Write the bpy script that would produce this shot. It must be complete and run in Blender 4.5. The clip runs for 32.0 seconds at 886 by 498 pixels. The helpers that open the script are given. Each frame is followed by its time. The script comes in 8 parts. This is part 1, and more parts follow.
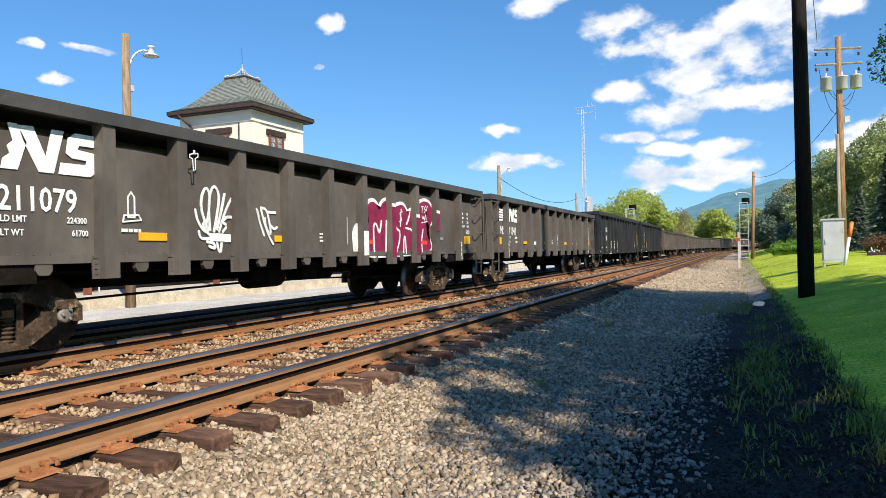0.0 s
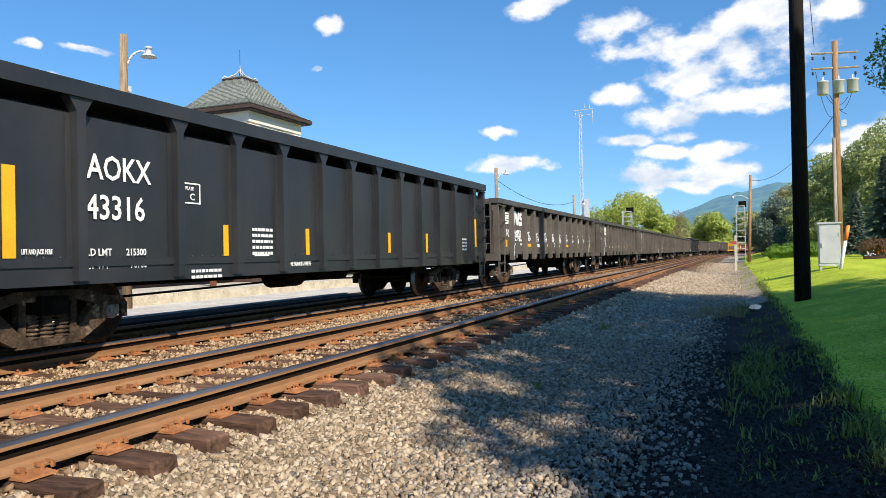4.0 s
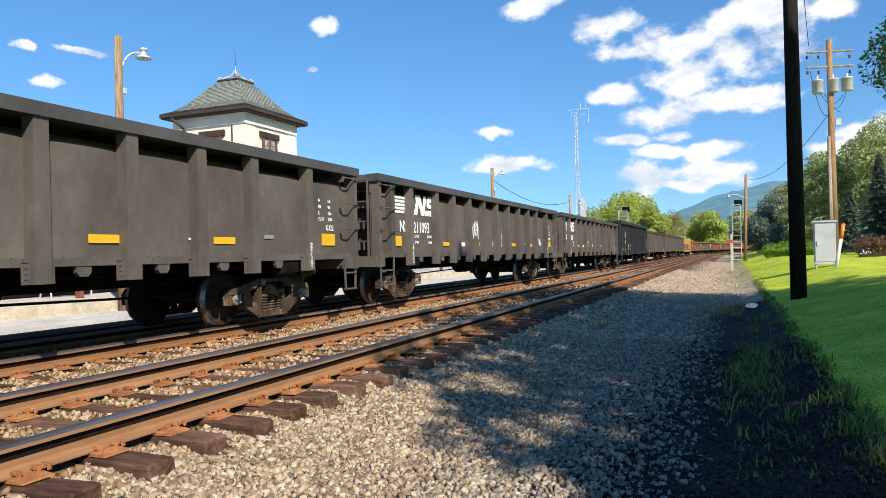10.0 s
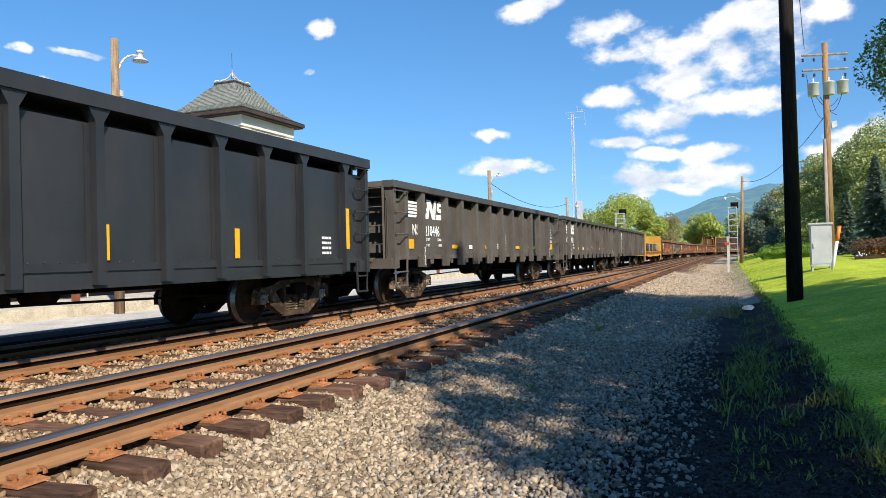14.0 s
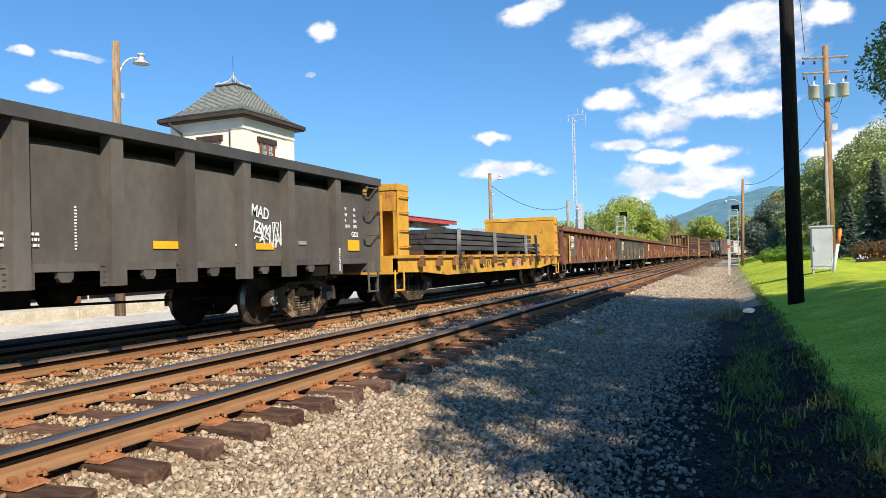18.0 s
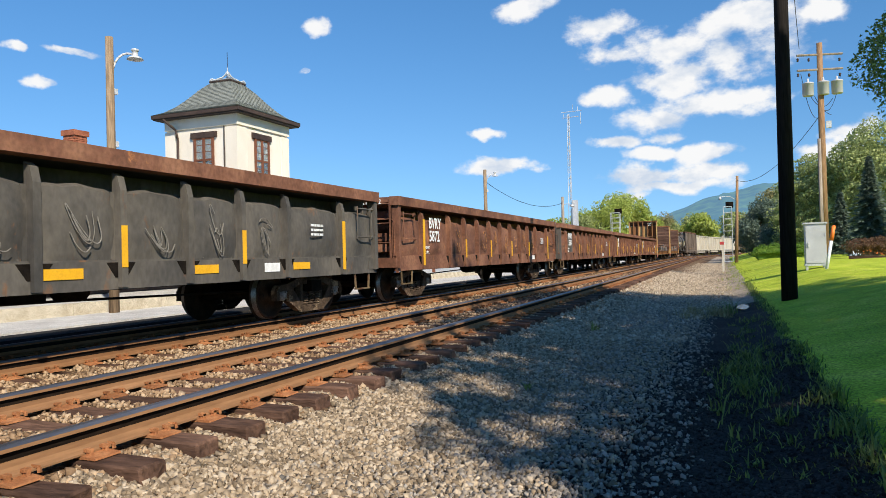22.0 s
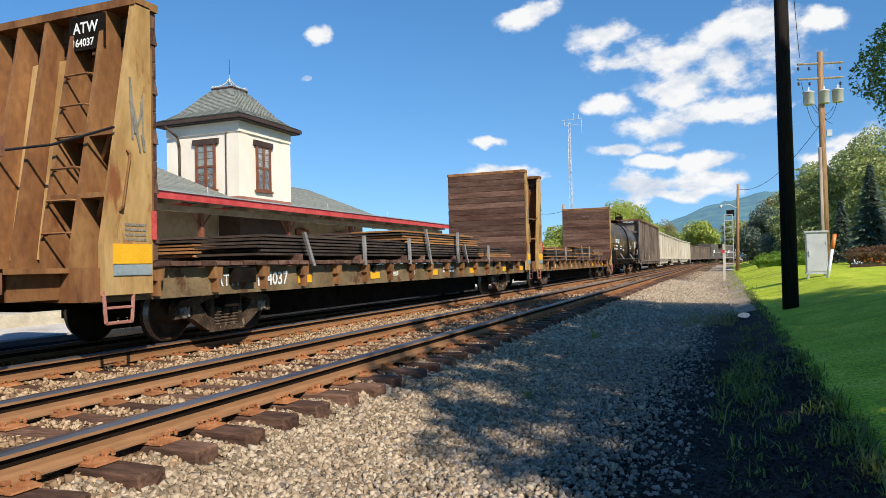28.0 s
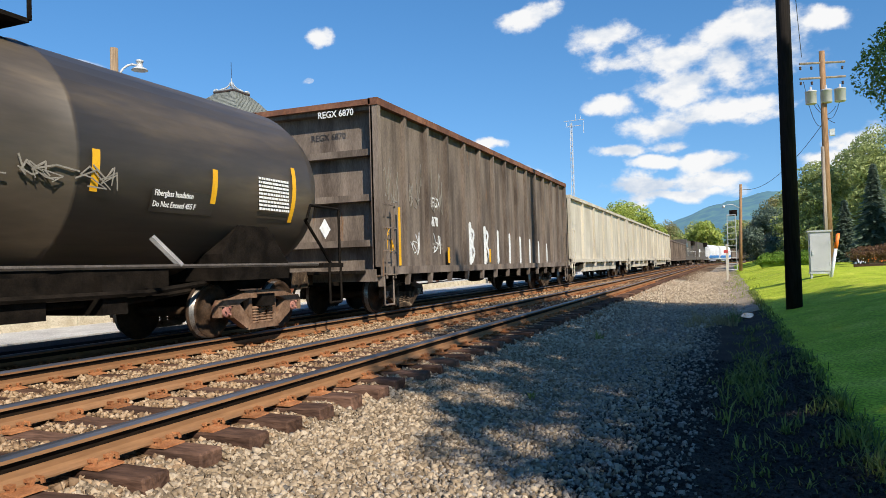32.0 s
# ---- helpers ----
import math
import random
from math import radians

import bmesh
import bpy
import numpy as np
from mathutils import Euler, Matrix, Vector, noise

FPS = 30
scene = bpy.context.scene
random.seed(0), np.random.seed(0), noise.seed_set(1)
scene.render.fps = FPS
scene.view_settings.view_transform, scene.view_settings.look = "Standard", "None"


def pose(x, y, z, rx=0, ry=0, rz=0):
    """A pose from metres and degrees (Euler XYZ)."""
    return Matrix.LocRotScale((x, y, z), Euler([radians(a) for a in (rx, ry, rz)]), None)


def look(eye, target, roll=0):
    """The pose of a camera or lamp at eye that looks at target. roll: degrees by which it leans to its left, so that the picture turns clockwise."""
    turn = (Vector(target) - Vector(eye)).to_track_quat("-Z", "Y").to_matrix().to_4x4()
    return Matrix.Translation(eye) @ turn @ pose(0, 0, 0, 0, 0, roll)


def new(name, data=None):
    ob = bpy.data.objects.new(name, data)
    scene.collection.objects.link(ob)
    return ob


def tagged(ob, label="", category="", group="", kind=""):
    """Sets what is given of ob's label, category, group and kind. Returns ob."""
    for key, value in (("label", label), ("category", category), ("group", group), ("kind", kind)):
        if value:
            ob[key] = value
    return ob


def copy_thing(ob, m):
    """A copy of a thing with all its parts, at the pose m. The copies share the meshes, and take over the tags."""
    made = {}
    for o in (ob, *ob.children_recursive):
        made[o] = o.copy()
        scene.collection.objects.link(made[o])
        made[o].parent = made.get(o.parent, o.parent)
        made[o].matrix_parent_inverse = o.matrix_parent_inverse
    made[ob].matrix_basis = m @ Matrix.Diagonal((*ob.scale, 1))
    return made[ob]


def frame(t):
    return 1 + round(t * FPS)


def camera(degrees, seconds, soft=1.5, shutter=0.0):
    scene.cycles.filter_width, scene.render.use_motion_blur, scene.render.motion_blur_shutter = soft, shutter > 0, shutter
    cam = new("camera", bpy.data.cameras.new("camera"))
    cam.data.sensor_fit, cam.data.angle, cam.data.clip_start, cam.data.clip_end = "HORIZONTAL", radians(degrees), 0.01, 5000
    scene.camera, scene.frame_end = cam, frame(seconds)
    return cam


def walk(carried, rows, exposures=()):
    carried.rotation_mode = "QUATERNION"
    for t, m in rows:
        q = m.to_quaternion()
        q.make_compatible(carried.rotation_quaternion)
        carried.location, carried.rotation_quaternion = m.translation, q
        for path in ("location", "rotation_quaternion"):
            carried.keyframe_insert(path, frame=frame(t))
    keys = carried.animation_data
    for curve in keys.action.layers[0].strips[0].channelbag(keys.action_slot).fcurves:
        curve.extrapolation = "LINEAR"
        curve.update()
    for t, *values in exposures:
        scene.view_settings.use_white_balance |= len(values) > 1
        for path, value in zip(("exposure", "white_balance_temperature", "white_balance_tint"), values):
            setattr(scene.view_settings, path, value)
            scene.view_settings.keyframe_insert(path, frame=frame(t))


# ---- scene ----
cam = camera(64.14, 32.0, soft=0.85)
# yaw, pitch and lean of a hand-held camera that stays in one spot
EYE = Vector((0, 0, 1.55))
SWAY = (
    (0, 22.71, 0.34, 1.34), (0.5, 22.67, 0.35, 1.37), (1, 22.70, 0.36, 1.59), (1.5, 22.76, 0.36, 1.63),
    (2, 22.74, 0.38, 1.42), (2.5, 22.67, 0.40, 1.38), (3, 22.62, 0.44, 1.26), (3.5, 22.52, 0.47, 1.11),
    (5.5, 22.31, 0.63, 1.30), (6, 22.22, 0.64, 1.26), (6.5, 22.13, 0.63, 1.38), (7, 22.16, 0.67, 1.47),
    (7.5, 22.10, 0.71, 1.46), (8, 22.03, 0.61, 1.52), (8.5, 22.06, 0.56, 1.46), (9, 22.07, 0.52, 1.47),
    (9.5, 22.20, 0.52, 1.38), (10, 22.20, 0.52, 1.43), (10.5, 22.17, 0.53, 1.38), (11, 22.14, 0.51, 1.61),
    (11.5, 22.04, 0.52, 1.51), (12, 21.97, 0.55, 1.60), (12.5, 22.05, 0.56, 1.66), (13, 22.00, 0.61, 1.40),
    (13.5, 21.94, 0.66, 1.49), (14, 21.95, 0.72, 1.48), (14.5, 21.98, 0.79, 1.63), (16.5, 22.08, 1.02, 1.78),
    (17, 22.13, 1.09, 1.65), (17.5, 22.13, 1.12, 1.52), (18, 22.00, 0.93, 1.45), (18.5, 21.94, 0.79, 1.46),
    (19, 21.94, 0.69, 1.55), (19.5, 21.83, 0.56, 1.59), (20, 21.56, 0.65, 1.36), (20.5, 21.47, 1.00, 1.32),
    (21, 21.54, 1.01, 1.50), (21.5, 21.54, 0.86, 1.52), (22, 21.60, 0.64, 1.43), (22.5, 21.57, 0.66, 1.55),
    (23, 21.46, 0.82, 1.20), (23.5, 21.75, 0.87, 0.94), (24, 21.52, 1.04, 1.14), (24.5, 21.34, 1.10, 1.02),
    (25, 21.25, 1.05, 1.26), (25.5, 21.18, 1.10, 1.36), (27.5, 21.64, 1.26, 1.33), (28, 21.65, 1.24, 1.27),
    (28.5, 21.67, 1.25, 1.45), (29, 21.81, 1.24, 1.51), (29.5, 21.82, 1.27, 1.47), (30, 21.83, 1.28, 1.36),
    (30.5, 21.83, 1.26, 1.43), (31, 21.84, 1.30, 1.53), (31.5, 21.83, 1.32, 1.45), (32, 21.86, 1.38, 1.58),
)


def aim(yaw, pitch, lean):
    a, b = radians(yaw), radians(pitch)
    way = Vector((math.cos(b) * math.cos(a), math.cos(b) * math.sin(a), math.sin(b)))
    return look(EYE, EYE + way, -lean)


walk(cam, [(t, aim(a, b, c)) for t, a, b, c in SWAY], ((0, 0.10), (18.5, 0.12), (19.0, -0.06), (32, -0.06)))

# ---- light ----
SUN = Vector((-0.65, -0.76, 0)).normalized() * math.cos(radians(39.5)) + Vector((0, 0, math.sin(radians(39.5))))
# white heaps of cloud: heading, height above the horizon, half width, half height, in degrees
CLOUDS = (
    (14.7, 19.2, 2.5, 0.9), (8.3, 17.2, 2.9, 1.1), (7.1, 14.9, 2.7, 1.0), (3.3, 15.5, 4.3, 1.4), (-0.4, 16.3, 2.8, 1.5),
    (-2.5, 16.9, 2.8, 1.6), (-1.9, 14.1, 4.6, 1.9), (1.7, 13.7, 3.3, 1.2), (8.0, 12.2, 2.4, 1.0), (3.7, 12.9, 3.4, 1.0),
    (0.9, 11.0, 4.5, 1.1), (-1.8, 11.1, 1.8, 1.0), (4.2, 10.1, 3.0, 1.1), (7.2, 8.5, 2.2, 0.6), (3.4, 8.7, 1.9, 0.7),
    (4.3, 7.5, 2.2, 0.6), (0.6, 7.4, 2.6, 0.6), (5.2, 5.8, 3.6, 0.7), (1.1, 6.1, 2.9, 0.9), (3.6, 5.0, 4.5, 0.5),
    (18.6, 9.7, 1.3, 0.5), (17.0, 7.2, 2.5, 0.5), (31.3, 18.1, 0.8, 0.6), (51.2, 12.9, 1.2, 0.4), (48.7, 15.2, 1.9, 0.3),
    (-7.5, 16.4, 2.2, 0.8), (-6.8, 6.9, 2.7, 0.7), (-8.6, 8.0, 2.6, 1.3), (32.8, 14.7, 0.7, 0.4), (6.9, 4.4, 1.7, 0.5),
    (52.6, 15.0, 0.6, 0.4),
)

def make_world():
    w = bpy.data.worlds.new("sky")
    scene.world = w
    w.use_nodes = True
    nt = w.node_tree
    nt.nodes.clear()
    N, K = nt.nodes.new, nt.links.new

    def op(kind, a, b=None, c=None, clamp=False):
        n = N("ShaderNodeMath")
        n.operation, n.use_clamp = kind, clamp
        for i, v in enumerate((a, b, c)):
            if v is None:
                continue
            if isinstance(v, (int, float)):
                n.inputs[i].default_value = v
            else:
                K(v, n.inputs[i])
        return n.outputs[0]

    sky = N("ShaderNodeTexSky")
    sky.sky_type, sky.sun_disc = "NISHITA", False
    sky.sun_elevation, sky.sun_rotation = math.asin(SUN.z), math.atan2(SUN.x, SUN.y)
    sky.air_density, sky.dust_density, sky.ozone_density = 1.0, 0.0, 3.5
    tc = N("ShaderNodeTexCoord")
    # clear air: the pale band stays close to the horizon
    clear = N("ShaderNodeMapping")
    clear.inputs["Location"].default_value, clear.inputs["Scale"].default_value = (0, 0, 0.105), (1, 1, 0.74)
    K(tc.outputs["Generated"], clear.inputs[0])
    K(clear.outputs[0], sky.inputs["Vector"])
    sep = N("ShaderNodeSeparateXYZ")
    K(tc.outputs["Generated"], sep.inputs[0])
    deg = 180 / math.pi
    az = op("MULTIPLY", op("ARCTAN2", sep.outputs[1], sep.outputs[0]), deg)
    el = op("MULTIPLY", op("ARCSINE", sep.outputs[2]), deg)
    # the outlines wander
    wz = N("ShaderNodeTexNoise")
    wz.inputs["Scale"].default_value, wz.inputs["Detail"].default_value = 16.0, 5.0
    K(tc.outputs["Generated"], wz.inputs["Vector"])
    ws = N("ShaderNodeSeparateColor")
    K(wz.outputs["Color"], ws.inputs[0])
    az2 = op("ADD", az, op("MULTIPLY_ADD", ws.outputs[0], 4.4, -2.2))
    el2 = op("ADD", el, op("MULTIPLY_ADD", ws.outputs[1], 2.0, -1.0))
    best = None
    for a, e, hw, hh in CLOUDS:
        if hw >= 2.5:
            hw, hh = hw * 1.0, hh * 1.02
        elif a < 25:
            hw, hh = hw * 0.8, hh * 0.8
        p = op("DIVIDE", op("SUBTRACT", az2, a), hw)
        q = op("DIVIDE", op("SUBTRACT", el2, e), hh)
        r = op("SUBTRACT", 1.0, op("SQRT", op("ADD", op("MULTIPLY", p, p), op("MULTIPLY", q, q))))
        if a > 25:
            # thin scraps
            r = op("MINIMUM", r, 0.32)
        best = r if best is None else op("SMOOTH_MAX", best, r, 0.35)
    ns = N("ShaderNodeTexNoise")
    ns.inputs["Scale"].default_value, ns.inputs["Detail"].default_value = 11.0, 12.0
    ns.inputs["Roughness"].default_value = 0.60
    flat = N("ShaderNodeMapping")
    flat.inputs["Scale"].default_value = (1, 1, 1.7)
    K(tc.outputs["Generated"], flat.inputs[0])
    K(flat.outputs[0], ns.inputs["Vector"])
    wisp = op("MULTIPLY_ADD", ns.outputs[0], 4.2, -2.0)
    body = op("ADD", op("MULTIPLY", op("MAXIMUM", best, -2.4), 1.25), wisp)
    mask = N("ShaderNodeMapRange")
    mask.interpolation_type = "SMOOTHSTEP"
    for i, v in ((1, -0.15), (2, 0.75), (3, 0.0), (4, 0.98)):
        mask.inputs[i].default_value = v
    K(body, mask.inputs[0])
    # the undersides of the heaps are a little greyer
    shade = N("ShaderNodeMapRange")
    for i, v in ((1, -0.16), (2, 0.05), (3, 0.0), (4, 1.0)):
        shade.inputs[i].default_value = v
    n2 = N("ShaderNodeTexNoise")
    n2.inputs["Scale"].default_value, n2.inputs["Detail"].default_value = 11.0, 4.0
    n2.inputs["Roughness"].default_value = 0.55
    up = N("ShaderNodeVectorMath")
    up.inputs[1].default_value = (0, 0, 0.055)
    K(flat.outputs[0], up.inputs[0])
    K(up.outputs[0], n2.inputs["Vector"])
    K(op("SUBTRACT", ns.outputs[0], n2.outputs[0]), shade.inputs[0])
    tone = N("ShaderNodeMix")
    tone.data_type = "RGBA"
    tone.inputs["A"].default_value, tone.inputs["B"].default_value = (0.66, 0.74, 0.86, 1), (1.0, 1.0, 1.0, 1)
    K(shade.outputs[0], tone.inputs["Factor"])
    blue, white, mix, out = N("ShaderNodeBackground"), N("ShaderNodeBackground"), N("ShaderNodeMixShader"), N("ShaderNodeOutputWorld")
    hue = N("ShaderNodeHueSaturation")
    hue.inputs["Saturation"].default_value = SKY_SAT
    K(sky.outputs[0], hue.inputs["Color"])
    K(hue.outputs[0], blue.inputs[0])
    blue.inputs[1].default_value, white.inputs[1].default_value = SKY_STRENGTH, 1.0
    K(tone.outputs["Result"], white.inputs[0])
    K(mask.outputs[0], mix.inputs[0])
    K(blue.outputs[0], mix.inputs[1])
    K(white.outputs[0], mix.inputs[2])
    K(mix.outputs[0], out.inputs[0])


SKY_STRENGTH, SKY_SAT = 0.155, 1.24
make_world()
lamp = bpy.data.lights.new("sun", "SUN")
lamp.energy, lamp.angle, lamp.color = 6.6, radians(0.53), (1.0, 0.91, 0.77)
new("sun", lamp).matrix_world = look(SUN * 300, (0, 0, 0))

# ---- materials ----
def surf(name, cols, scale=3.0, rough=0.7, metal=0.0, bump=0.25, fine=60.0, streak=1.0, spots=None, vary=0.0, grain=0.35, flat=False, lay=1.0, run=1.0, spec=None):
    """A weathered surface: cols are (position, colour) stops along a coarse noise; spots = (colour, threshold, scale) are patches of
    rust or dirt with edges of their own; streak stretches the pattern along z, lay along y, run along x; vary shifts the brightness from piece to piece."""
    m = bpy.data.materials.new(name)
    m.use_nodes = True
    nt = m.node_tree
    N, K = nt.nodes.new, nt.links.new
    b = nt.nodes["Principled BSDF"]
    tc, oi, add, mp = N("ShaderNodeTexCoord"), N("ShaderNodeObjectInfo"), N("ShaderNodeVectorMath"), N("ShaderNodeMapping")
    add.operation = "MULTIPLY_ADD"
    K(oi.outputs["Random"], add.inputs[0])
    add.inputs[1].default_value = (37.0, 17.0, 23.0)
    K(tc.outputs["Object"], mp.inputs[0])
    mp.inputs["Scale"].default_value = (1 / run, 1 / lay, 1 / streak)
    K(mp.outputs[0], add.inputs[2])
    n1, n2, ramp = N("ShaderNodeTexNoise"), N("ShaderNodeTexNoise"), N("ShaderNodeValToRGB")
    n1.inputs["Scale"].default_value, n1.inputs["Detail"].default_value, n1.inputs["Roughness"].default_value = scale, 7, 0.6
    n2.inputs["Scale"].default_value, n2.inputs["Detail"].default_value = fine, 4
    K(add.outputs[0], n1.inputs["Vector"])
    K(add.outputs[0] if not flat else tc.outputs["Object"], n2.inputs["Vector"])
    K(n1.outputs[0], ramp.inputs[0])
    el = ramp.color_ramp.elements
    while len(el) < len(cols):
        el.new(0.5)
    for e, (p, c) in zip(el, cols):
        e.position, e.color = p, (*c, 1)
    col = ramp.outputs[0]
    if spots:
        c, th, sc = spots
        n3, r3, mx = N("ShaderNodeTexNoise"), N("ShaderNodeMapRange"), N("ShaderNodeMix")
        n3.inputs["Scale"].default_value, n3.inputs["Detail"].default_value, n3.inputs["Roughness"].default_value = sc, 9, 0.68
        K(add.outputs[0], n3.inputs["Vector"])
        r3.inputs[1].default_value, r3.inputs[2].default_value = th, th + 0.07
        K(n3.outputs[0], r3.inputs[0])
        mx.data_type = "RGBA"
        K(r3.outputs[0], mx.inputs["Factor"])
        K(col, mx.inputs["A"])
        mx.inputs["B"].default_value = (*c, 1)
        col = mx.outputs["Result"]
    g, hs = N("ShaderNodeMapRange"), N("ShaderNodeHueSaturation")
    g.inputs[1].default_value, g.inputs[2].default_value = 0.3, 0.7
    g.inputs[3].default_value, g.inputs[4].default_value = 1 - grain, 1 + grain
    K(n2.outputs[0], g.inputs[0])
    val = g.outputs[0]
    if vary:
        v, mu = N("ShaderNodeMapRange"), N("ShaderNodeMath")
        v.inputs[3].default_value, v.inputs[4].default_value = 1 - vary, 1 + vary
        K(oi.outputs["Random"], v.inputs[0])
        mu.operation = "MULTIPLY"
        K(v.outputs[0], mu.inputs[0])
        K(val, mu.inputs[1])
        val = mu.outputs[0]
    K(val, hs.inputs["Value"])
    K(col, hs.inputs["Color"])
    K(hs.outputs[0], b.inputs["Base Color"])
    b.inputs["Metallic"].default_value = metal
    # dusty, porous surfaces hardly shine
    b.inputs["Specular IOR Level"].default_value = spec if spec is not None else 0.5 if rough < 0.6 else 0.25 if rough < 0.78 else 0.10
    rr = N("ShaderNodeMapRange")
    rr.inputs[3].default_value, rr.inputs[4].default_value = max(rough - 0.15, 0.05), min(rough + 0.15, 1)
    K(n1.outputs[0], rr.inputs[0])
    K(rr.outputs[0], b.inputs["Roughness"])
    if bump:
        bp = N("ShaderNodeBump")
        bp.inputs["Strength"].default_value, bp.inputs["Distance"].default_value = bump, 0.02
        K(n2.outputs[0], bp.inputs["Height"])
        K(bp.outputs[0], b.inputs["Normal"])
    return m


def two(a, b):
    return ((0.35, a), (0.65, b))


M_BLACK = surf("black_car_paint", two((0.078, 0.067, 0.058), (0.125, 0.108, 0.092)), 0.9, 0.62, bump=0.04, fine=9, streak=1.6, grain=0.10, vary=0.08, spots=((0.165, 0.14, 0.115), 0.67, 2.2))
M_CHORD = surf("sooty_black_paint", two((0.050, 0.046, 0.043), (0.085, 0.077, 0.07)), 0.8, 0.5, bump=0.04, fine=9, grain=0.1, spots=((0.16, 0.15, 0.14), 0.66, 4))
M_BLACK_NEW = surf("glossy_black_paint", two((0.020, 0.021, 0.024), (0.033, 0.033, 0.036)), 0.8, 0.38, bump=0.03, fine=8, streak=1.6, grain=0.08, spots=((0.06, 0.055, 0.05), 0.70, 2.5))
# grime, lowered further to near black for the shade under the cars
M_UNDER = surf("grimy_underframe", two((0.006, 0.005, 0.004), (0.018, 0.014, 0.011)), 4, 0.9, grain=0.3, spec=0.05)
M_TRUCK = surf("dusty_cast_steel", two((0.030, 0.021, 0.015), (0.10, 0.068, 0.045)), 4, 0.85, bump=0.3, fine=30, spots=((0.25, 0.18, 0.115), 0.56, 3.5))
M_WHEEL = surf("worn_wheel_steel", two((0.022, 0.014, 0.009), (0.065, 0.038, 0.022)), 6, 0.7, 0.0, spec=0.15)
M_RUSTCAST = surf("rusty_brown_casting", two((0.12, 0.068, 0.042), (0.25, 0.155, 0.10)), 4, 0.85, bump=0.2, fine=30, grain=0.2, spots=((0.09, 0.045, 0.03), 0.58, 3.5))
M_CAP = surf("dusty_grey_casting", two((0.16, 0.14, 0.12), (0.30, 0.27, 0.235)), 6, 0.7, bump=0.1)
M_TREAD = surf("polished_tread", two((0.16, 0.14, 0.12), (0.28, 0.25, 0.22)), 8, 0.4, 0.8, bump=0.05)
M_RUST = surf("rusty_brown_car_paint", ((0.3, (0.092, 0.042, 0.027)), (0.5, (0.180, 0.080, 0.048)), (0.72, (0.28, 0.138, 0.08))), 1.6, 0.75, streak=1.2, grain=0.22, fine=18, vary=0.16,
              spots=((0.40, 0.165, 0.062), 0.615, 3.6), bump=0.14)
M_GREYCAR = surf("faded_grey_car_paint", two((0.066, 0.061, 0.055), (0.135, 0.119, 0.098)), 1.3, 0.7, streak=1.8, grain=0.16, vary=0.12, spots=((0.17, 0.095, 0.055), 0.61, 2.4), bump=0.08, fine=16)
M_WEATHER = surf("weathered_dark_hopper_paint", two((0.085, 0.066, 0.054), (0.23, 0.185, 0.15)), 2.2, 0.8, streak=5, spots=((0.22, 0.12, 0.065), 0.63, 3), bump=0.2, grain=0.22, vary=0.12)
M_YELLOW = surf("chipped_yellow_car_paint", two((0.50, 0.235, 0.030), (0.68, 0.365, 0.055)), 1.6, 0.62, streak=1.5, grain=0.10, fine=14, vary=0.1, spots=((0.20, 0.085, 0.04), 0.62, 3.0), bump=0.06)
M_STAINED = surf("rust_stained_yellow_paint", two((0.33, 0.14, 0.03), (0.55, 0.27, 0.05)), 1.6, 0.7, streak=2.5, grain=0.14, fine=14, spots=((0.17, 0.07, 0.035), 0.58, 2.4), bump=0.06)
M_CREAM = surf("stained_cream_hopper_paint", two((0.40, 0.355, 0.28), (0.60, 0.55, 0.45)), 1.2, 0.7, streak=5, grain=0.12, spots=((0.30, 0.235, 0.16), 0.64, 2.5), bump=0.1)
M_BULK = surf("rusted_tan_bulkhead_steel", ((0.3, (0.12, 0.052, 0.026)), (0.5, (0.22, 0.105, 0.045)), (0.72, (0.34, 0.19, 0.08))), 1.4, 0.8, streak=2.2, grain=0.18, fine=14, vary=0.14,
              spots=((0.13, 0.045, 0.02), 0.60, 2.2), bump=0.08)
M_BLUEGREY = surf("faded_blue_grey_paint", two((0.16, 0.22, 0.26), (0.30, 0.34, 0.33)), 5, 0.7, bump=0.03, grain=0.1)
M_OCHRE = surf("stained_ochre_steel", ((0.3, (0.24, 0.13, 0.05)), (0.5, (0.40, 0.25, 0.10)), (0.72, (0.52, 0.37, 0.18))), 1.6, 0.8, streak=3.5, grain=0.14, fine=14, spots=((0.22, 0.085, 0.035), 0.60, 2.4), bump=0.06)
M_TAN = surf("dusty_tan_sill_paint", two((0.12, 0.083, 0.045), (0.23, 0.165, 0.09)), 2, 0.8, spots=((0.10, 0.05, 0.03), 0.57, 2.5), bump=0.06, grain=0.14, fine=18)
M_OLDWOOD = surf("weathered_brown_planks", two((0.070, 0.036, 0.026), (0.155, 0.092, 0.068)), 4.0, 0.9, vary=0.34, bump=0.5, fine=40, lay=7, grain=0.28, spots=((0.30, 0.23, 0.185), 0.64, 7))
M_TANK = surf("dusty_black_tank_paint", ((0.32, (0.042, 0.034, 0.026)), (0.5, (0.072, 0.056, 0.040)), (0.68, (0.15, 0.11, 0.068))), 1.1, 0.46, bump=0.05, grain=0.12, fine=15, run=5.0, spec=0.6)
M_LETTERING = surf("dull_black_panel_paint", two((0.026, 0.022, 0.018), (0.05, 0.042, 0.034)), 3, 0.5, bump=0.03, grain=0.1, run=3)
M_TANKRAIL = surf("worn_dark_rail_paint", two((0.05, 0.043, 0.036), (0.12, 0.10, 0.085)), 3, 0.6, bump=0.05)
M_STEELPLATE = surf("mill_scale_steel", two((0.05, 0.038, 0.032), (0.12, 0.085, 0.065)), 3, 0.7, 0.3, vary=0.3)
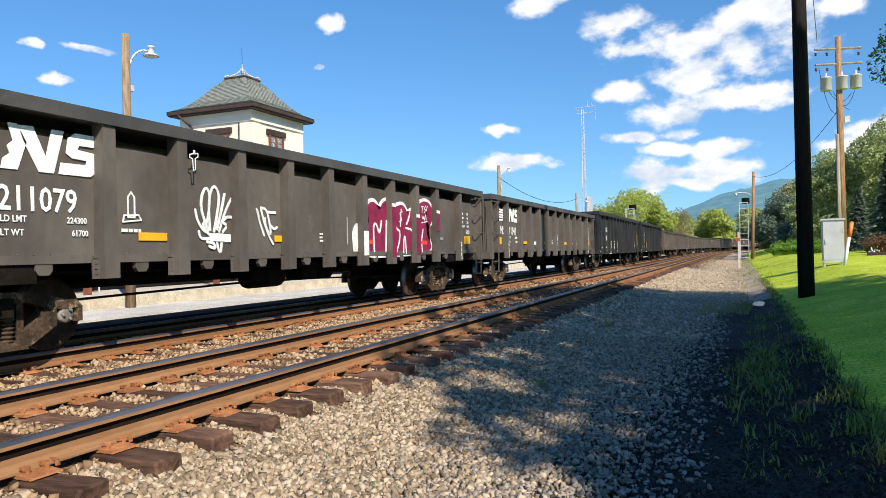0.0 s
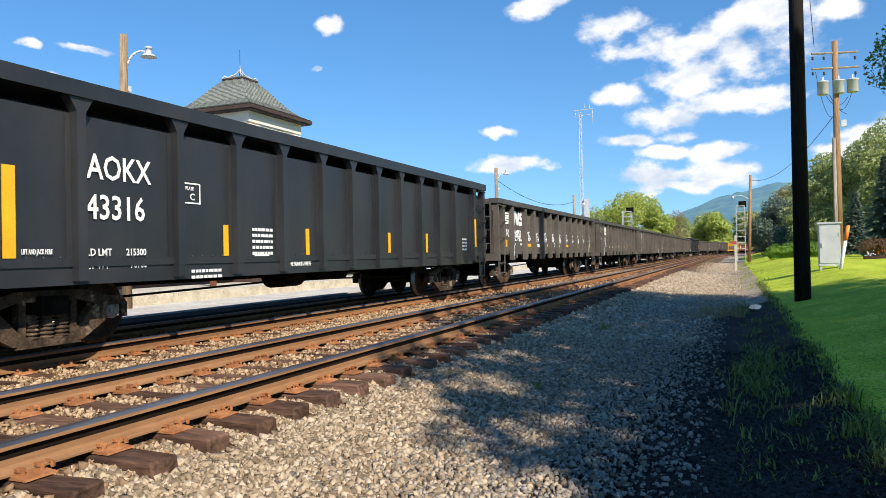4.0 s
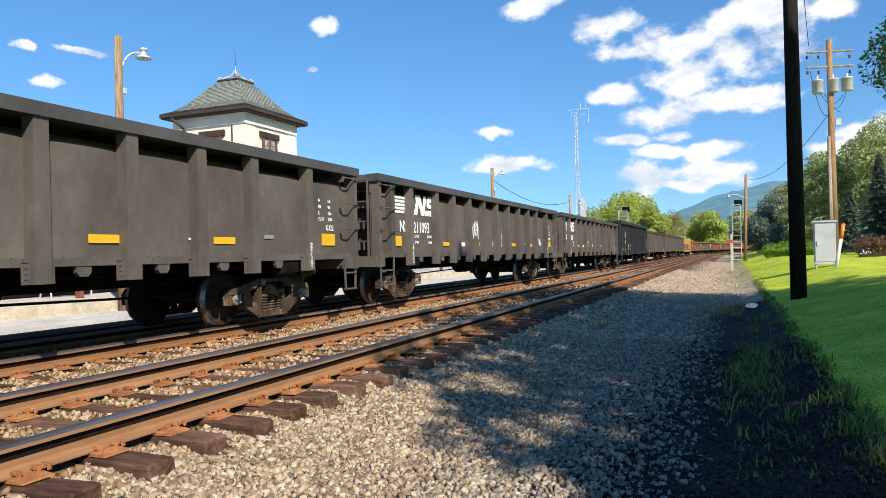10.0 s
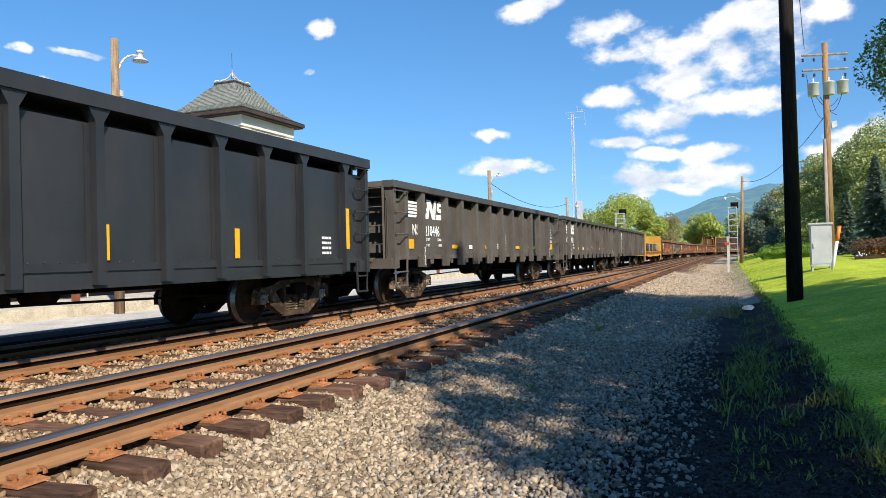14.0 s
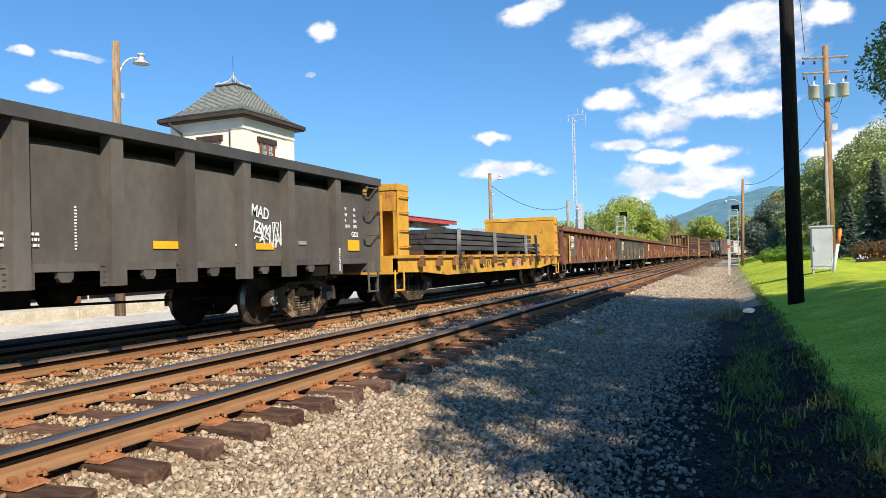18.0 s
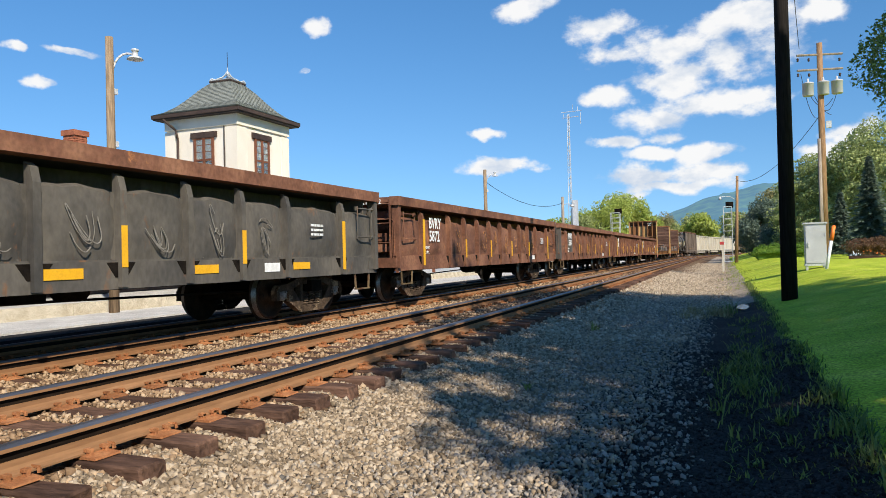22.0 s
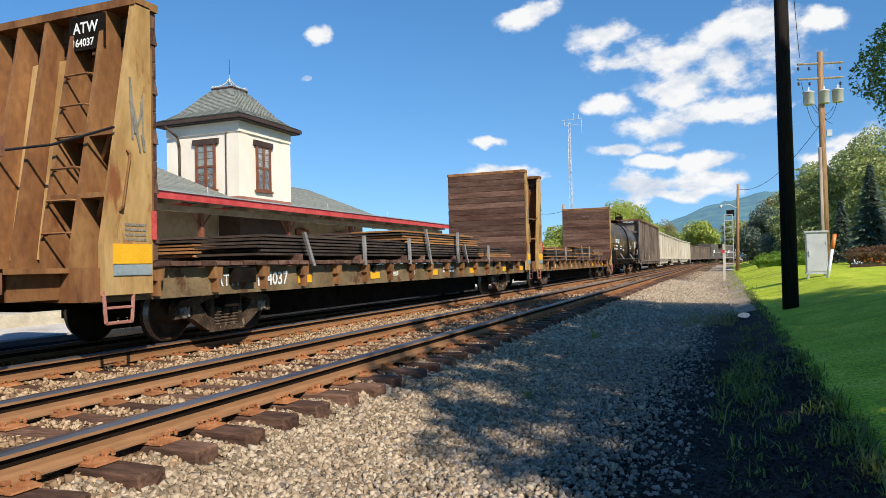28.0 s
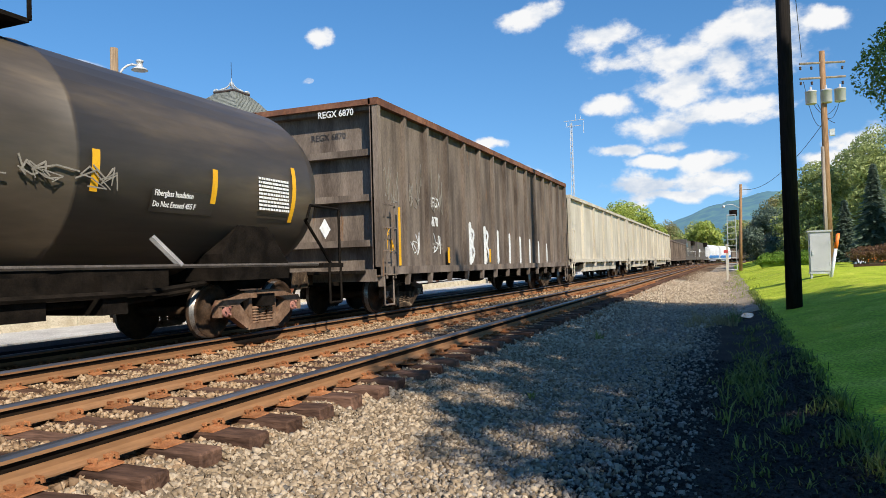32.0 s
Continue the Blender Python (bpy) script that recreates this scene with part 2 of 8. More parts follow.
M_RUSTPLATE = surf("rusty_steel_plate", two((0.24, 0.11, 0.045), (0.42, 0.215, 0.09)), 3, 0.8, vary=0.3, grain=0.2, run=4)
M_BEAM = surf("brown_grey_steel_bar", two((0.045, 0.040, 0.038), (0.105, 0.094, 0.088)), 2, 0.5, 0.2, vary=0.2, bump=0.06, grain=0.15, run=4, spots=((0.15, 0.08, 0.05), 0.66, 3))
M_STAKE = surf("galvanised_strap", two((0.20, 0.195, 0.19), (0.34, 0.33, 0.32)), 3, 0.6, 0.1, grain=0.12)
M_DUSTY = surf("dust_stained_end_plate", two((0.095, 0.078, 0.055), (0.175, 0.14, 0.092)), 1.6, 0.8, streak=2, grain=0.14, fine=14, spots=((0.24, 0.19, 0.12), 0.62, 3), bump=0.05)
M_FAINT = surf("faint_worn_spray_paint", two((0.17, 0.155, 0.13), (0.27, 0.245, 0.21)), 6, 0.8, bump=0.0, grain=0.2)
M_SCRATCH = surf("orange_rust_scratch", two((0.36, 0.15, 0.055), (0.52, 0.27, 0.12)), 6, 0.8, bump=0.0, grain=0.2)
M_DECAL_Y = surf("yellow_reflective_patch", two((0.72, 0.36, 0.01), (0.82, 0.44, 0.015)), 4, 0.5, bump=0.03, grain=0.08)
M_DECAL_W = surf("white_stencil_paint", two((0.70, 0.70, 0.68), (0.86, 0.86, 0.84)), 9, 0.6, bump=0.0, grain=0.08)
M_CHALK = surf("pale_spray_paint", two((0.58, 0.59, 0.58), (0.82, 0.83, 0.82)), 9, 0.7, bump=0.0, grain=0.12)
M_MAROON = surf("maroon_spray_paint", two((0.16, 0.012, 0.045), (0.27, 0.022, 0.07)), 4, 0.6, bump=0.0, grain=0.1)
M_REDSPRAY = surf("orange_red_spray_paint", two((0.62, 0.05, 0.03), (0.75, 0.09, 0.05)), 4, 0.6, bump=0.0, grain=0.1)
M_PINK = surf("pink_spray_paint", two((0.45, 0.22, 0.30), (0.6, 0.36, 0.42)), 4, 0.6, bump=0.0, grain=0.1)

M_RAIL = surf("rusty_rail_side", two((0.19, 0.093, 0.042), (0.29, 0.155, 0.076)), 1.5, 0.85, bump=0.08, fine=30, grain=0.14, run=6)
M_RAILHEAD = surf("worn_rail_head", two((0.10, 0.10, 0.11), (0.20, 0.20, 0.22)), 4, 0.40, 0.7, bump=0.02, grain=0.1, run=8)
# black for the shadow that the rail head throws on the web
M_HEADSHADE = surf("black_head_shadow", two((0.010, 0.007, 0.005), (0.022, 0.014, 0.009)), 3, 0.85, bump=0.05, run=5, spec=0.05)
M_PLATE = surf("rust_orange_tie_plate", two((0.25, 0.095, 0.038), (0.40, 0.18, 0.078)), 7, 0.88, bump=0.35, grain=0.2, vary=0.2)
M_TIE = surf("creosoted_sleeper_wood", two((0.045, 0.026, 0.019), (0.165, 0.092, 0.062)), 3, 0.9, bump=0.9, fine=26, vary=0.35, spots=((0.23, 0.11, 0.055), 0.64, 5), lay=4)
M_BED = surf("ballast_bed", two((0.05, 0.030, 0.018), (0.24, 0.155, 0.09)), 26, 0.95, bump=1.0, fine=30, grain=0.6, flat=True)
# ballast colour that holds the train's shade
M_SHADEBED = surf("shade_dark_ballast", two((0.010, 0.009, 0.008), (0.032, 0.027, 0.022)), 20, 0.95, bump=1.0, fine=34, grain=0.5, flat=True)
# cinder tone, lowered further for the tree shade that lies over it
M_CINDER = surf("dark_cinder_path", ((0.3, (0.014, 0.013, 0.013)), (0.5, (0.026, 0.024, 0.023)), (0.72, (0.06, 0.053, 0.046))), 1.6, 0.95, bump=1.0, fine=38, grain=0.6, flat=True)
M_PATH = surf("cinder_and_dirt_path", ((0.3, (0.20, 0.163, 0.122)), (0.5, (0.32, 0.26, 0.195)), (0.7, (0.47, 0.39, 0.295))), 0.9, 0.95, bump=1.0, fine=32, grain=0.5, flat=True)
M_LAWN = surf("mown_lawn", ((0.3, (0.25, 0.33, 0.025)), (0.5, (0.38, 0.46, 0.035)), (0.7, (0.54, 0.55, 0.075))), 1.1, 0.9, bump=0.8, fine=30, grain=0.5, flat=True)
M_GRASS = surf("green_grass_blades", two((0.09, 0.16, 0.02), (0.20, 0.30, 0.05)), 2, 0.8, bump=0)
M_DRY = surf("dry_straw_weeds", two((0.26, 0.19, 0.085), (0.46, 0.37, 0.19)), 2, 0.9, bump=0)
M_CONC = surf("pale_concrete", two((0.42, 0.40, 0.37), (0.58, 0.56, 0.52)), 1.2, 0.9, bump=0.2, spots=((0.3, 0.27, 0.22), 0.64, 1.5))
M_PLATWALL = surf("stained_cream_concrete_wall", two((0.42, 0.36, 0.26), (0.60, 0.54, 0.42)), 2.5, 0.9, bump=0.3, spots=((0.24, 0.18, 0.12), 0.62, 3))
M_ASPH = surf("grey_asphalt", two((0.018, 0.018, 0.018), (0.036, 0.035, 0.034)), 2, 0.9, bump=0.4, fine=80)
M_STUCCO = surf("cream_painted_stucco", two((0.74, 0.66, 0.55), (0.82, 0.75, 0.64)), 1.1, 0.85, bump=0.15, streak=2, grain=0.05)
M_PINKBASE = surf("red_brown_painted_base", two((0.30, 0.13, 0.10), (0.40, 0.19, 0.15)), 2, 0.8)
M_SHINGLE = surf("grey_green_shingles", two((0.175, 0.185, 0.165), (0.25, 0.262, 0.235)), 5, 0.9, bump=0.4, fine=25, vary=0.10, grain=0.22)
M_TRIM = surf("dark_brown_trim", two((0.045, 0.030, 0.024), (0.075, 0.05, 0.04)), 3, 0.6, bump=0.1)
M_WINBROWN = surf("red_brown_window_paint", two((0.15, 0.055, 0.03), (0.22, 0.085, 0.045)), 3, 0.6, bump=0.1)
M_RED = surf("faded_red_fascia", two((0.42, 0.045, 0.045), (0.56, 0.09, 0.08)), 2, 0.6, bump=0.1)
M_SOFFIT = surf("tan_soffit_boards", two((0.24, 0.185, 0.125), (0.36, 0.29, 0.20)), 2, 0.8, grain=0.12)
M_BRICK = surf("red_chimney_brick", two((0.27, 0.09, 0.05), (0.40, 0.15, 0.085)), 4, 0.9, vary=0.2)
M_ZINC = surf("weathered_zinc", two((0.42, 0.44, 0.44), (0.56, 0.58, 0.58)), 5, 0.5, 0.5, bump=0.05)
M_POLE = surf("weathered_pole_wood", two((0.20, 0.115, 0.06), (0.36, 0.22, 0.12)), 4, 0.9, streak=12, bump=0.4, fine=30)
M_LAMPPOLE = surf("sun_bleached_pole_wood", two((0.19, 0.13, 0.08), (0.34, 0.245, 0.155)), 4, 0.9, streak=12, bump=0.4, fine=30)
M_POLEGREY = surf("grey_pole_wood", two((0.20, 0.165, 0.13), (0.32, 0.27, 0.22)), 4, 0.9, streak=12, bump=0.4, fine=30)
M_TARPOLE = surf("creosote_black_pole", two((0.010, 0.008, 0.007), (0.022, 0.018, 0.016)), 4, 0.8, streak=10, bump=0.4, fine=30)
M_GALV = surf("galvanised_steel", two((0.46, 0.47, 0.48), (0.60, 0.61, 0.62)), 5, 0.5, 0.15, bump=0.05)
M_CABINET = surf("pale_grey_cabinet_paint", two((0.42, 0.42, 0.44), (0.50, 0.50, 0.52)), 2, 0.5, bump=0.05, grain=0.06)
M_ORANGE = surf("orange_marker_plastic", two((0.75, 0.16, 0.02), (0.85, 0.22, 0.03)), 3, 0.5, bump=0.03)
M_WIRE = surf("black_cable", two((0.015, 0.015, 0.015), (0.03, 0.03, 0.03)), 3, 0.6, bump=0)
M_BARK = surf("grey_brown_bark", two((0.07, 0.05, 0.038), (0.16, 0.12, 0.09)), 6, 0.95, bump=0.8, fine=20)
M_WHITE = surf("white_car_paint", two((0.62, 0.64, 0.66), (0.76, 0.77, 0.78)), 1.5, 0.6, streak=4, bump=0.05)
M_BLUE = surf("blue_car_stripe", two((0.03, 0.16, 0.42), (0.05, 0.22, 0.52)), 2, 0.6, bump=0.05)
M_BLUEBIN = surf("blue_plastic_bin", two((0.08, 0.13, 0.35), (0.11, 0.17, 0.42)), 2, 0.5, bump=0.05)


def leaf(name, a, b):
    m = bpy.data.materials.new(name)
    m.use_nodes = True
    nt = m.node_tree
    N, K = nt.nodes.new, nt.links.new
    geo, ramp, bs = N("ShaderNodeNewGeometry"), N("ShaderNodeValToRGB"), nt.nodes["Principled BSDF"]
    ramp.color_ramp.elements[0].color, ramp.color_ramp.elements[1].color = (*a, 1), (*b, 1)
    K(geo.outputs["Random Per Island"], ramp.inputs[0])
    K(ramp.outputs[0], bs.inputs["Base Color"])
    bs.inputs["Roughness"].default_value = 0.65
    tr, mx = N("ShaderNodeBsdfTranslucent"), N("ShaderNodeMixShader")
    K(ramp.outputs[0], tr.inputs[0])
    mx.inputs[0].default_value = 0.42
    K(bs.outputs[0], mx.inputs[1])
    K(tr.outputs[0], mx.inputs[2])
    K(mx.outputs[0], nt.nodes["Material Output"].inputs[0])
    return m


M_LEAF = leaf("mid_green_leaves", (0.10, 0.16, 0.035), (0.33, 0.40, 0.10))
# lighter copy of M_LEAF: sunlight and distance haze put into the leaf colour
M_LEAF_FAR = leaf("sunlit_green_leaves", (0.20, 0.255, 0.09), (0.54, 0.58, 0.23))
M_LEAF_LIGHT = leaf("yellow_green_leaves", (0.27, 0.35, 0.06), (0.54, 0.58, 0.14))
M_LEAF_AUTUMN = leaf("rusty_green_leaves", (0.19, 0.20, 0.075), (0.44, 0.36, 0.16))
M_LEAF_DARK = leaf("dark_spruce_needles", (0.07, 0.11, 0.075), (0.22, 0.28, 0.21))
M_HEDGE = leaf("clipped_hedge_leaves", (0.09, 0.20, 0.02), (0.26, 0.40, 0.05))
M_BUSH = leaf("red_brown_bush_leaves", (0.12, 0.06, 0.035), (0.26, 0.15, 0.08))


def glass(name, col):
    m = bpy.data.materials.new(name)
    m.use_nodes = True
    b = m.node_tree.nodes["Principled BSDF"]
    b.inputs["Base Color"].default_value, b.inputs["Roughness"].default_value = (*col, 1), 0.06
    b.inputs["IOR"].default_value, b.inputs["Transmission Weight"].default_value = 1.5, 0.85
    return m


M_WATER = surf("muddy_water", two((0.02, 0.018, 0.015), (0.035, 0.03, 0.024)), 2, 0.2, bump=0.02, fine=8, grain=0.05)
M_GLASS = glass("window_glass", (0.75, 0.8, 0.8))

# ---- mesh helpers ----
def box(bm, x0, x1, y0, y1, z0, z1):
    v = [bm.verts.new((x, y, z)) for x in (x0, x1) for y in (y0, y1) for z in (z0, z1)]
    for f in ((0, 1, 3, 2), (4, 6, 7, 5), (0, 4, 5, 1), (2, 3, 7, 6), (0, 2, 6, 4), (1, 5, 7, 3)):
        bm.faces.new([v[i] for i in f])
    return v


def tube(bm, a, b, r, r2=None, n=8):
    a, b, r2 = Vector(a), Vector(b), r if r2 is None else r2
    q = (b - a).to_track_quat("Z", "Y")
    rings = []
    for c, rad in ((a, r), (b, r2)):
        rings.append([bm.verts.new(c + q @ Vector((rad * math.cos(k * math.tau / n), rad * math.sin(k * math.tau / n), 0))) for k in range(n)])
    for k in range(n):
        f = bm.faces.new((rings[0][k], rings[0][(k + 1) % n], rings[1][(k + 1) % n], rings[1][k]))
        f.smooth = n > 6
    bm.faces.new(rings[0][::-1])
    bm.faces.new(rings[1])


def bent(bm, pts, r, n=6):
    for a, b in zip(pts, pts[1:]):
        tube(bm, a, b, r, n=n)


def lathe(bm, prof, at, n=14, axis="z"):
    """A turned form: prof is (radius, height) from below upwards, round the axis through at."""
    rings = []
    for r, h in prof:
        ring = []
        for k in range(n):
            c, s = r * math.cos(k * math.tau / n), r * math.sin(k * math.tau / n)
            p = {"z": (c, s, h), "y": (c, h, s), "x": (h, c, s)}[axis]
            ring.append(bm.verts.new(Vector(at) + Vector(p)))
        rings.append(ring)
    for p, q in zip(rings, rings[1:]):
        for k in range(n):
            bm.faces.new((p[k], p[(k + 1) % n], q[(k + 1) % n], q[k])).smooth = True
    bm.faces.new(rings[0][::-1])
    bm.faces.new(rings[-1])


def prism(bm, pts, axis, a0, a1):
    """A polygon pushed along an axis; pts are the two other coordinates in order."""
    def at(p, a):
        return {"x": (a, p[0], p[1]), "y": (p[0], a, p[1]), "z": (p[0], p[1], a)}[axis]
    lo, hi = [bm.verts.new(at(p, a0)) for p in pts], [bm.verts.new(at(p, a1)) for p in pts]
    n = len(pts)
    bm.faces.new(lo)
    bm.faces.new(hi[::-1])
    for k in range(n):
        bm.faces.new((lo[k], hi[k], hi[(k + 1) % n], lo[(k + 1) % n]))


def done(bm, name, mat, soft=0.0):
    if soft:
        bmesh.ops.bevel(bm, geom=[e for e in bm.edges if e.calc_face_angle(0) > 0.6], offset=soft, segments=1, affect="EDGES", clamp_overlap=True)
    bmesh.ops.recalc_face_normals(bm, faces=bm.faces[:])
    me = bpy.data.meshes.new(name)
    bm.to_mesh(me)
    bm.free()
    for m in (mat if isinstance(mat, (list, tuple)) else (mat,)):
        me.materials.append(m)
    return me


def put(name, me, parent=None, loc=(0, 0, 0), label="", rz=0.0, rx=0.0, ry=0.0, scale=None):
    ob = new(name, me)
    ob.parent = parent
    ob.matrix_basis = pose(*loc, rx, ry, rz)
    if scale:
        ob.scale = scale
    return tagged(ob, label)


def part(name, bm, mat, parent, label="", soft=0.0):
    return put(name, done(bm, name, mat, soft), parent, label=label)


def thing(name, label, category, group="", at=(0, 0, 0), rz=0.0):
    ob = new(name)
    ob.empty_display_size = 0.3
    ob.matrix_basis = pose(*at, 0, 0, rz)
    return tagged(ob, label, category, group)


def one(name, bm, mat, label, category, group="", kind="", soft=0.0, at=(0, 0, 0), rz=0.0):
    ob = new(name, done(bm, name, mat, soft))
    ob.matrix_basis = pose(*at, 0, 0, rz)
    return tagged(ob, label, category, group, kind)


def BM():
    return bmesh.new()


def bx(*a):
    bm = BM()
    box(bm, *a)
    return bm


def raw(name, verts, faces, mat, smooth=False):
    me = bpy.data.meshes.new(name)
    me.from_pydata(verts, [], faces)
    for m in (mat if isinstance(mat, (list, tuple)) else (mat,)):
        me.materials.append(m)
    if smooth:
        me.polygons.foreach_set("use_smooth", [True] * len(me.polygons))
    me.update()
    return me


WORDS = {}


def words(txt, size, mat, parent, x, y, z, sx=1.0, rz=0.0, rx=90.0, name="lettering", label="", ry=0.0):
    """Lettering flat on a side that faces -y, x at its left end, z at its foot."""
    key = (txt, mat.name)
    if key not in WORDS:
        cu = bpy.data.curves.new("lettering", "FONT")
        cu.body, cu.size, cu.extrude, cu.resolution_u, cu.offset = txt, 1.0, 0.002, 2, 0.014
        ob = new("lettering", cu)
        WORDS[key] = bpy.data.meshes.new_from_object(ob)
        bpy.data.objects.remove(ob)
        WORDS[key].materials.clear()
        WORDS[key].materials.append(mat)
    return put(name, WORDS[key], parent, (x, y, z), label, rz, rx, ry, (size * sx, size, 1.0))


# ---- the lie of the land ----
Z1, Z2 = 0.556, 0.522            # rail tops of the near track and of the train's track
Y1, Y2 = 4.544, 8.213            # their centre lines on the straight
BEND, RAD = 115.0, 520.0         # the line bends to the right from here on
MID = Vector((BEND, Y2 - RAD))


def along(s, off=0.0):
    """Place and heading of the line at s metres, off metres to the left of the train's track."""
    if s <= BEND:
        return s, Y2 + off, 0.0
    a = (s - BEND) / RAD
    return MID.x + (RAD + off) * math.sin(a), MID.y + (RAD + off) * math.cos(a), -a


def lateral(x, y):
    if x <= BEND:
        return y
    return math.hypot(x - MID.x, y - MID.y) - RAD + Y2 if y > MID.y else x - MID.x - RAD + Y2


def ease(a, b, v):
    v = min(max((v - a) / (b - a), 0), 1)
    return v * v * (3 - 2 * v)


def height(x, y):
    q = lateral(x, y)
    bed = 0.26 * ease(1.9, 4.1, q) - 0.028 * ease(5.9, 7.0, q)
    lawn = 0.12 * ease(-0.2, -0.8, q) + 0.62 * ease(-0.5, -4.0, q) + 0.25 * ease(-4, -14, q)
    far = math.hypot(x, y)
    rough = 0.018 * noise.noise((x * 0.9, y * 0.9, 0)) + 0.04 * noise.noise((x * 0.2, y * 0.2, 3))
    return 0.06 + bed + lawn + rough * (1 if q < 3 else 0.4) - 0.1 * ease(10.5, 12, q) + 0.004 * max(0, min(far, 200) - 120) * (q < 0)


def steps(spans):
    out = []
    for a, b, d in spans:
        n = max(1, round((b - a) / d))
        out += [a + (b - a) * k / n for k in range(n)]
    return out + [spans[-1][1]]


def sheet(name, xs, qs, mat, lift, label, category, ragged=True, wander=1.0):
    """A strip of ground that follows the line: xs along it, qs across."""
    verts, faces = [], []
    for s in xs:
        for q in qs:
            edge = ragged and (q == qs[0] or q == qs[-1])
            x, y, _ = along(s, q - Y2 + (wander * (0.34 * noise.noise((s * 0.6, q, 5)) + 0.22 * noise.noise((s * 2.3, q, 9))) if edge else 0))
            verts.append((x, y, height(x, y) + (lift if not edge else -0.035)))
    n = len(qs)
    for i in range(len(xs) - 1):
        for j in range(n - 1):
            faces.append((i * n + j, (i + 1) * n + j, (i + 1) * n + j + 1, i * n + j + 1))
    return tagged(new(name, raw(name, verts, faces, mat, True)), label, category, kind="structure")


def make_ground():
    xs = steps(((-2500, -200, 400), (-200, -20, 20), (-20, 2, 1), (2, 26, 0.25), (26, 120, 2), (120, 420, 20), (420, 3000, 430)))
    ys = steps(((-2500, -200, 400), (-200, -20, 20), (-20, -5, 1), (-5, 3.2, 0.2), (3.2, 20, 1), (20, 200, 20), (200, 2500, 400)))
    verts = [(x, y, height(x, y) - 0.02) for x in xs for y in ys]
    n = len(ys)
    faces = [(i * n + j, (i + 1) * n + j, (i + 1) * n + j + 1, i * n + j + 1) for i in range(len(xs) - 1) for j in range(n - 1)]
    tagged(new("ground", raw("ground", verts, faces, M_PATH, True)), "grey cinder and dirt ground beside the railway line", "ground", kind="structure")
    sheet("ballast_bed", steps(((-30, 2, 1.0), (2, 30, 0.2), (30, 115, 2), (115, 420, 8))), steps(((1.75, 3.1, 0.19), (3.1, 10.6, 0.75), (10.6, 11.6, 0.25))), M_BED, 0.012,
          "pale limestone ballast bed under the railway tracks", "ballast")
    # black sheet painted in for the shadow of the train on the ballast
    sheet("oily_ballast", steps(((-30, 115, 3), (115, 420, 8))), steps(((7.56, 11.5, 0.4),)), M_SHADEBED, 0.02,
          "ballast blackened for the shade under and behind the train", "ballast", False)
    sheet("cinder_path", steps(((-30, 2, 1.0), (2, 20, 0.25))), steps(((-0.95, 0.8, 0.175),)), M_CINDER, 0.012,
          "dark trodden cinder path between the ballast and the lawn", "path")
    sheet("lawn", steps(((-30, 2, 0.5), (2, 30, 0.2), (30, 115, 3), (115, 240, 8))), steps(((-60, -6, 3), (-6, -0.8, 0.26))), M_LAWN, 0.014,
          "bright green mown lawn sloping up from the track", "lawn", wander=0.35)


make_ground()

# ---- tracks ----
PROFILE = ((-0.073, 0.0), (-0.073, 0.012), (-0.030, 0.026), (-0.011, 0.045), (-0.009, 0.082), (-0.008, 0.128), (-0.038, 0.138), (-0.038, 0.160), (-0.026, 0.18),
           (0.026, 0.18), (0.038, 0.160), (0.038, 0.138), (0.008, 0.128), (0.009, 0.082), (0.011, 0.045), (0.030, 0.026), (0.073, 0.012), (0.073, 0.0))


TIES = {}


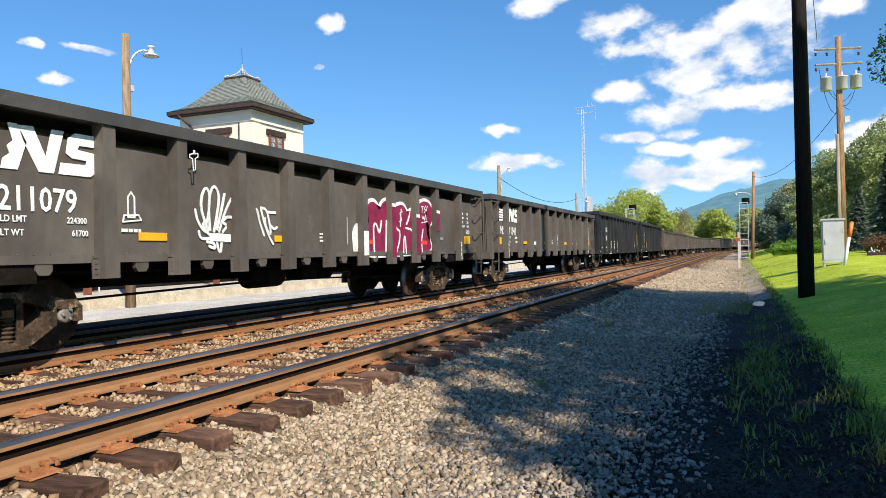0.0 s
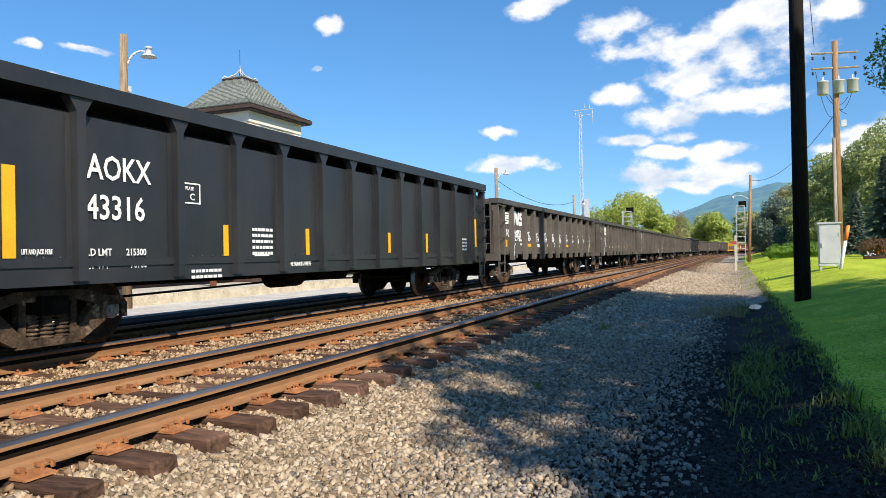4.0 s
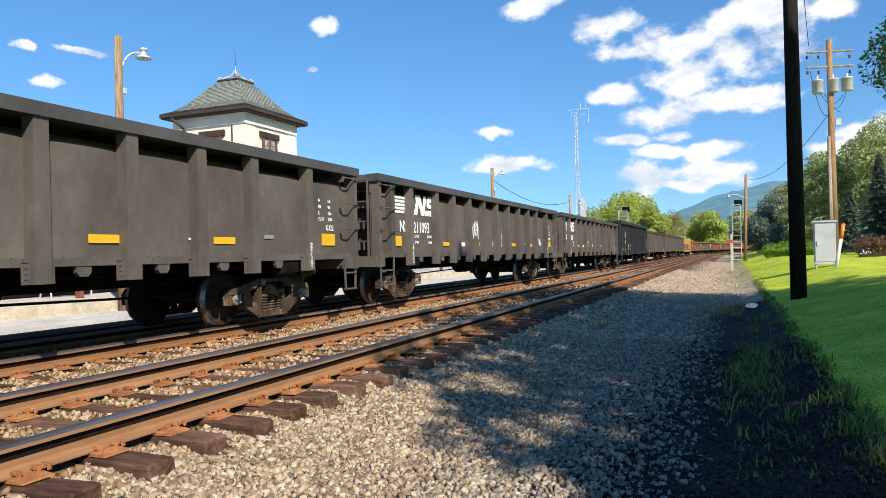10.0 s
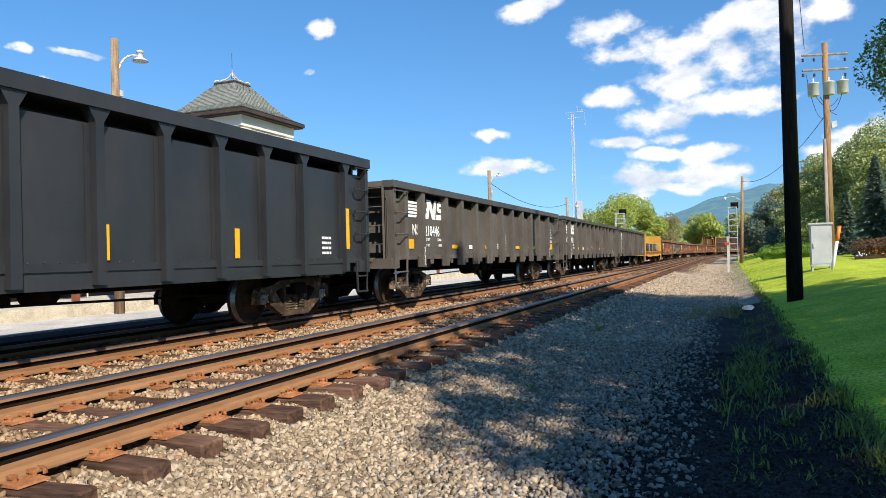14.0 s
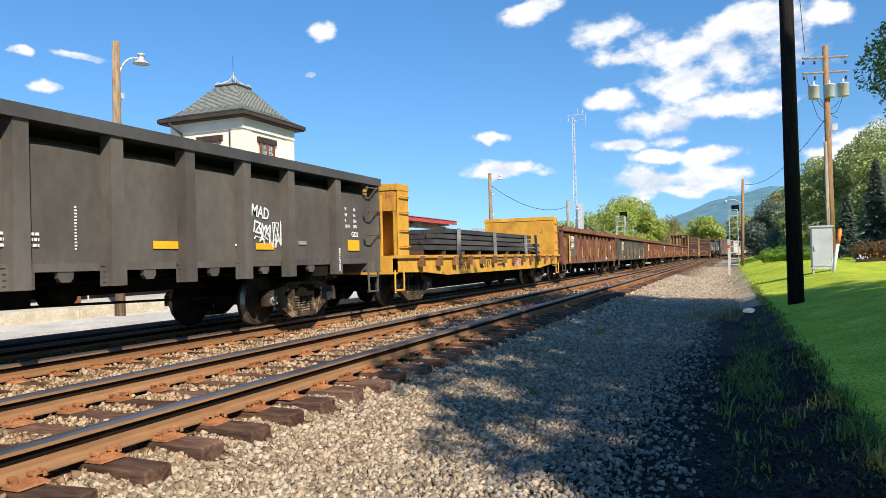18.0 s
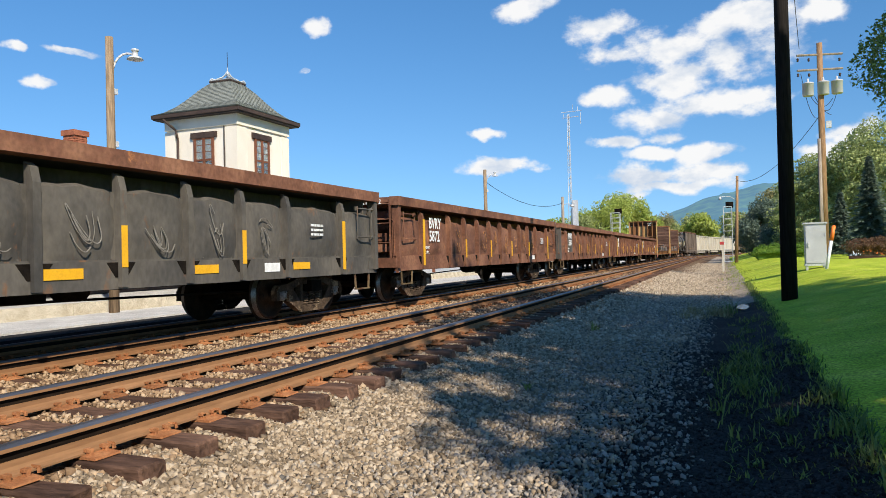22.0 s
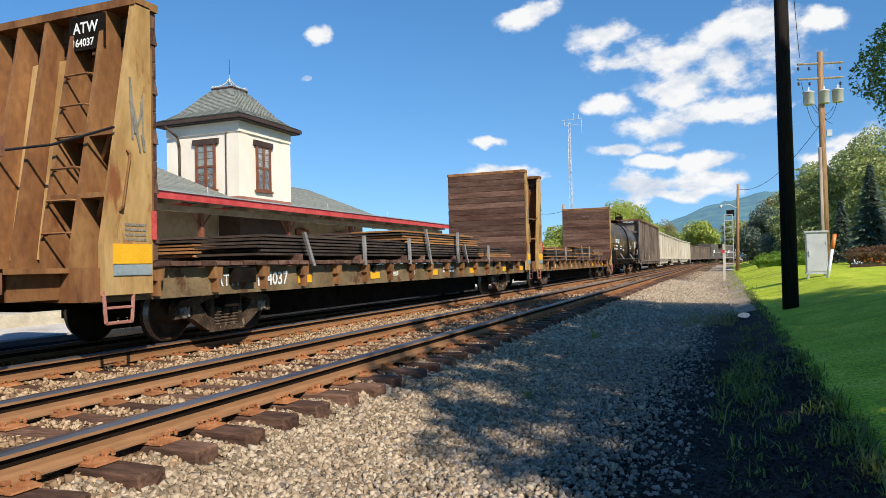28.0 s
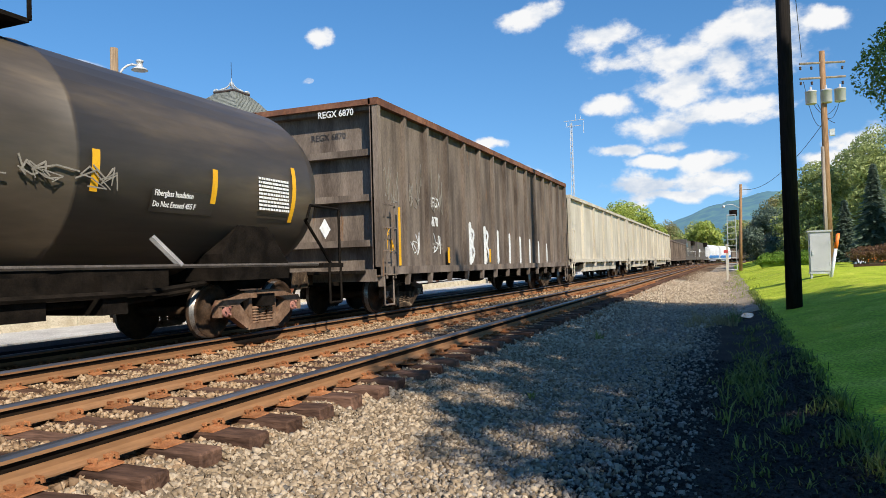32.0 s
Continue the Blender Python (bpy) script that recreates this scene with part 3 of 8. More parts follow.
def make_track(name, yc, ztop, label, near):
    root = thing(name, label, "railway track")
    root["kind"] = "structure"
    stops = steps(((-30, BEND, 29), (BEND, 420, 6)))
    for side in (-0.7525, 0.7525):
        verts, faces, mats = [], [], []
        n = len(PROFILE)
        for s in stops:
            x, y, a = along(s, yc - Y2 + side)
            for u, h in PROFILE:
                verts.append((x - u * math.sin(a), y + u * math.cos(a), ztop - 0.18 + h))
        for i in range(len(stops) - 1):
            for k in range(n):
                faces.append((i * n + k, i * n + (k + 1) % n, (i + 1) * n + (k + 1) % n, (i + 1) * n + k))
                # upper web faces take the painted shadow of the head
                mats.append(1 if k in (7, 8, 9) else 2 if k in (4, 5, 11, 12) else 0)
        me = raw("rail", verts, faces, (M_RAIL, M_RAILHEAD, M_HEADSHADE))
        me.polygons.foreach_set("material_index", mats)
        put("rail", me, root, label="rust-brown steel rail with a worn bright head")
    # sleepers, each its own piece, with its plates and spikes
    ties = []
    for k in range(5):
        bm = BM()
        box(bm, -0.115, 0.115, -1.3, 1.3, -0.18, 0)
        bmesh.ops.subdivide_edges(bm, edges=[e for e in bm.edges if abs(e.verts[0].co.y - e.verts[1].co.y) > 1], cuts=6)
        for v in bm.verts:
            v.co += Vector((random.uniform(-1, 1) * 0.012, random.uniform(-1, 1) * 0.02 if abs(v.co.y) > 1.2 else 0, random.uniform(-1, 0.6) * 0.01))
        ties.append(done(bm, "sleeper", M_TIE, 0.014))
    bm = BM()
    prism(bm, ((-0.19, 0), (0.19, 0), (0.185, 0.012), (0.07, 0.022), (-0.07, 0.022), (-0.185, 0.012)), "x", -0.10, 0.10)
    for dx in (-0.06, 0.06):
        for dy in (-0.10, 0.10):
            box(bm, dx - 0.014, dx + 0.014, dy - 0.016, dy + 0.016, 0.01, 0.055)
            box(bm, dx - 0.02, dx + 0.02, dy - 0.03 if dy > 0 else dy - 0.016, dy + 0.016 if dy > 0 else dy + 0.03, 0.04, 0.06)
    plate = done(bm, "tie_plate", M_PLATE)
    bm = BM()
    bent(bm, ((0, -0.09, 0.0), (0, -0.085, 0.03), (0, 0.085, 0.03), (0, 0.10, 0.055), (0, 0.08, 0.07)), 0.014, 5)
    clip = done(bm, "rail_anchor", M_PLATE)
    verts, faces = [], []
    s, k = -6.0, 0
    TIES[yc] = []
    while s < 330:
        x, y, a = along(s, yc - Y2 + random.uniform(-0.05, 0.05))
        zt = ztop - 0.18 - 0.022
        TIES[yc].append(s)
        turn = math.degrees(a) + random.uniform(-1.2, 1.2)
        if s < 62 if near else s < 40:
            put("sleeper", random.choice(ties), root, (x, y, zt - random.uniform(0, 0.012)), rz=turn + random.choice((0, 180)))
            for side in (-0.7525, 0.7525):
                px, py, _ = along(s, yc - Y2 + side)
                if s < 40:
                    put("tie_plate", plate, root, (px, py, zt), rz=turn)
                if s < 22 and near:
                    put("rail_anchor", clip, root, (px + 0.15, py, zt + 0.01), rz=random.uniform(-8, 8))
        else:
            c, sn = math.cos(a), math.sin(a)
            i = len(verts)
            for dx in (-0.115, 0.115):
                for dy in (-1.3, 1.3):
                    for dz in (-0.15, 0):
                        verts.append((x + dx * c - dy * sn, y + dx * sn + dy * c, zt + dz))
            faces += [tuple(i + j for j in f) for f in ((0, 1, 3, 2), (4, 6, 7, 5), (0, 4, 5, 1), (2, 3, 7, 6), (1, 5, 7, 3))]
        s += random.uniform(0.48, 0.56)
        k += 1
    tagged(put("far_sleepers", raw("far_sleepers", verts, faces, M_TIE), root), kind="stuff")


make_track("track_near", Y1, Z1, "empty railway track with rusty rails on dark wooden sleepers", True)
make_track("track_far", Y2, Z2, "railway track under the freight train, rusty rails on wooden sleepers", False)

# ---- station side ----
def make_station():
    tagged(one("pavement", bx(-40, 110, 12.7, 15.3, 0.0, 0.30), M_CONC, "pale sunlit concrete strip beside the track", "pavement"), kind="structure")
    tagged(one("service_road", bx(-40, 110, 11.75, 12.7, 0.0, 0.262), M_ASPH, "dark asphalt strip beside the track", "road"), kind="structure")
    plat = thing("platform", "raised station platform with a stained cream concrete edge", "platform")
    plat["kind"] = "structure"
    k = -38
    while k < 70:
        put("platform_block", BLOCK, plat, (k + 1.5, 15.42, 0.30))
        k += 3.01
    part("platform_floor", bx(-38, 70, 15.55, 40, 0.25, 0.592), M_CONC, plat)

    st = thing("station", "cream stucco railway station with grey roofs and a square tower", "station building", at=(0, 0, 0.59))
    # main walls and hipped roofs, left and right of the tower; z from the platform up
    # tan wall and dark lower strip, with the canopy's shade in their colour
    W = part("front_wall", bx(-30, 36.5, 19.5, 19.8, 0, 3.6), M_SOFFIT, st, "tan boarded wall in the shade of the canopy")
    part("wainscot", bx(-30, 36.5, 19.44, 19.5, 0, 1.5), M_TRIM, W)
    part("end_wall", bx(36.2, 36.5, 19.8, 27.0, 0, 3.6), M_STUCCO, st)
    part("back_wall", bx(-30, 36.5, 26.7, 27.0, 0, 3.6), M_STUCCO, st)
    for x in (-2, 3, 8, 13.2, 18.4, 29.4, 33.2):
        part("doorway", bx(x, x + 1.3, 19.42, 19.52, 0, 2.3), M_TRIM, W)
        part("transom", bx(x + 0.08, x + 1.22, 19.40, 19.43, 2.35, 2.85), M_WINBROWN, W)
    for x0, x1, hip0, hip1 in ((-30, 24.0, False, True), (27.2, 36.9, False, True)):
        ye0, ye1, yr, ze, zr = 17.75, 28.5, 22.5, 3.46, 5.50
        verts = [(x0, ye0, ze), (x1, ye0, ze), (x1, ye1, ze), (x0, ye1, ze), (x0, yr, zr), (x1 - (1.0 if x1 < 30 else 1.6), yr, zr)]
        verts += [(x, y, z - 0.12) for x, y, z in verts[:4]]
        faces = [(0, 1, 5, 4), (1, 2, 5), (2, 3, 4, 5), (0, 4, 3), (0, 6, 7, 1), (1, 7, 8, 2), (2, 8, 9, 3), (3, 9, 6, 0), (6, 9, 8, 7)]
        roof = put("roof", raw("roof", verts, faces, M_SHINGLE), st, label="grey shingle hipped roof")
        # courses of shingles stand a little proud of the roof
        n = 24
        for k in range(n):
            t0, t1 = k / n, (k + 1) / n
            cut = (1.0 if x1 < 30 else 1.6)
            ya, za, yb, zb = ye0 + (yr - ye0) * t0, ze + (zr - ze) * t0, ye0 + (yr - ye0) * t1, ze + (zr - ze) * t1
            xa, xb = x1 - cut * t0, x1 - cut * t1
            c = raw("shingle_course", [(x0, ya, za + 0.03), (xa, ya, za + 0.03), (xb, yb, zb + 0.008), (x0, yb, zb + 0.008), (x0, ya, za), (xa, ya, za)], [(0, 1, 2, 3), (4, 5, 1, 0)], M_SHINGLE)
            put("shingle_course", c, roof)
        part("gutter", bx(x0, x1, ye0 - 0.10, ye0 + 0.02, ze - 0.13, ze - 0.01), M_TRIM, st)
        part("fascia", bx(x0, x1 - 0.1, ye0 + 0.1, ye0 + 0.14, ze - 0.30, ze - 0.12), M_RED, st)
    # a further roof ridge behind, beyond the tower's left shoulder
    # dark cladding added to the tower's foot in place of the canopy's shade
    part("ground_floor", bx(23.80, 27.49, 18.36, 19.44, 0, 3.30), M_TRIM, st, "dark brown front added for the canopy's shade on the tower's foot")
    bm = BM()
    prism(bm, ((21.5, 4.9), (25.0, 5.55), (28.5, 4.9)), "x", 10, 26)
    part("rear_roof", bm, M_SHINGLE, st)
    # platform canopy
    can = part("canopy_roof", bx(-30, 43.0, 16.45, 19.5, 3.36, 3.44), M_SHINGLE, st, "long red-edged platform canopy")
    part("canopy_fascia", bx(-30, 43.05, 16.38, 16.45, 3.24, 3.48), M_RED, can)
    part("canopy_cap", bx(-30, 43.1, 16.33, 16.47, 3.48, 3.52), M_ZINC, can)
    for k in range(34):
        x = -29 + k * 2.15
        part("soffit_joist", bx(x - 0.05, x + 0.05, 16.5, 19.45, 3.16, 3.36), M_SOFFIT, can)
    part("canopy_beam", bx(-30, 43, 17.1, 17.25, 2.95, 3.16), M_SOFFIT, can)
    for k in range(14):
        x = -28.5 + k * 5.4
        post = part("canopy_post", bx(x - 0.08, x + 0.08, 17.1, 17.26, 0, 2.95), M_WINBROWN, can, soft=0.02)
        for sgn in (-1, 1):
            bm = BM()
            tube(bm, (x, 17.18, 2.4), (x + sgn * 0.5, 17.18, 2.95), 0.028, n=6)
            part("knee_brace", bm, M_WINBROWN, post)
    for x in (12.4, 21.0, 29.5, 36.0):
        bm = BM()
        tube(bm, (x, 17.6, 3.45), (x, 17.62, 4.0), 0.018, n=5)
        part("vent_pipe", bm, M_ZINC, st)
    # chimney
    ch = part("chimney", bx(19.3, 19.86, 22.2, 22.76, 4.9, 5.98), M_BRICK, st, "red brick chimney")
    part("chimney_cap", bx(19.24, 19.92, 22.14, 22.82, 5.82, 6.02), M_BRICK, ch)
    brick = done(bx(-0.09, 0.09, -0.015, 0.015, -0.03, 0.03), "brick", M_BRICK)
    for row in range(10):
        z = 5.08 + row * 0.072
        for k in range(3):
            put("brick", brick, ch, (19.40 + k * 0.185 - (0.05 if row % 2 else 0), 22.195, z))
            put("brick", brick, ch, (19.295, 22.30 + k * 0.185 - (0.05 if row % 2 else 0), z), rz=90)
    make_tower(st)
    return st


def make_tower(st):
    x0, x1, y0, y1, zt = 23.84, 27.45, 18.4, 22.05, 7.10
    tw = part("tower", bx(x0, x1, y0, y1, 0.0, zt), M_STUCCO, st, "square cream stucco tower")
    part("tower_base_band", bx(x0 - 0.06, x1 + 0.06, y0 - 0.06, y1, 3.40, 3.95), M_PINKBASE, tw, soft=0.03)
    # corner pilasters stand proud of the walls
    for a, b in ((x0 - 0.05, x0 + 0.62), (x1 - 0.5, x1 + 0.05)):
        part("pilaster", bx(a, b, y0 - 0.05, y0 + 0.1, 3.95, 6.55), M_STUCCO, tw)
    for a, b in ((y0 - 0.045, y0 + 0.55), (y1 - 0.5, y1 + 0.05)):
        part("pilaster", bx(x0 - 0.052, x0 + 0.1, a, b, 3.95, 6.55), M_STUCCO, tw)
    part("frieze", bx(x0 - 0.07, x1 + 0.07, y0 - 0.07, y1 + 0.05, 6.62, zt), M_STUCCO, tw)

    def window(m):
        """A tall two-light sash window; its own space: x across, -y outwards, z up from the sill."""
        fr = new("window", done(bx(-0.46, 0.46, -0.03, 0.02, 0.0, 1.92), "window", M_TRIM))
        fr.parent, fr.matrix_basis = tw, m
        part("lintel", bx(-0.66, 0.66, -0.10, 0.0, 1.88, 2.12), M_TRIM, fr, soft=0.01)
        part("sill", bx(-0.60, 0.60, -0.12, 0.0, -0.10, 0.0), M_WINBROWN, fr, soft=0.01)
        for x in (-0.46, 0.0, 0.46):
            part("window_post", bx(x - 0.06, x + 0.06, -0.08, -0.03, 0, 1.90), M_WINBROWN, fr)
        for z in (0.02, 0.95, 1.86):
            part("window_rail", bx(-0.46, 0.46, -0.07, -0.03, z - 0.03, z + 0.05), M_WINBROWN, fr)
        for x in (-0.40, 0.06):
            part("pane", bx(x, x + 0.34, -0.045, -0.035, 0.06, 0.92), M_GLASS, fr)
            part("pane", bx(x, x + 0.34, -0.045, -0.035, 1.0, 1.84), M_GLASS, fr)
            part("blind", bx(x, x + 0.34, -0.034, -0.030, 0.75 if x < 0 else 0.9, 1.84), M_STUCCO, fr, "pale window blind")
            for z in (0.36, 0.62, 1.30, 1.58):
                part("glazing_bar", bx(x, x + 0.34, -0.055, -0.033, z - 0.012, z + 0.012), M_WINBROWN, fr)

    window(pose(25.46, y0, 4.30))
    window(pose(x0, 20.05, 4.30, 0, 0, -90))
    # downpipes
    bm = BM()
    bent(bm, ((x0 - 0.5, y1 - 0.25, 7.05), (x0 - 0.12, y1 - 0.6, 6.6), (x0 - 0.10, y1 - 0.68, 6.2), (x0 - 0.10, y1 - 0.68, 4.4)), 0.05, 8)
    part("downpipe", bm, M_TRIM, tw)
    bm = BM()
    bent(bm, ((x0 - 0.06, y0 + 0.6, 6.6), (x0 - 0.06, y0 + 0.6, 3.7)), 0.022, 6)
    part("cable_duct", bm, M_TRIM, tw)
    # roof: eaves, flared courses of shingles, flat top with crest
    cx, cy, h = (x0 + x1) / 2, (y0 + y1) / 2, (x1 - x0) / 2
    ex = h + 0.45
    part("soffit", bx(cx - ex + 0.05, cx + ex - 0.05, cy - ex + 0.05, cy + ex - 0.05, 7.06, 7.13), M_TRIM, tw)
    part("eaves_gutter", bx(cx - ex, cx + ex, cy - ex, cy + ex, 7.11, 7.26), M_TRIM, tw, soft=0.04)
    prof = [(ex, 7.26), (ex * 0.84, 7.42), (ex * 0.68, 7.70), (ex * 0.52, 8.10), (ex * 0.38, 8.50), (0.50, 8.86)]
    n = 26

    def at(t):
        t *= len(prof) - 1
        k = min(int(t), len(prof) - 2)
        f = t - k
        return prof[k][0] * (1 - f) + prof[k + 1][0] * f, prof[k][1] * (1 - f) + prof[k + 1][1] * f
    bm = BM()
    last = None
    for k in range(n):
        (ra, za), (rb, zb) = at(k / n), at((k + 1) / n)
        lo = [bm.verts.new((cx + sx * (ra + 0.012), cy + sy * (ra + 0.012), za + 0.012)) for sx, sy in ((-1, -1), (1, -1), (1, 1), (-1, 1))]
        hi = [bm.verts.new((cx + sx * rb, cy + sy * rb, zb)) for sx, sy in ((-1, -1), (1, -1), (1, 1), (-1, 1))]
        for j in range(4):
            bm.faces.new((lo[j], lo[(j + 1) % 4], hi[(j + 1) % 4], hi[j]))
            if last:
                bm.faces.new((last[j], last[(j + 1) % 4], lo[(j + 1) % 4], lo[j]))
        last = hi
    part("roof", bm, M_SHINGLE, tw, "flared grey-green shingle tower roof")
    part("roof_platform", bx(cx - 0.56, cx + 0.56, cy - 0.56, cy + 0.56, 8.85, 8.91), M_TRIM, tw)
    bm = BM()
    for sx, sy in ((-1, -1), (1, -1), (1, 1), (-1, 1)):
        bent(bm, [(cx + sx * a, cy + sy * a, 8.91 + z) for a, z in ((0.54, 0.04), (0.48, 0.13), (0.38, 0.08), (0.28, 0.16), (0.17, 0.22), (0.08, 0.34), (0.02, 0.5))], 0.035, 6)
    for a, b in (((-1, -1), (1, -1)), ((1, -1), (1, 1)), ((1, 1), (-1, 1)), ((-1, 1), (-1, -1))):
        bent(bm, ((cx + a[0] * 0.54, cy + a[1] * 0.54, 8.94), (cx + b[0] * 0.54, cy + b[1] * 0.54, 8.94)), 0.025, 6)
    lathe(bm, ((0.04, 8.91), (0.04, 9.22), (0.08, 9.28), (0.08, 9.36), (0.03, 9.42), (0.012, 9.6)), (cx, cy, 0), 10)
    part("finial", bm, M_ZINC, tw, "pale zinc roof crest")
    bm = BM()
    tube(bm, (cx, cy, 9.5), (cx, cy, 10.3), 0.012, n=5)
    part("lightning_rod", bm, M_WIRE, tw)


def make_block():
    bm = BM()
    box(bm, -1.5, 1.5, -0.13, 0.13, 0, 0.30)
    return done(bm, "platform_block", M_PLATWALL, 0.02)


BLOCK = make_block()
make_station()


# platform clutter seen under the train
def bench(x, y, rz=0):
    b = thing("bench", "dark slatted station bench on the platform", "bench", at=(x, y, 0.592), rz=rz)
    for k in range(4):
        part("seat_slat", bx(-0.8, 0.8, -0.2 + k * 0.11, -0.11 + k * 0.11, 0.42, 0.45), M_TRIM, b)
    for k in range(3):
        part("back_slat", bx(-0.8, 0.8, 0.24, 0.27, 0.52 + k * 0.12, 0.61 + k * 0.12), M_TRIM, b)
    for dx in (-0.7, 0.7):
        bm = BM()
        bent(bm, ((dx - 0.03, -0.2, 0), (dx, -0.15, 0.42), (dx, 0.25, 0.42), (dx, 0.3, 0.9)), 0.025, 6)
        bent(bm, ((dx, 0.3, 0), (dx, 0.2, 0.42)), 0.025, 6)
        part("bench_leg", bm, M_GALV, b)


bench(10.2, 18.3)
bench(15.5, 18.6)
bn = thing("litter_bin", "blue plastic litter bin on the platform", "bin", at=(11.4, 18.4, 0.592))
bm = BM()
lathe(bm, ((0.24, 0), (0.3, 0.75), (0.32, 0.76), (0.32, 0.82), (0.2, 0.95), (0.02, 0.98)), (0, 0, 0), 16)
part("drum", bm, M_BLUEBIN, bn)


# ---- poles and line-side things ----
def lamp_pole(x, y, z, h, r, rz=0.0, label="weathered wooden pole with a curved street lamp arm"):
    p = thing("street_lamp", label, "street lamp", "wooden lamp poles", (x, y, z), rz)
    bm = BM()
    tube(bm, (0, 0, -0.3), (0, 0, h), r * 1.15, r * 0.85, 12)
    part("pole", bm, M_LAMPPOLE, p)
    bm = BM()
    bent(bm, [(0.08 + 0.62 * (1 - math.cos(a)), 0, h - 1.0 + 0.72 * math.sin(a)) for a in [k * 0.26 for k in range(7)]], 0.03, 7)
    part("lamp_arm", bm, M_GALV, p)
    bm = BM()
    lathe(bm, ((0.22, -0.07), (0.18, -0.02), (0.08, 0.03), (0.08, 0.15), (0.10, 0.16), (0.10, 0.21), (0.02, 0.24)), (0.80, 0, h - 0.34), 16)
    part("lamp_head", bm, M_GALV, p)
    for k in range(2):
        part("bracket", bx(r * 0.5, r + 0.08, -0.06, 0.06, h - 1.5 - k * 1.4, h - 1.35 - k * 1.4), M_GALV, p)
    bm = BM()
    bent(bm, [(r * 1.05, 0.02, h - 1.3 - k * 0.25 + 0.02 * (k % 2)) for k in range(8)], 0.02, 5)
    part("conduit", bm, M_WIRE, p)
    return p


lamp_pole(14.12, 14.93, 0.30, 7.28, 0.115, -6)
lamp_pole(45.7, 14.9, 0.25, 7.15, 0.13, -40)

# ---- the train ----
# each wagon stands in its own space: x along the line (the tail is at +x), -y is the side in view, z = 0 on the rail tops
SPEED = 12.404
CARS = []                        # (thing, middle of the wagon along the train, distance between its trucks)
WHEELS = []                      # (wheelset, place in its truck, middle of its wagon)


def make_truck_meshes(frame_mat, cap_mat):
    out = {}
    bm = BM()
    # top chord, two pedestals, the two columns and the spring seat, with the windows left open
    prism(bm, ((-1.10, 0.50), (-1.02, 0.60), (-0.80, 0.62), (-0.42, 0.72), (0.42, 0.72), (0.80, 0.62), (1.02, 0.60), (1.10, 0.50), (0.70, 0.50), (0.40, 0.60), (-0.40, 0.60), (-0.70, 0.50)), "y", -0.07, 0.07)
    for s2 in (-1, 1):
        prism(bm, ((s2 * 1.10, 0.34), (s2 * 1.10, 0.52), (s2 * 1.02, 0.52), (s2 * 1.02, 0.34)), "y", -0.06, 0.06)
        prism(bm, ((s2 * 0.76, 0.32), (s2 * 0.76, 0.52), (s2 * 0.62, 0.54), (s2 * 0.36, 0.26), (s2 * 0.32, 0.13), (s2 * 0.44, 0.13)), "y", -0.065, 0.065)
        prism(bm, ((s2 * 0.36, 0.18), (s2 * 0.36, 0.62), (s2 * 0.28, 0.62), (s2 * 0.28, 0.18)), "y", -0.055, 0.055)
    prism(bm, ((-0.40, 0.10), (0.40, 0.10), (0.34, 0.20), (-0.34, 0.20)), "y", -0.08, 0.08)
    out["side_frame"] = done(bm, "side_frame", frame_mat, 0.02)
    bm = BM()
    for dx in (-0.19, 0.0, 0.19):
        lathe(bm, [((0.085, 0.06)[k % 4 > 1], 0.195 + k * 0.0115) for k in range(24)], (dx, -0.01, 0), 10)
    box(bm, -0.3, 0.3, -0.05, 0.05, 0.16, 0.2)
    out["spring_pack"] = done(bm, "spring_pack", frame_mat)
    bm = BM()
    box(bm, -0.17, 0.17, -1.2, 1.2, 0.46, 0.66)
    box(bm, -0.3, 0.3, -0.4, 0.4, 0.62, 0.72)
    for dx in (-0.45, 0.45):
        box(bm, dx - 0.05, dx + 0.05, -0.85, 0.85, 0.33, 0.42)
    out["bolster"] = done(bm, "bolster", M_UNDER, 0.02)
    bm = BM()
    tube(bm, (0, -1.0, 0), (0, 1.0, 0), 0.075, n=8)
    for sgn in (-1, 1):
        lathe(bm, ((0.30, sgn * 0.66), (0.455, sgn * 0.672), (0.455, sgn * 0.70), (0.42, sgn * 0.705), (0.415, sgn * 0.80), (0.36, sgn * 0.805), (0.34, sgn * 0.77), (0.16, sgn * 0.765), (0.15, sgn * 0.82), (0.08, sgn * 0.83)), (0, 0, 0), 22, "y")
        for k in range(3):
            a = k * math.tau / 3
            box(bm, 0.045 * math.cos(a) - 0.015, 0.045 * math.cos(a) + 0.015, sgn * 1.0 - 0.03, sgn * 1.0 + 0.03, 0.045 * math.sin(a) - 0.015, 0.045 * math.sin(a) + 0.015)
    for f in bm.faces:
        c = f.calc_center_median()
        if math.hypot(c.x, c.z) > 0.40 and 0.705 < abs(c.y) < 0.80:
            f.material_index = 1
    out["wheelset"] = done(bm, "wheelset", (M_WHEEL, M_TREAD))
    bm = BM()
    lathe(bm, ((0.10, -0.10), (0.10, 0.0), (0.085, 0.02), (0.03, 0.025)), (0, 0, 0), 12, "y")
    for k in range(3):
        a = k * math.tau / 3
        lathe(bm, ((0.018, 0.02), (0.018, 0.055)), (0.06 * math.cos(a), 0, 0.06 * math.sin(a)), 6, "y")
    out["bearing_cap"] = done(bm, "bearing_cap", cap_mat)
    return out


TRUCK = make_truck_meshes(M_TRUCK, M_CAP)
RUSTY_TRUCK = make_truck_meshes(M_RUSTCAST, M_PINKBASE)


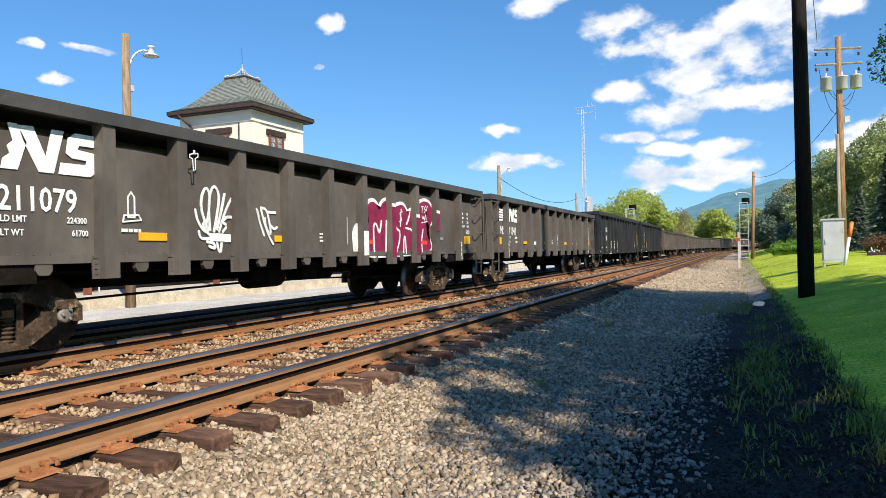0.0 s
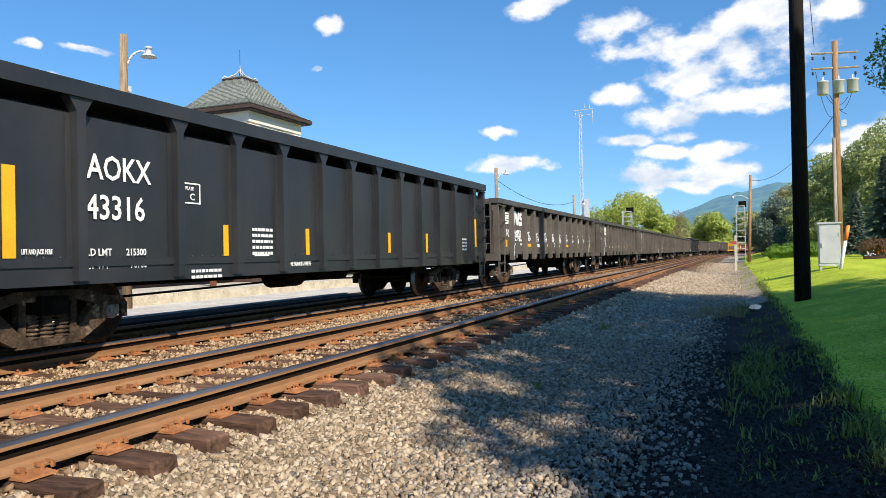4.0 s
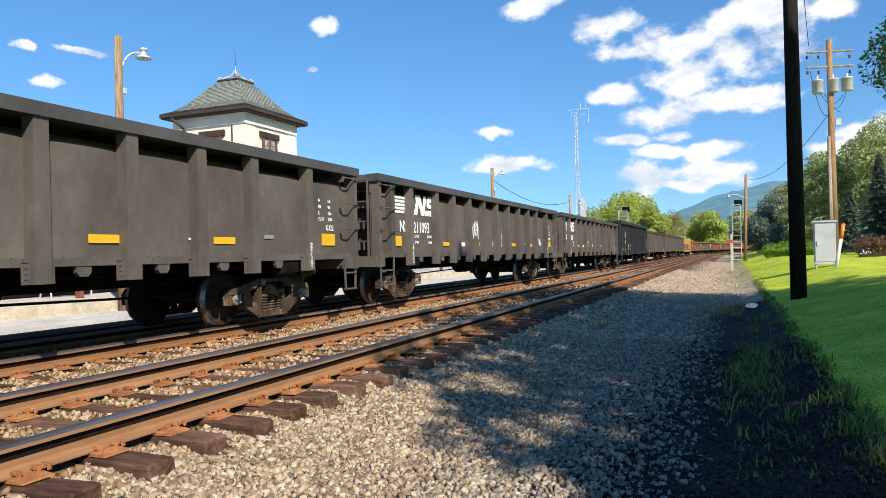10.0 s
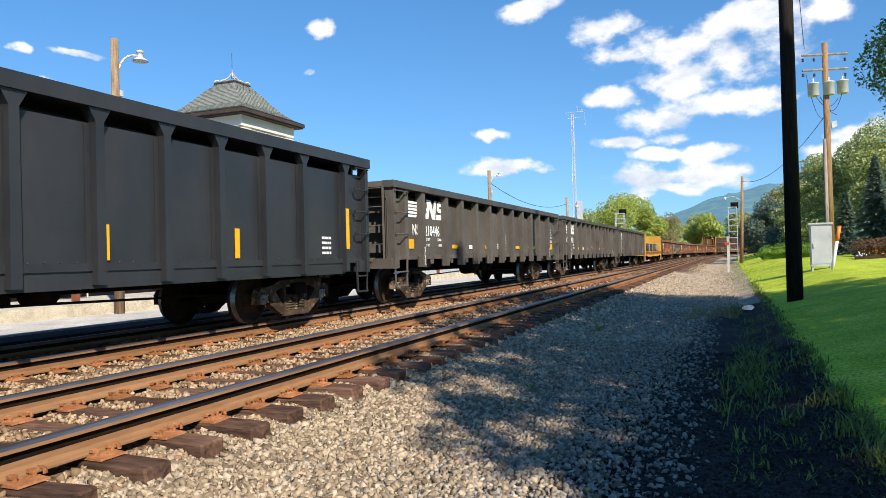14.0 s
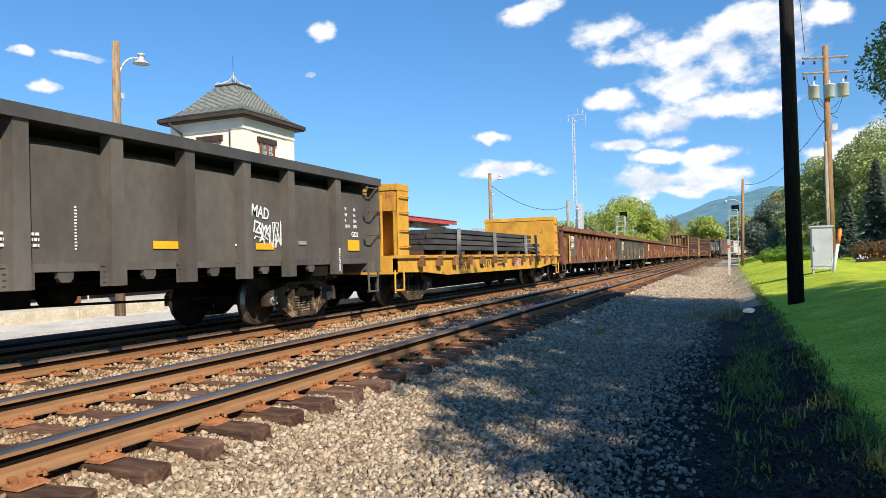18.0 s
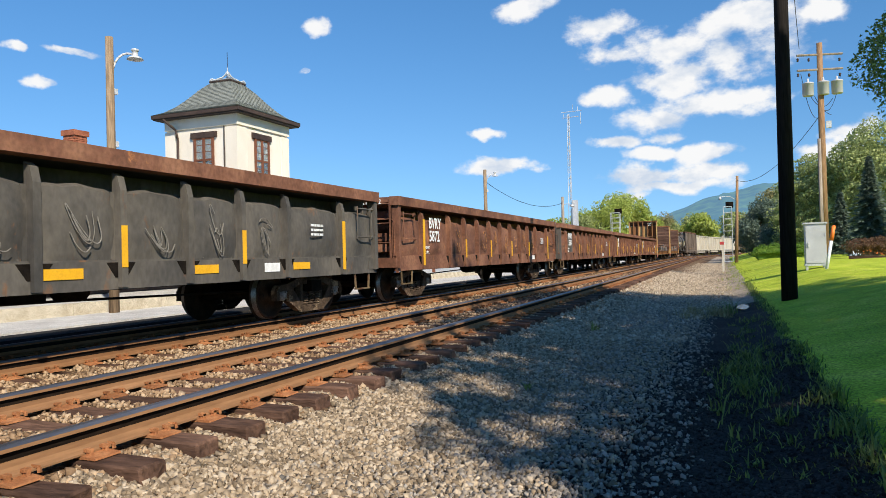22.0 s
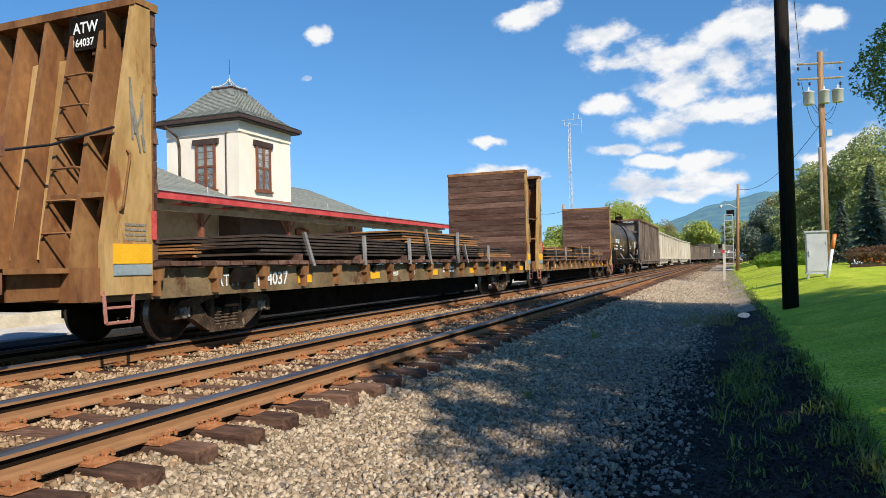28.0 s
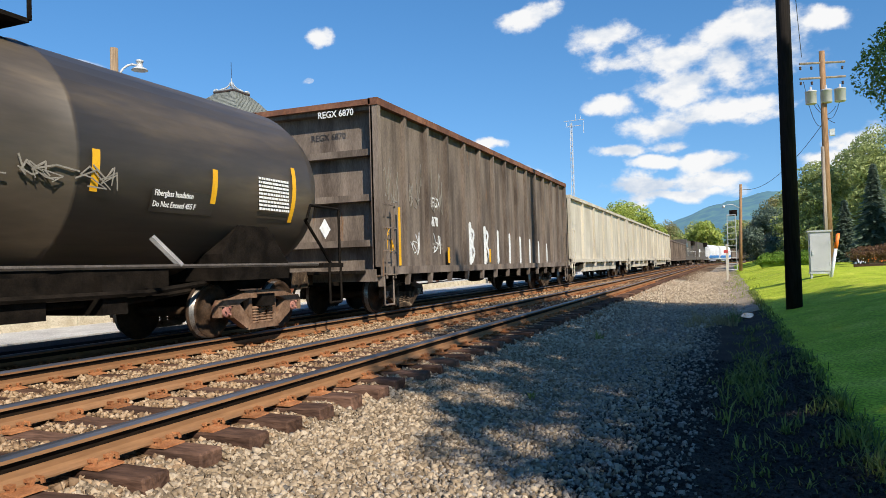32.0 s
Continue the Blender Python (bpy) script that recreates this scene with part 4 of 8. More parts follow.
def add_truck(car, x, kit=None):
    kit = kit or TRUCK
    t = put("truck", kit["bolster"], car, (x, 0, 0), "dusty cast steel freight truck" if kit is TRUCK else "rust-brown cast steel freight truck")
    for sgn in (-1, 1):
        put("side_frame", kit["side_frame"], t, (0, sgn * 1.03, 0))
        put("spring_pack", kit["spring_pack"], t, (0, sgn * 1.03, 0))
        for dx in (-0.89, 0.89):
            put("bearing_cap", kit["bearing_cap"], t, (dx, sgn * 1.07, 0.43), rz=180 if sgn < 0 else 0)
    for dx in (-0.89, 0.89):
        put("wheelset", kit["wheelset"], t, (dx, 0, 0.43))


def add_coupler(car, x, sgn):
    bm = BM()
    box(bm, min(x, x + sgn * 0.55), max(x, x + sgn * 0.55), -0.09, 0.09, 0.70, 0.92)
    box(bm, x + sgn * 0.4 - 0.13, x + sgn * 0.4 + 0.13, -0.14, 0.16, 0.66, 0.98)
    bent(bm, [(x + sgn * (0.1 + 0.1 * k), 0.25, 0.75 - 0.35 * math.sin(k * math.pi / 5)) for k in range(6)], 0.025, 6)
    part("coupler", bm, M_TRUCK, car, soft=0.02)


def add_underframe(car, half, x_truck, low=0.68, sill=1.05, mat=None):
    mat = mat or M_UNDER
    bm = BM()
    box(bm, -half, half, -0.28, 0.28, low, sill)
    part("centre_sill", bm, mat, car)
    for x in (-x_truck, x_truck):
        part("body_bolster", bx(x - 0.25, x + 0.25, -1.45, 1.45, sill - 0.22, sill), mat, car)
    bm = BM()
    prism(bm, ((-1.4, sill), (1.4, sill), (1.4, sill - 0.1), (0.3, sill - 0.3), (-0.3, sill - 0.3), (-1.4, sill - 0.1)), "x", -0.05, 0.05)
    beam = done(bm, "cross_bearer", mat)
    for k in range(5):
        put("cross_bearer", beam, car, (-x_truck + 1.6 + k * (2 * x_truck - 3.2) / 4, 0, 0))
    bm = BM()
    lathe(bm, ((0.05, -0.45), (0.2, -0.4), (0.2, 0.4), (0.05, 0.45)), (-0.9, -0.75, 0.72), 12, "x")
    part("air_reservoir", bm, mat, car)
    bm = BM()
    lathe(bm, ((0.06, -0.2), (0.15, -0.18), (0.15, 0.18), (0.06, 0.2)), (1.2, -0.6, 0.74), 12, "x")
    part("brake_cylinder", bm, mat, car)
    part("brake_valve", bx(0.2, 0.7, -0.8, -0.45, 0.62, 0.95), mat, car, soft=0.03)
    bm = BM()
    bent(bm, ((-x_truck + 1.2, -0.55, 0.55), (-1.2, -0.6, 0.62), (1.0, -0.6, 0.6), (x_truck - 1.2, -0.55, 0.52)), 0.018, 5)
    part("brake_rod", bm, mat, car)
    bm = BM()
    bent(bm, ((-x_truck, -1.15, 0.92), (-2, -1.1, 0.88), (2, -1.1, 0.88), (x_truck, -1.15, 0.92)), 0.022, 5)
    part("train_pipe", bm, mat, car)


def add_ladder(car, x, y, z0, z1, width, rungs, mat, along_x=True, step=True, rails=True):
    """A ladder flat on a side (along_x) or on an end."""
    bm = BM()
    o = -0.06 if y < 0 else 0.06
    for k in (0, 1):
        if along_x:
            box(bm, x + k * width - 0.02, x + k * width + 0.02, y + o - 0.012, y + o + 0.012, z0, z1)
        else:
            box(bm, x - 0.012, x + 0.012, y + k * width - 0.02, y + k * width + 0.02, z0, z1)
    if not rails:
        bm.free()
        bm = BM()
        box(bm, x + width * 0.5 - 0.015, x + width * 0.5 + 0.015, y * 0.97 - 0.008, y * 0.97 + 0.008, z0, z1)
    lad = part("ladder", bm, mat, car)
    for k in range(rungs):
        z = z0 + 0.08 + k * (z1 - z0 - 0.14) / max(rungs - 1, 1)
        bm = BM()
        if along_x:
            bent(bm, ((x - 0.02, y, z + 0.02), (x - 0.01, y + o * 1.6, z), (x + width + 0.01, y + o * 1.6, z), (x + width + 0.02, y, z + 0.02)), 0.013, 5)
        else:
            bent(bm, ((x, y, z), (x, y + width, z)), 0.013, 5)
        part("rung", bm, mat, lad)
    if step:
        bm = BM()
        bent(bm, ((x, y, z0 + 0.05), (x, y, z0 - 0.55), (x + width, y, z0 - 0.55), (x + width, y, z0 + 0.05)), 0.02, 5)
        part("stirrup_step", bm, mat, car)


def side_rungs(car, x0, x1, y, heights, mat):
    """Straight grab irons that stand off the side, bolted down at both ends."""
    o = -0.05 if y < 0 else 0.05
    for z in heights:
        bm = BM()
        bent(bm, ((x0, y - o * 0.6, z), (x0 + 0.01, y + o, z), (x1 - 0.01, y + o, z), (x1, y - o * 0.6, z)), 0.014, 6)
        for x in (x0, x1):
            box(bm, x - 0.025, x + 0.025, *sorted((y - o * 0.7, y + o * 0.2)), z - 0.04, z + 0.04)
        part("grab_iron", bm, mat, car)


def stirrup(car, x0, x1, y, z0, z1, mat, mid=True):
    bm = BM()
    w = 0.022
    for a, b in (((x0, z0), (x0 + 0.04, z1)), ((x1, z0), (x1 - 0.04, z1))):
        prism(bm, ((a[0] - w, a[1]), (a[0] + w, a[1]), (b[0] + w, b[1]), (b[0] - w, b[1])), "y", y - 0.012, y + 0.012)
    for z in ((z1, (z0 + z1) / 2) if mid else (z1,)):
        box(bm, x0 + 0.02, x1 - 0.02, y - 0.03, y + 0.03, z - 0.014, z + 0.014)
    part("stirrup_step", bm, mat, car)


def patch(car, x0, x1, z0, z1, y, mat=None, name="reflector_patch", label=""):
    bm = BM()
    box(bm, x0, x1, y - 0.006, y + 0.004, z0, z1)
    return part(name, bm, mat or M_DECAL_Y, car, label)


def bars(car, x, z, w, rows, size, y, mat=None, gap=2.0, name="small_print"):
    """Print too small to read."""
    bm = BM()
    rnd = random.Random(round(x * 100 + z * 7000))
    for k in range(rows):
        a, zz = x, z - k * size * gap
        while a < x + w:
            b = min(a + rnd.uniform(0.8, 2.6) * size, x + w)
            box(bm, a, b, y - 0.004, y + 0.002, zz, zz + size)
            a = b + 0.5 * size
    return part(name, bm, mat or M_DECAL_W, car)


def side_sheet(bm, sgn, edges, y, z0, z1, recess, arch, bulge=0.010, dent=0.006, seed=4):
    """The steel side: between two posts a panel that bellies a little, its head tucked into an added deep recess that
    makes the dark band of shade under the top chord.
    """
    nx, nz = 10, 8
    for a, b in zip(edges, edges[1:]):
        wide = b - a > 0.4
        rows = []
        for i in range(nx if wide else 2):
            u = i / ((nx if wide else 2) - 1)
            x = a + (b - a) * u
            belly = math.sin(u * math.pi) if wide else 0
            zt = z1 - recess + arch * belly ** 0.5 + dent * 0.6 * noise.noise((x * 4, seed, 1)) * belly
            col = []
            for j in range(nz):
                v = j / (nz - 1)
                d = bulge * belly ** 0.6 * math.sin(v * math.pi * 0.85 + 0.15) + dent * noise.noise((x * 2.1, v * 2.4, seed)) * belly
                col.append((x, sgn * (y + d), z0 + (zt - z0) * v))
            # made-up hollow behind the panel head, deep enough to turn black
            tuck = [col[-1], (x, sgn * (y - 0.05), zt + 0.04), (x, sgn * (y - 0.75), zt + 0.05), (x, sgn * (y - 0.75), z1 + 0.02), (x, sgn * (y - 0.03), z1 + 0.02)]
            rows.append((col, tuck))
        for which in (0, 1):
            grid = [[bm.verts.new(p) for p in r[which]] for r in rows]
            for g, h in zip(grid, grid[1:]):
                for j in range(len(g) - 1):
                    bm.faces.new((g[j], h[j], h[j + 1], g[j + 1])).smooth = which == 0


def gondola(name, label, half=7.92, over=8.3, top=2.73, floor=1.07, low=0.83, posts=(0.0, 1.22, 2.43, 3.63, 4.78, 6.28), post_w=0.2, skin=1.42, face=1.60,
            chord=(2.58, 0.17), mat=None, xt=5.85, end_ribs=4, rung=5, scallop=True, recess=0.0, arch=0.04, flare=0.0, signed=False, chord_mat=None, bulge=0.010, dent=0.006, odd=None, fin=False, grab=(), end_plate=False):
    mat = mat or M_BLACK
    car = thing(name, label, "gondola car", "wagons of the freight train")
    # tub: floor, sides and ends, open above
    bm = BM()
    box(bm, -half + 0.05, half - 0.05, -skin, skin, floor - 0.06, floor)
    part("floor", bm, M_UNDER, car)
    stand = sorted(posts) if signed else sorted({s * p for p in posts for s in (-1, 1)})
    for sgn in (-1, 1):
        if recess and sgn < 0:
            for a, b in zip([-half] + stand, stand + [half]):
                bm = BM()
                side_sheet(bm, sgn, (a, b), skin + 0.02, floor - 0.04, chord[0], recess, arch, bulge, dent, len(CARS) + 4)
                part("side_panel", bm, odd if odd and a == stand[0] else mat, car)
        else:
            bm = BM()
            box(bm, -half, half, sgn * skin - 0.02, sgn * skin + 0.02, floor - 0.04, top - 0.05)
            part("side_sheet", bm, mat, car)
        bm = BM()
        y0, y1 = sorted((sgn * (skin - 0.06), sgn * (face + 0.03)))
        box(bm, -half - 0.03, half + 0.03, y0, y1, chord[0], top)
        part("top_chord", bm, chord_mat or mat, car, soft=0.02)
        bm = BM()
        y0, y1 = sorted((sgn * skin, sgn * (skin + 0.06)))
        box(bm, -half, half, y0, y1, floor - 0.06, floor + 0.03)
        for k in range(int(half * 2 / 0.2)):
            x = -half + 0.1 + k * 0.2
            lathe(bm, ((0.016, 0), (0.012, 0.02)), (x, sgn * (skin + 0.03), floor + 0.03), 5)
        part("side_sill", bm, mat, car)
        pm = BM()
        y0, y1 = sorted((sgn * (skin + 0.01), sgn * face))
        w = post_w / 2
        prism(pm, ((-w, low), (w, low), (w * 0.9, chord[0] - 0.16), (w * 0.9 + flare, chord[0] + 0.02), (-w * 0.9 - flare, chord[0] + 0.02), (-w * 0.9, chord[0] - 0.16)), "y", y0, y1)
        if fin:
            pm.free()
            pm = BM()
            yb, yf = sgn * (skin + 0.01), sgn * face
            prism(pm, ((yb, low), (yf, low), (yf, chord[0] - 0.28), (sgn * (face - 0.04), chord[0] - 0.12), (yb, chord[0] - 0.06)), "x", -w, w)
            prism(pm, ((yb, low + 0.25), (sgn * (skin + 0.04), low + 0.25), (sgn * (skin + 0.04), chord[0] - 0.3), (yb, chord[0] - 0.3)), "x", -w - 0.06, w + 0.06)
        if flare:
            # flanges of the hat-shaped post
            y2, y3 = sorted((sgn * (skin + 0.015), sgn * (skin + 0.045)))
            for s2 in (-1, 1):
                x0, x1 = sorted((s2 * w, s2 * (w + 0.07)))
                box(pm, x0, x1, y2, y3, low + 0.25, chord[0] - 0.2)
        if scallop:
            for dx in (-w - 0.05, w + 0.05):
                for k in range(4):
                    box(pm, dx - 0.02, dx + 0.02, (y0 + y1) / 2 - 0.02, (y0 + y1) / 2 + 0.02, low + 0.05 + k * 0.06, low + 0.085 + k * 0.06)
            for s2 in (-1, 1):
                prism(pm, ((s2 * w, floor), (s2 * w, low), (s2 * (w + 0.09), low), (s2 * (w + 0.09), floor - 0.03)), "y", (y0 + y1) / 2 - 0.01, (y0 + y1) / 2 + 0.01)
        pme = done(pm, "side_post", mat, 0.012)
        for q in stand:
            put("side_post", pme, car, (q, 0, 0))
        if scallop:
            bk = BM()
            prism(bk, ((-0.1, floor - 0.05), (0.1, floor - 0.05), (0.1, floor - 0.13), (0.06, floor - 0.18), (-0.06, floor - 0.18), (-0.1, floor - 0.13)), "y",
                  sgn * (skin + 0.02) - 0.03, sgn * (skin + 0.02) + 0.03)
            bk = done(bk, "sill_bracket", mat)
            for a, b in zip(posts, posts[1:]):
                for q in (-1, 1):
                    put("sill_bracket", bk, car, (q * (a + b) / 2, 0, 0))
    for sgn in (-1, 1):
        bm = BM()
        x0, x1 = sorted((sgn * (half - 0.42), sgn * (half - 0.37)))
        box(bm, x0, x1, -skin, skin, floor, top - 0.03)
        e = part("end_sheet", bm, mat, car)
        for k in range(end_ribs):
            z = floor + 0.2 + k * (top - floor - 0.35) / max(end_ribs - 1, 1)
            bm = BM()
            x0, x1 = sorted((sgn * (half - 0.37), sgn * (half - 0.22)))
            prism(bm, ((x0, z - 0.09), (x1, z - 0.05), (x1, z + 0.05), (x0, z + 0.09)), "y", -skin, skin)
            part("end_rib", bm, mat, e)
        bm = BM()
        x0, x1 = sorted((sgn * (half - 0.4), sgn * (half + 0.02)))
        box(bm, x0, x1, -skin, skin, top - 0.13, top - 0.01)
        part("end_chord", bm, mat, car, soft=0.015)
        bm = BM()
        x0, x1 = sorted((sgn * (half - 0.35), sgn * (half + 0.05)))
        box(bm, x0, x1, -face + 0.05, face - 0.05, floor - 0.24, floor - 0.02)
        part("end_sill", bm, mat, car)
        for s2 in (-1, 1):
            bm = BM()
            y0, y1 = sorted((s2 * (skin - 0.03), s2 * face))
            x0, x1 = sorted((sgn * (half - 0.02), sgn * (half - 0.14)))
            box(bm, x0, x1, y0, y1, floor - 0.25, top - 0.02)
            part("corner_post", bm, mat, car, soft=0.012)
            y = s2 * (face - 0.01)
            xa, xb = (-half + 0.08, -half + 0.72) if sgn < 0 else (half - 0.50, half - 0.07)
            if grab:
                # a grab frame on the end panel
                xa, xb = sorted((sgn * (half - 0.28), sgn * (half - 0.88)))
                side_rungs(car, xa, xb, s2 * (skin + 0.13), grab, mat)
                for x in (xa, xb):
                    bm = BM()
                    tube(bm, (x, s2 * (skin + 0.14), grab[0] - 0.05), (x, s2 * (skin + 0.14), grab[1] + 0.05), 0.013, n=6)
                    part("grab_iron", bm, mat, car)
                stirrup(car, xa, xb, s2 * (skin + 0.05), floor - 0.30, floor - 0.62, M_TAN, False)
            else:
                side_rungs(car, xa, xb, y, [floor + 0.50 + k * (top - floor - 0.72) / (rung - 3) for k in range(rung - 2)], mat)
                if sgn < 0:
                    bm = BM()
                    box(bm, -half + 0.62, -half + 0.80, *sorted((s2 * (skin + 0.01), s2 * (face - 0.02))), floor - 0.05, chord[0] + 0.01)
                    part("ladder_post", bm, mat, car, soft=0.012)
                stirrup(car, xa, xb, s2 * (face - 0.03), floor - 0.02, floor - 0.62, mat)
        if end_plate:
            x0, x1 = sorted((sgn * (half - 0.02), sgn * (half + 0.02)))
            pl = part("end_plate", bx(x0, x1, -0.97, 0.97, floor + 0.32, top - 0.24), M_DUSTY, car, "dusty flat plate on the car's end", 0.008)
            for y in (-0.9, -0.45, 0.45, 0.9):
                part("plate_leg", bx(x0, x1, y - 0.04, y + 0.04, floor - 0.02, floor + 0.32), mat, pl)
            part("plate_rail", bx(x0 - 0.06, x1 + 0.06, -1.1, 1.1, floor - 0.08, floor + 0.0), M_DUSTY, pl)
        add_ladder(car, sgn * (half + 0.03), -skin + 0.05, floor - 0.2, top - 0.1, 0.42, rung, mat, False, False)
        add_coupler(car, sgn * (over - 0.42), sgn)
    bm = BM()
    lathe(bm, ((0.02, -half - 0.14), (0.28, -half - 0.13), (0.28, -half - 0.10), (0.02, -half - 0.09)), (0, 0.75, top - 0.75), 14, "x")
    part("brake_wheel", bm, mat, car)
    add_underframe(car, half, xt, 0.68, floor - 0.04)
    for x in (-xt, xt):
        add_truck(car, x)
    return car


def emblem(car, x, z, y, h=0.36):
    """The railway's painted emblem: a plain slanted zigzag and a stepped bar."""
    def q(pts, name="emblem_stroke"):
        bm = BM()
        prism(bm, [(x + a * h, z + b * h) for a, b in pts], "y", y - 0.005, y + 0.002)
        part(name, bm, M_DECAL_W, car)
    q(((-0.05, 0), (0.34, 0), (0.56, 0.62), (0.34, 1), (0.12, 1), (0.24, 0.62), (0.10, 0.5), (0.16, 0.34), (0.0, 0.22)))
    q(((0.36, 0.98), (0.72, 1), (1.02, 0.36), (1.18, 1), (1.5, 1), (1.22, 0), (0.84, 0), (0.5, 0.62)))
    q(((1.34, 0), (2.2, 0), (2.44, 0.18), (2.46, 0.44), (2.3, 0.58), (1.86, 0.62), (1.9, 0.72), (2.5, 0.72), (2.56, 1), (1.8, 1), (1.6, 0.86), (1.54, 0.5),
       (1.7, 0.40), (2.1, 0.38), (2.08, 0.28), (1.4, 0.27)))


def ns_marks(car, number, lmt="224600", wt="61400", dx=0.0):
    """Lettering and patches on the black gondola's side."""
    y = -1.458
    for k in range(5):
        bm = BM()
        z, x0, w = 1.99 + k * 0.078, dx - 7.0 + 0.020 * k, 0.56 + 0.060 * k
        prism(bm, ((x0, z), (x0 + w, z), (x0 + w + 0.07, z + 0.055), (x0 + 0.02, z + 0.055)), "y", y - 0.004, y + 0.002)
        part("emblem_stripe", bm, M_DECAL_W, car)
    emblem(car, dx - 5.86, 1.98, y, 0.47)
    words("NS", 0.36, M_DECAL_W, car, dx - 6.66, y - 0.002, 1.58, 0.86, name="owner_mark")
    words("NS", 0.20, M_DECAL_W, car, -7.945, 0.42, 2.12, 0.86, rz=-90, name="owner_mark")
    words(number, 0.20, M_DECAL_W, car, -7.945, 0.42, 1.92, 0.86, rz=-90)
    for k in range(4):
        bm = BM()
        for q in range(5):
            box(bm, -7.945, -7.94, 0.42 - 0.17 * q - 0.14 + 0.03 * ((q + k) % 3), 0.42 - 0.17 * q, 1.74 - k * 0.10, 1.80 - k * 0.10)
        part("small_print", bm, M_FAINT, car)
    words(number, 0.36, M_DECAL_W, car, dx - 5.93, y - 0.002, 1.57, 0.86)
    words("LD LMT", 0.095, M_DECAL_W, car, dx - 5.90, y - 0.002, 1.45, 0.9)
    words(lmt, 0.095, M_DECAL_W, car, dx - 5.14, y - 0.002, 1.45, 0.9)
    words("LT WT", 0.095, M_DECAL_W, car, dx - 5.90, y - 0.002, 1.31, 0.9)
    words(wt, 0.095, M_DECAL_W, car, dx - 5.08, y - 0.002, 1.31, 0.9)
    patch(car, dx - 7.0, dx - 6.58, 1.26, 1.48, y)
    for x in (dx - 4.14, dx - 1.4, 1.9, 4.0):
        patch(car, x, x + 0.46, 1.27, 1.37, y)
    patch(car, 6.84, 7.28, 1.26, 1.47, y)
    patch(car, -2.82, -2.55, 1.26, 1.37, y, M_DECAL_W, "notice_label")
    for k, (a, b) in enumerate((("IH", "5-6"), ("IW", "9-6"), ("IL", "52-6"), ("CU FT", "2743"))):
        words(a, 0.085, M_DECAL_W, car, 6.74, y - 0.002, 2.03 - k * 0.11, 0.8)
        words(b, 0.085, M_DECAL_W, car, 7.06, y - 0.002, 2.03 - k * 0.11, 0.8)
    words("G122", 0.14, M_DECAL_W, car, 6.98, y - 0.002, 1.53, 0.85)
    bars(car, -0.2, 1.40, 0.5, 3, 0.03, y)
    bars(car, 0.74, 1.72, 0.030, 14, 0.018, y)
    bars(car, 3.5, 1.32, 0.2, 1, 0.03, y)
    words("JACK-LIFT HERE", 0.075, M_DECAL_W, car, 6.30, -1.604, 0.88, 0.8, ry=-90)
    words("JACK-LIFT HERE", 0.075, M_DECAL_W, car, -6.24, -1.604, 0.88, 0.8, ry=-90)
    patch(car, 5.16, 5.40, 1.36, 1.42, y, M_STAKE, "routing_plate")
    return car


def place(car, mid, xt=5.85):
    CARS.append((car, mid, xt))
    for t in car.children:
        if t.name.startswith("truck"):
            for w in t.children:
                if w.name.startswith("wheelset"):
                    WHEELS.append((w, tuple(w.location), mid))
    return car




STEP = [0]


def lift():
    """Each dab of paint lies a hair above the last."""
    STEP[0] = (STEP[0] + 1) % 60
    return STEP[0] * 0.00016


def stroke(car, pts, r, mat, y, name="spray_stroke"):
    """A painted stroke, flat on the side: pts are (x, z)."""
    bm = BM()
    for (a, b), (c, d) in zip(pts, pts[1:]):
        v = Vector((c - a, d - b))
        if v.length < 1e-4:
            continue
        v.normalize()
        n = Vector((-v.y, v.x)) * r
        e = v * r * 0.7
        prism(bm, ((a + n.x - e.x, b + n.y - e.y), (c + n.x + e.x, d + n.y + e.y), (c - n.x + e.x, d - n.y + e.y), (a - n.x - e.x, b - n.y - e.y)), "y", y - 0.003 - lift(), y + 0.001)
    return part(name, bm, mat, car)


def scrawl(car, x, z, w, h, y, seed, mat=None, n=9, r=0.018):
    """A loose spray scribble that nobody can read."""
    rnd = random.Random(seed)
    for k in range(n):
        a, b = x + w * (k + 0.5) / n, z + h * rnd.uniform(0.1, 0.4)
        pts = [(a, b)]
        for j in range(rnd.randint(3, 6)):
            a, b = a + rnd.uniform(-0.9, 1.1) * w / n * 1.6, z + h * rnd.uniform(0, 1)
            pts.append((min(max(a, x), x + w), b))
        stroke(car, pts, r * rnd.uniform(0.7, 1.3), mat or M_CHALK, y)


GLYPH = {"B": (((0, 0), (0.08, 1), (0.55, 0.85), (0.5, 0.55), (0.05, 0.5), (0.6, 0.38), (0.55, 0.05), (0, 0)),),
         "E": (((0.6, 0.9), (0.05, 0.8), (0, 0.05), (0.6, 0)), ((0.05, 0.45), (0.5, 0.45))),
         "T": (((-0.1, 0.85), (0.9, 0.95)), ((0.4, 0.9), (0.38, 0))),
         ">": (((0, 0.55), (0.55, 0.25), (0.05, -0.05)), ((-0.1, 0.25), (0.5, 0.25)))}


def tag_word(car, txt, x, z, h, y, mat=None, r=0.024):
    for ch in txt:
        for pts in GLYPH[ch]:
            stroke(car, [(x + a * h * 0.8, z + b * h) for a, b in pts], r, mat or M_CHALK, y)
        x += h * 0.72


SIDE = -1.459


def soften(pts):
    """Rounds a line's corners twice."""
    for k in range(2):
        out = [pts[0]]
        for (ax, az), (cx, cz) in zip(pts, pts[1:]):
            out += [(ax * 0.75 + cx * 0.25, az * 0.75 + cz * 0.25), (ax * 0.25 + cx * 0.75, az * 0.25 + cz * 0.75)]
        pts = out + [pts[-1]]
    return pts


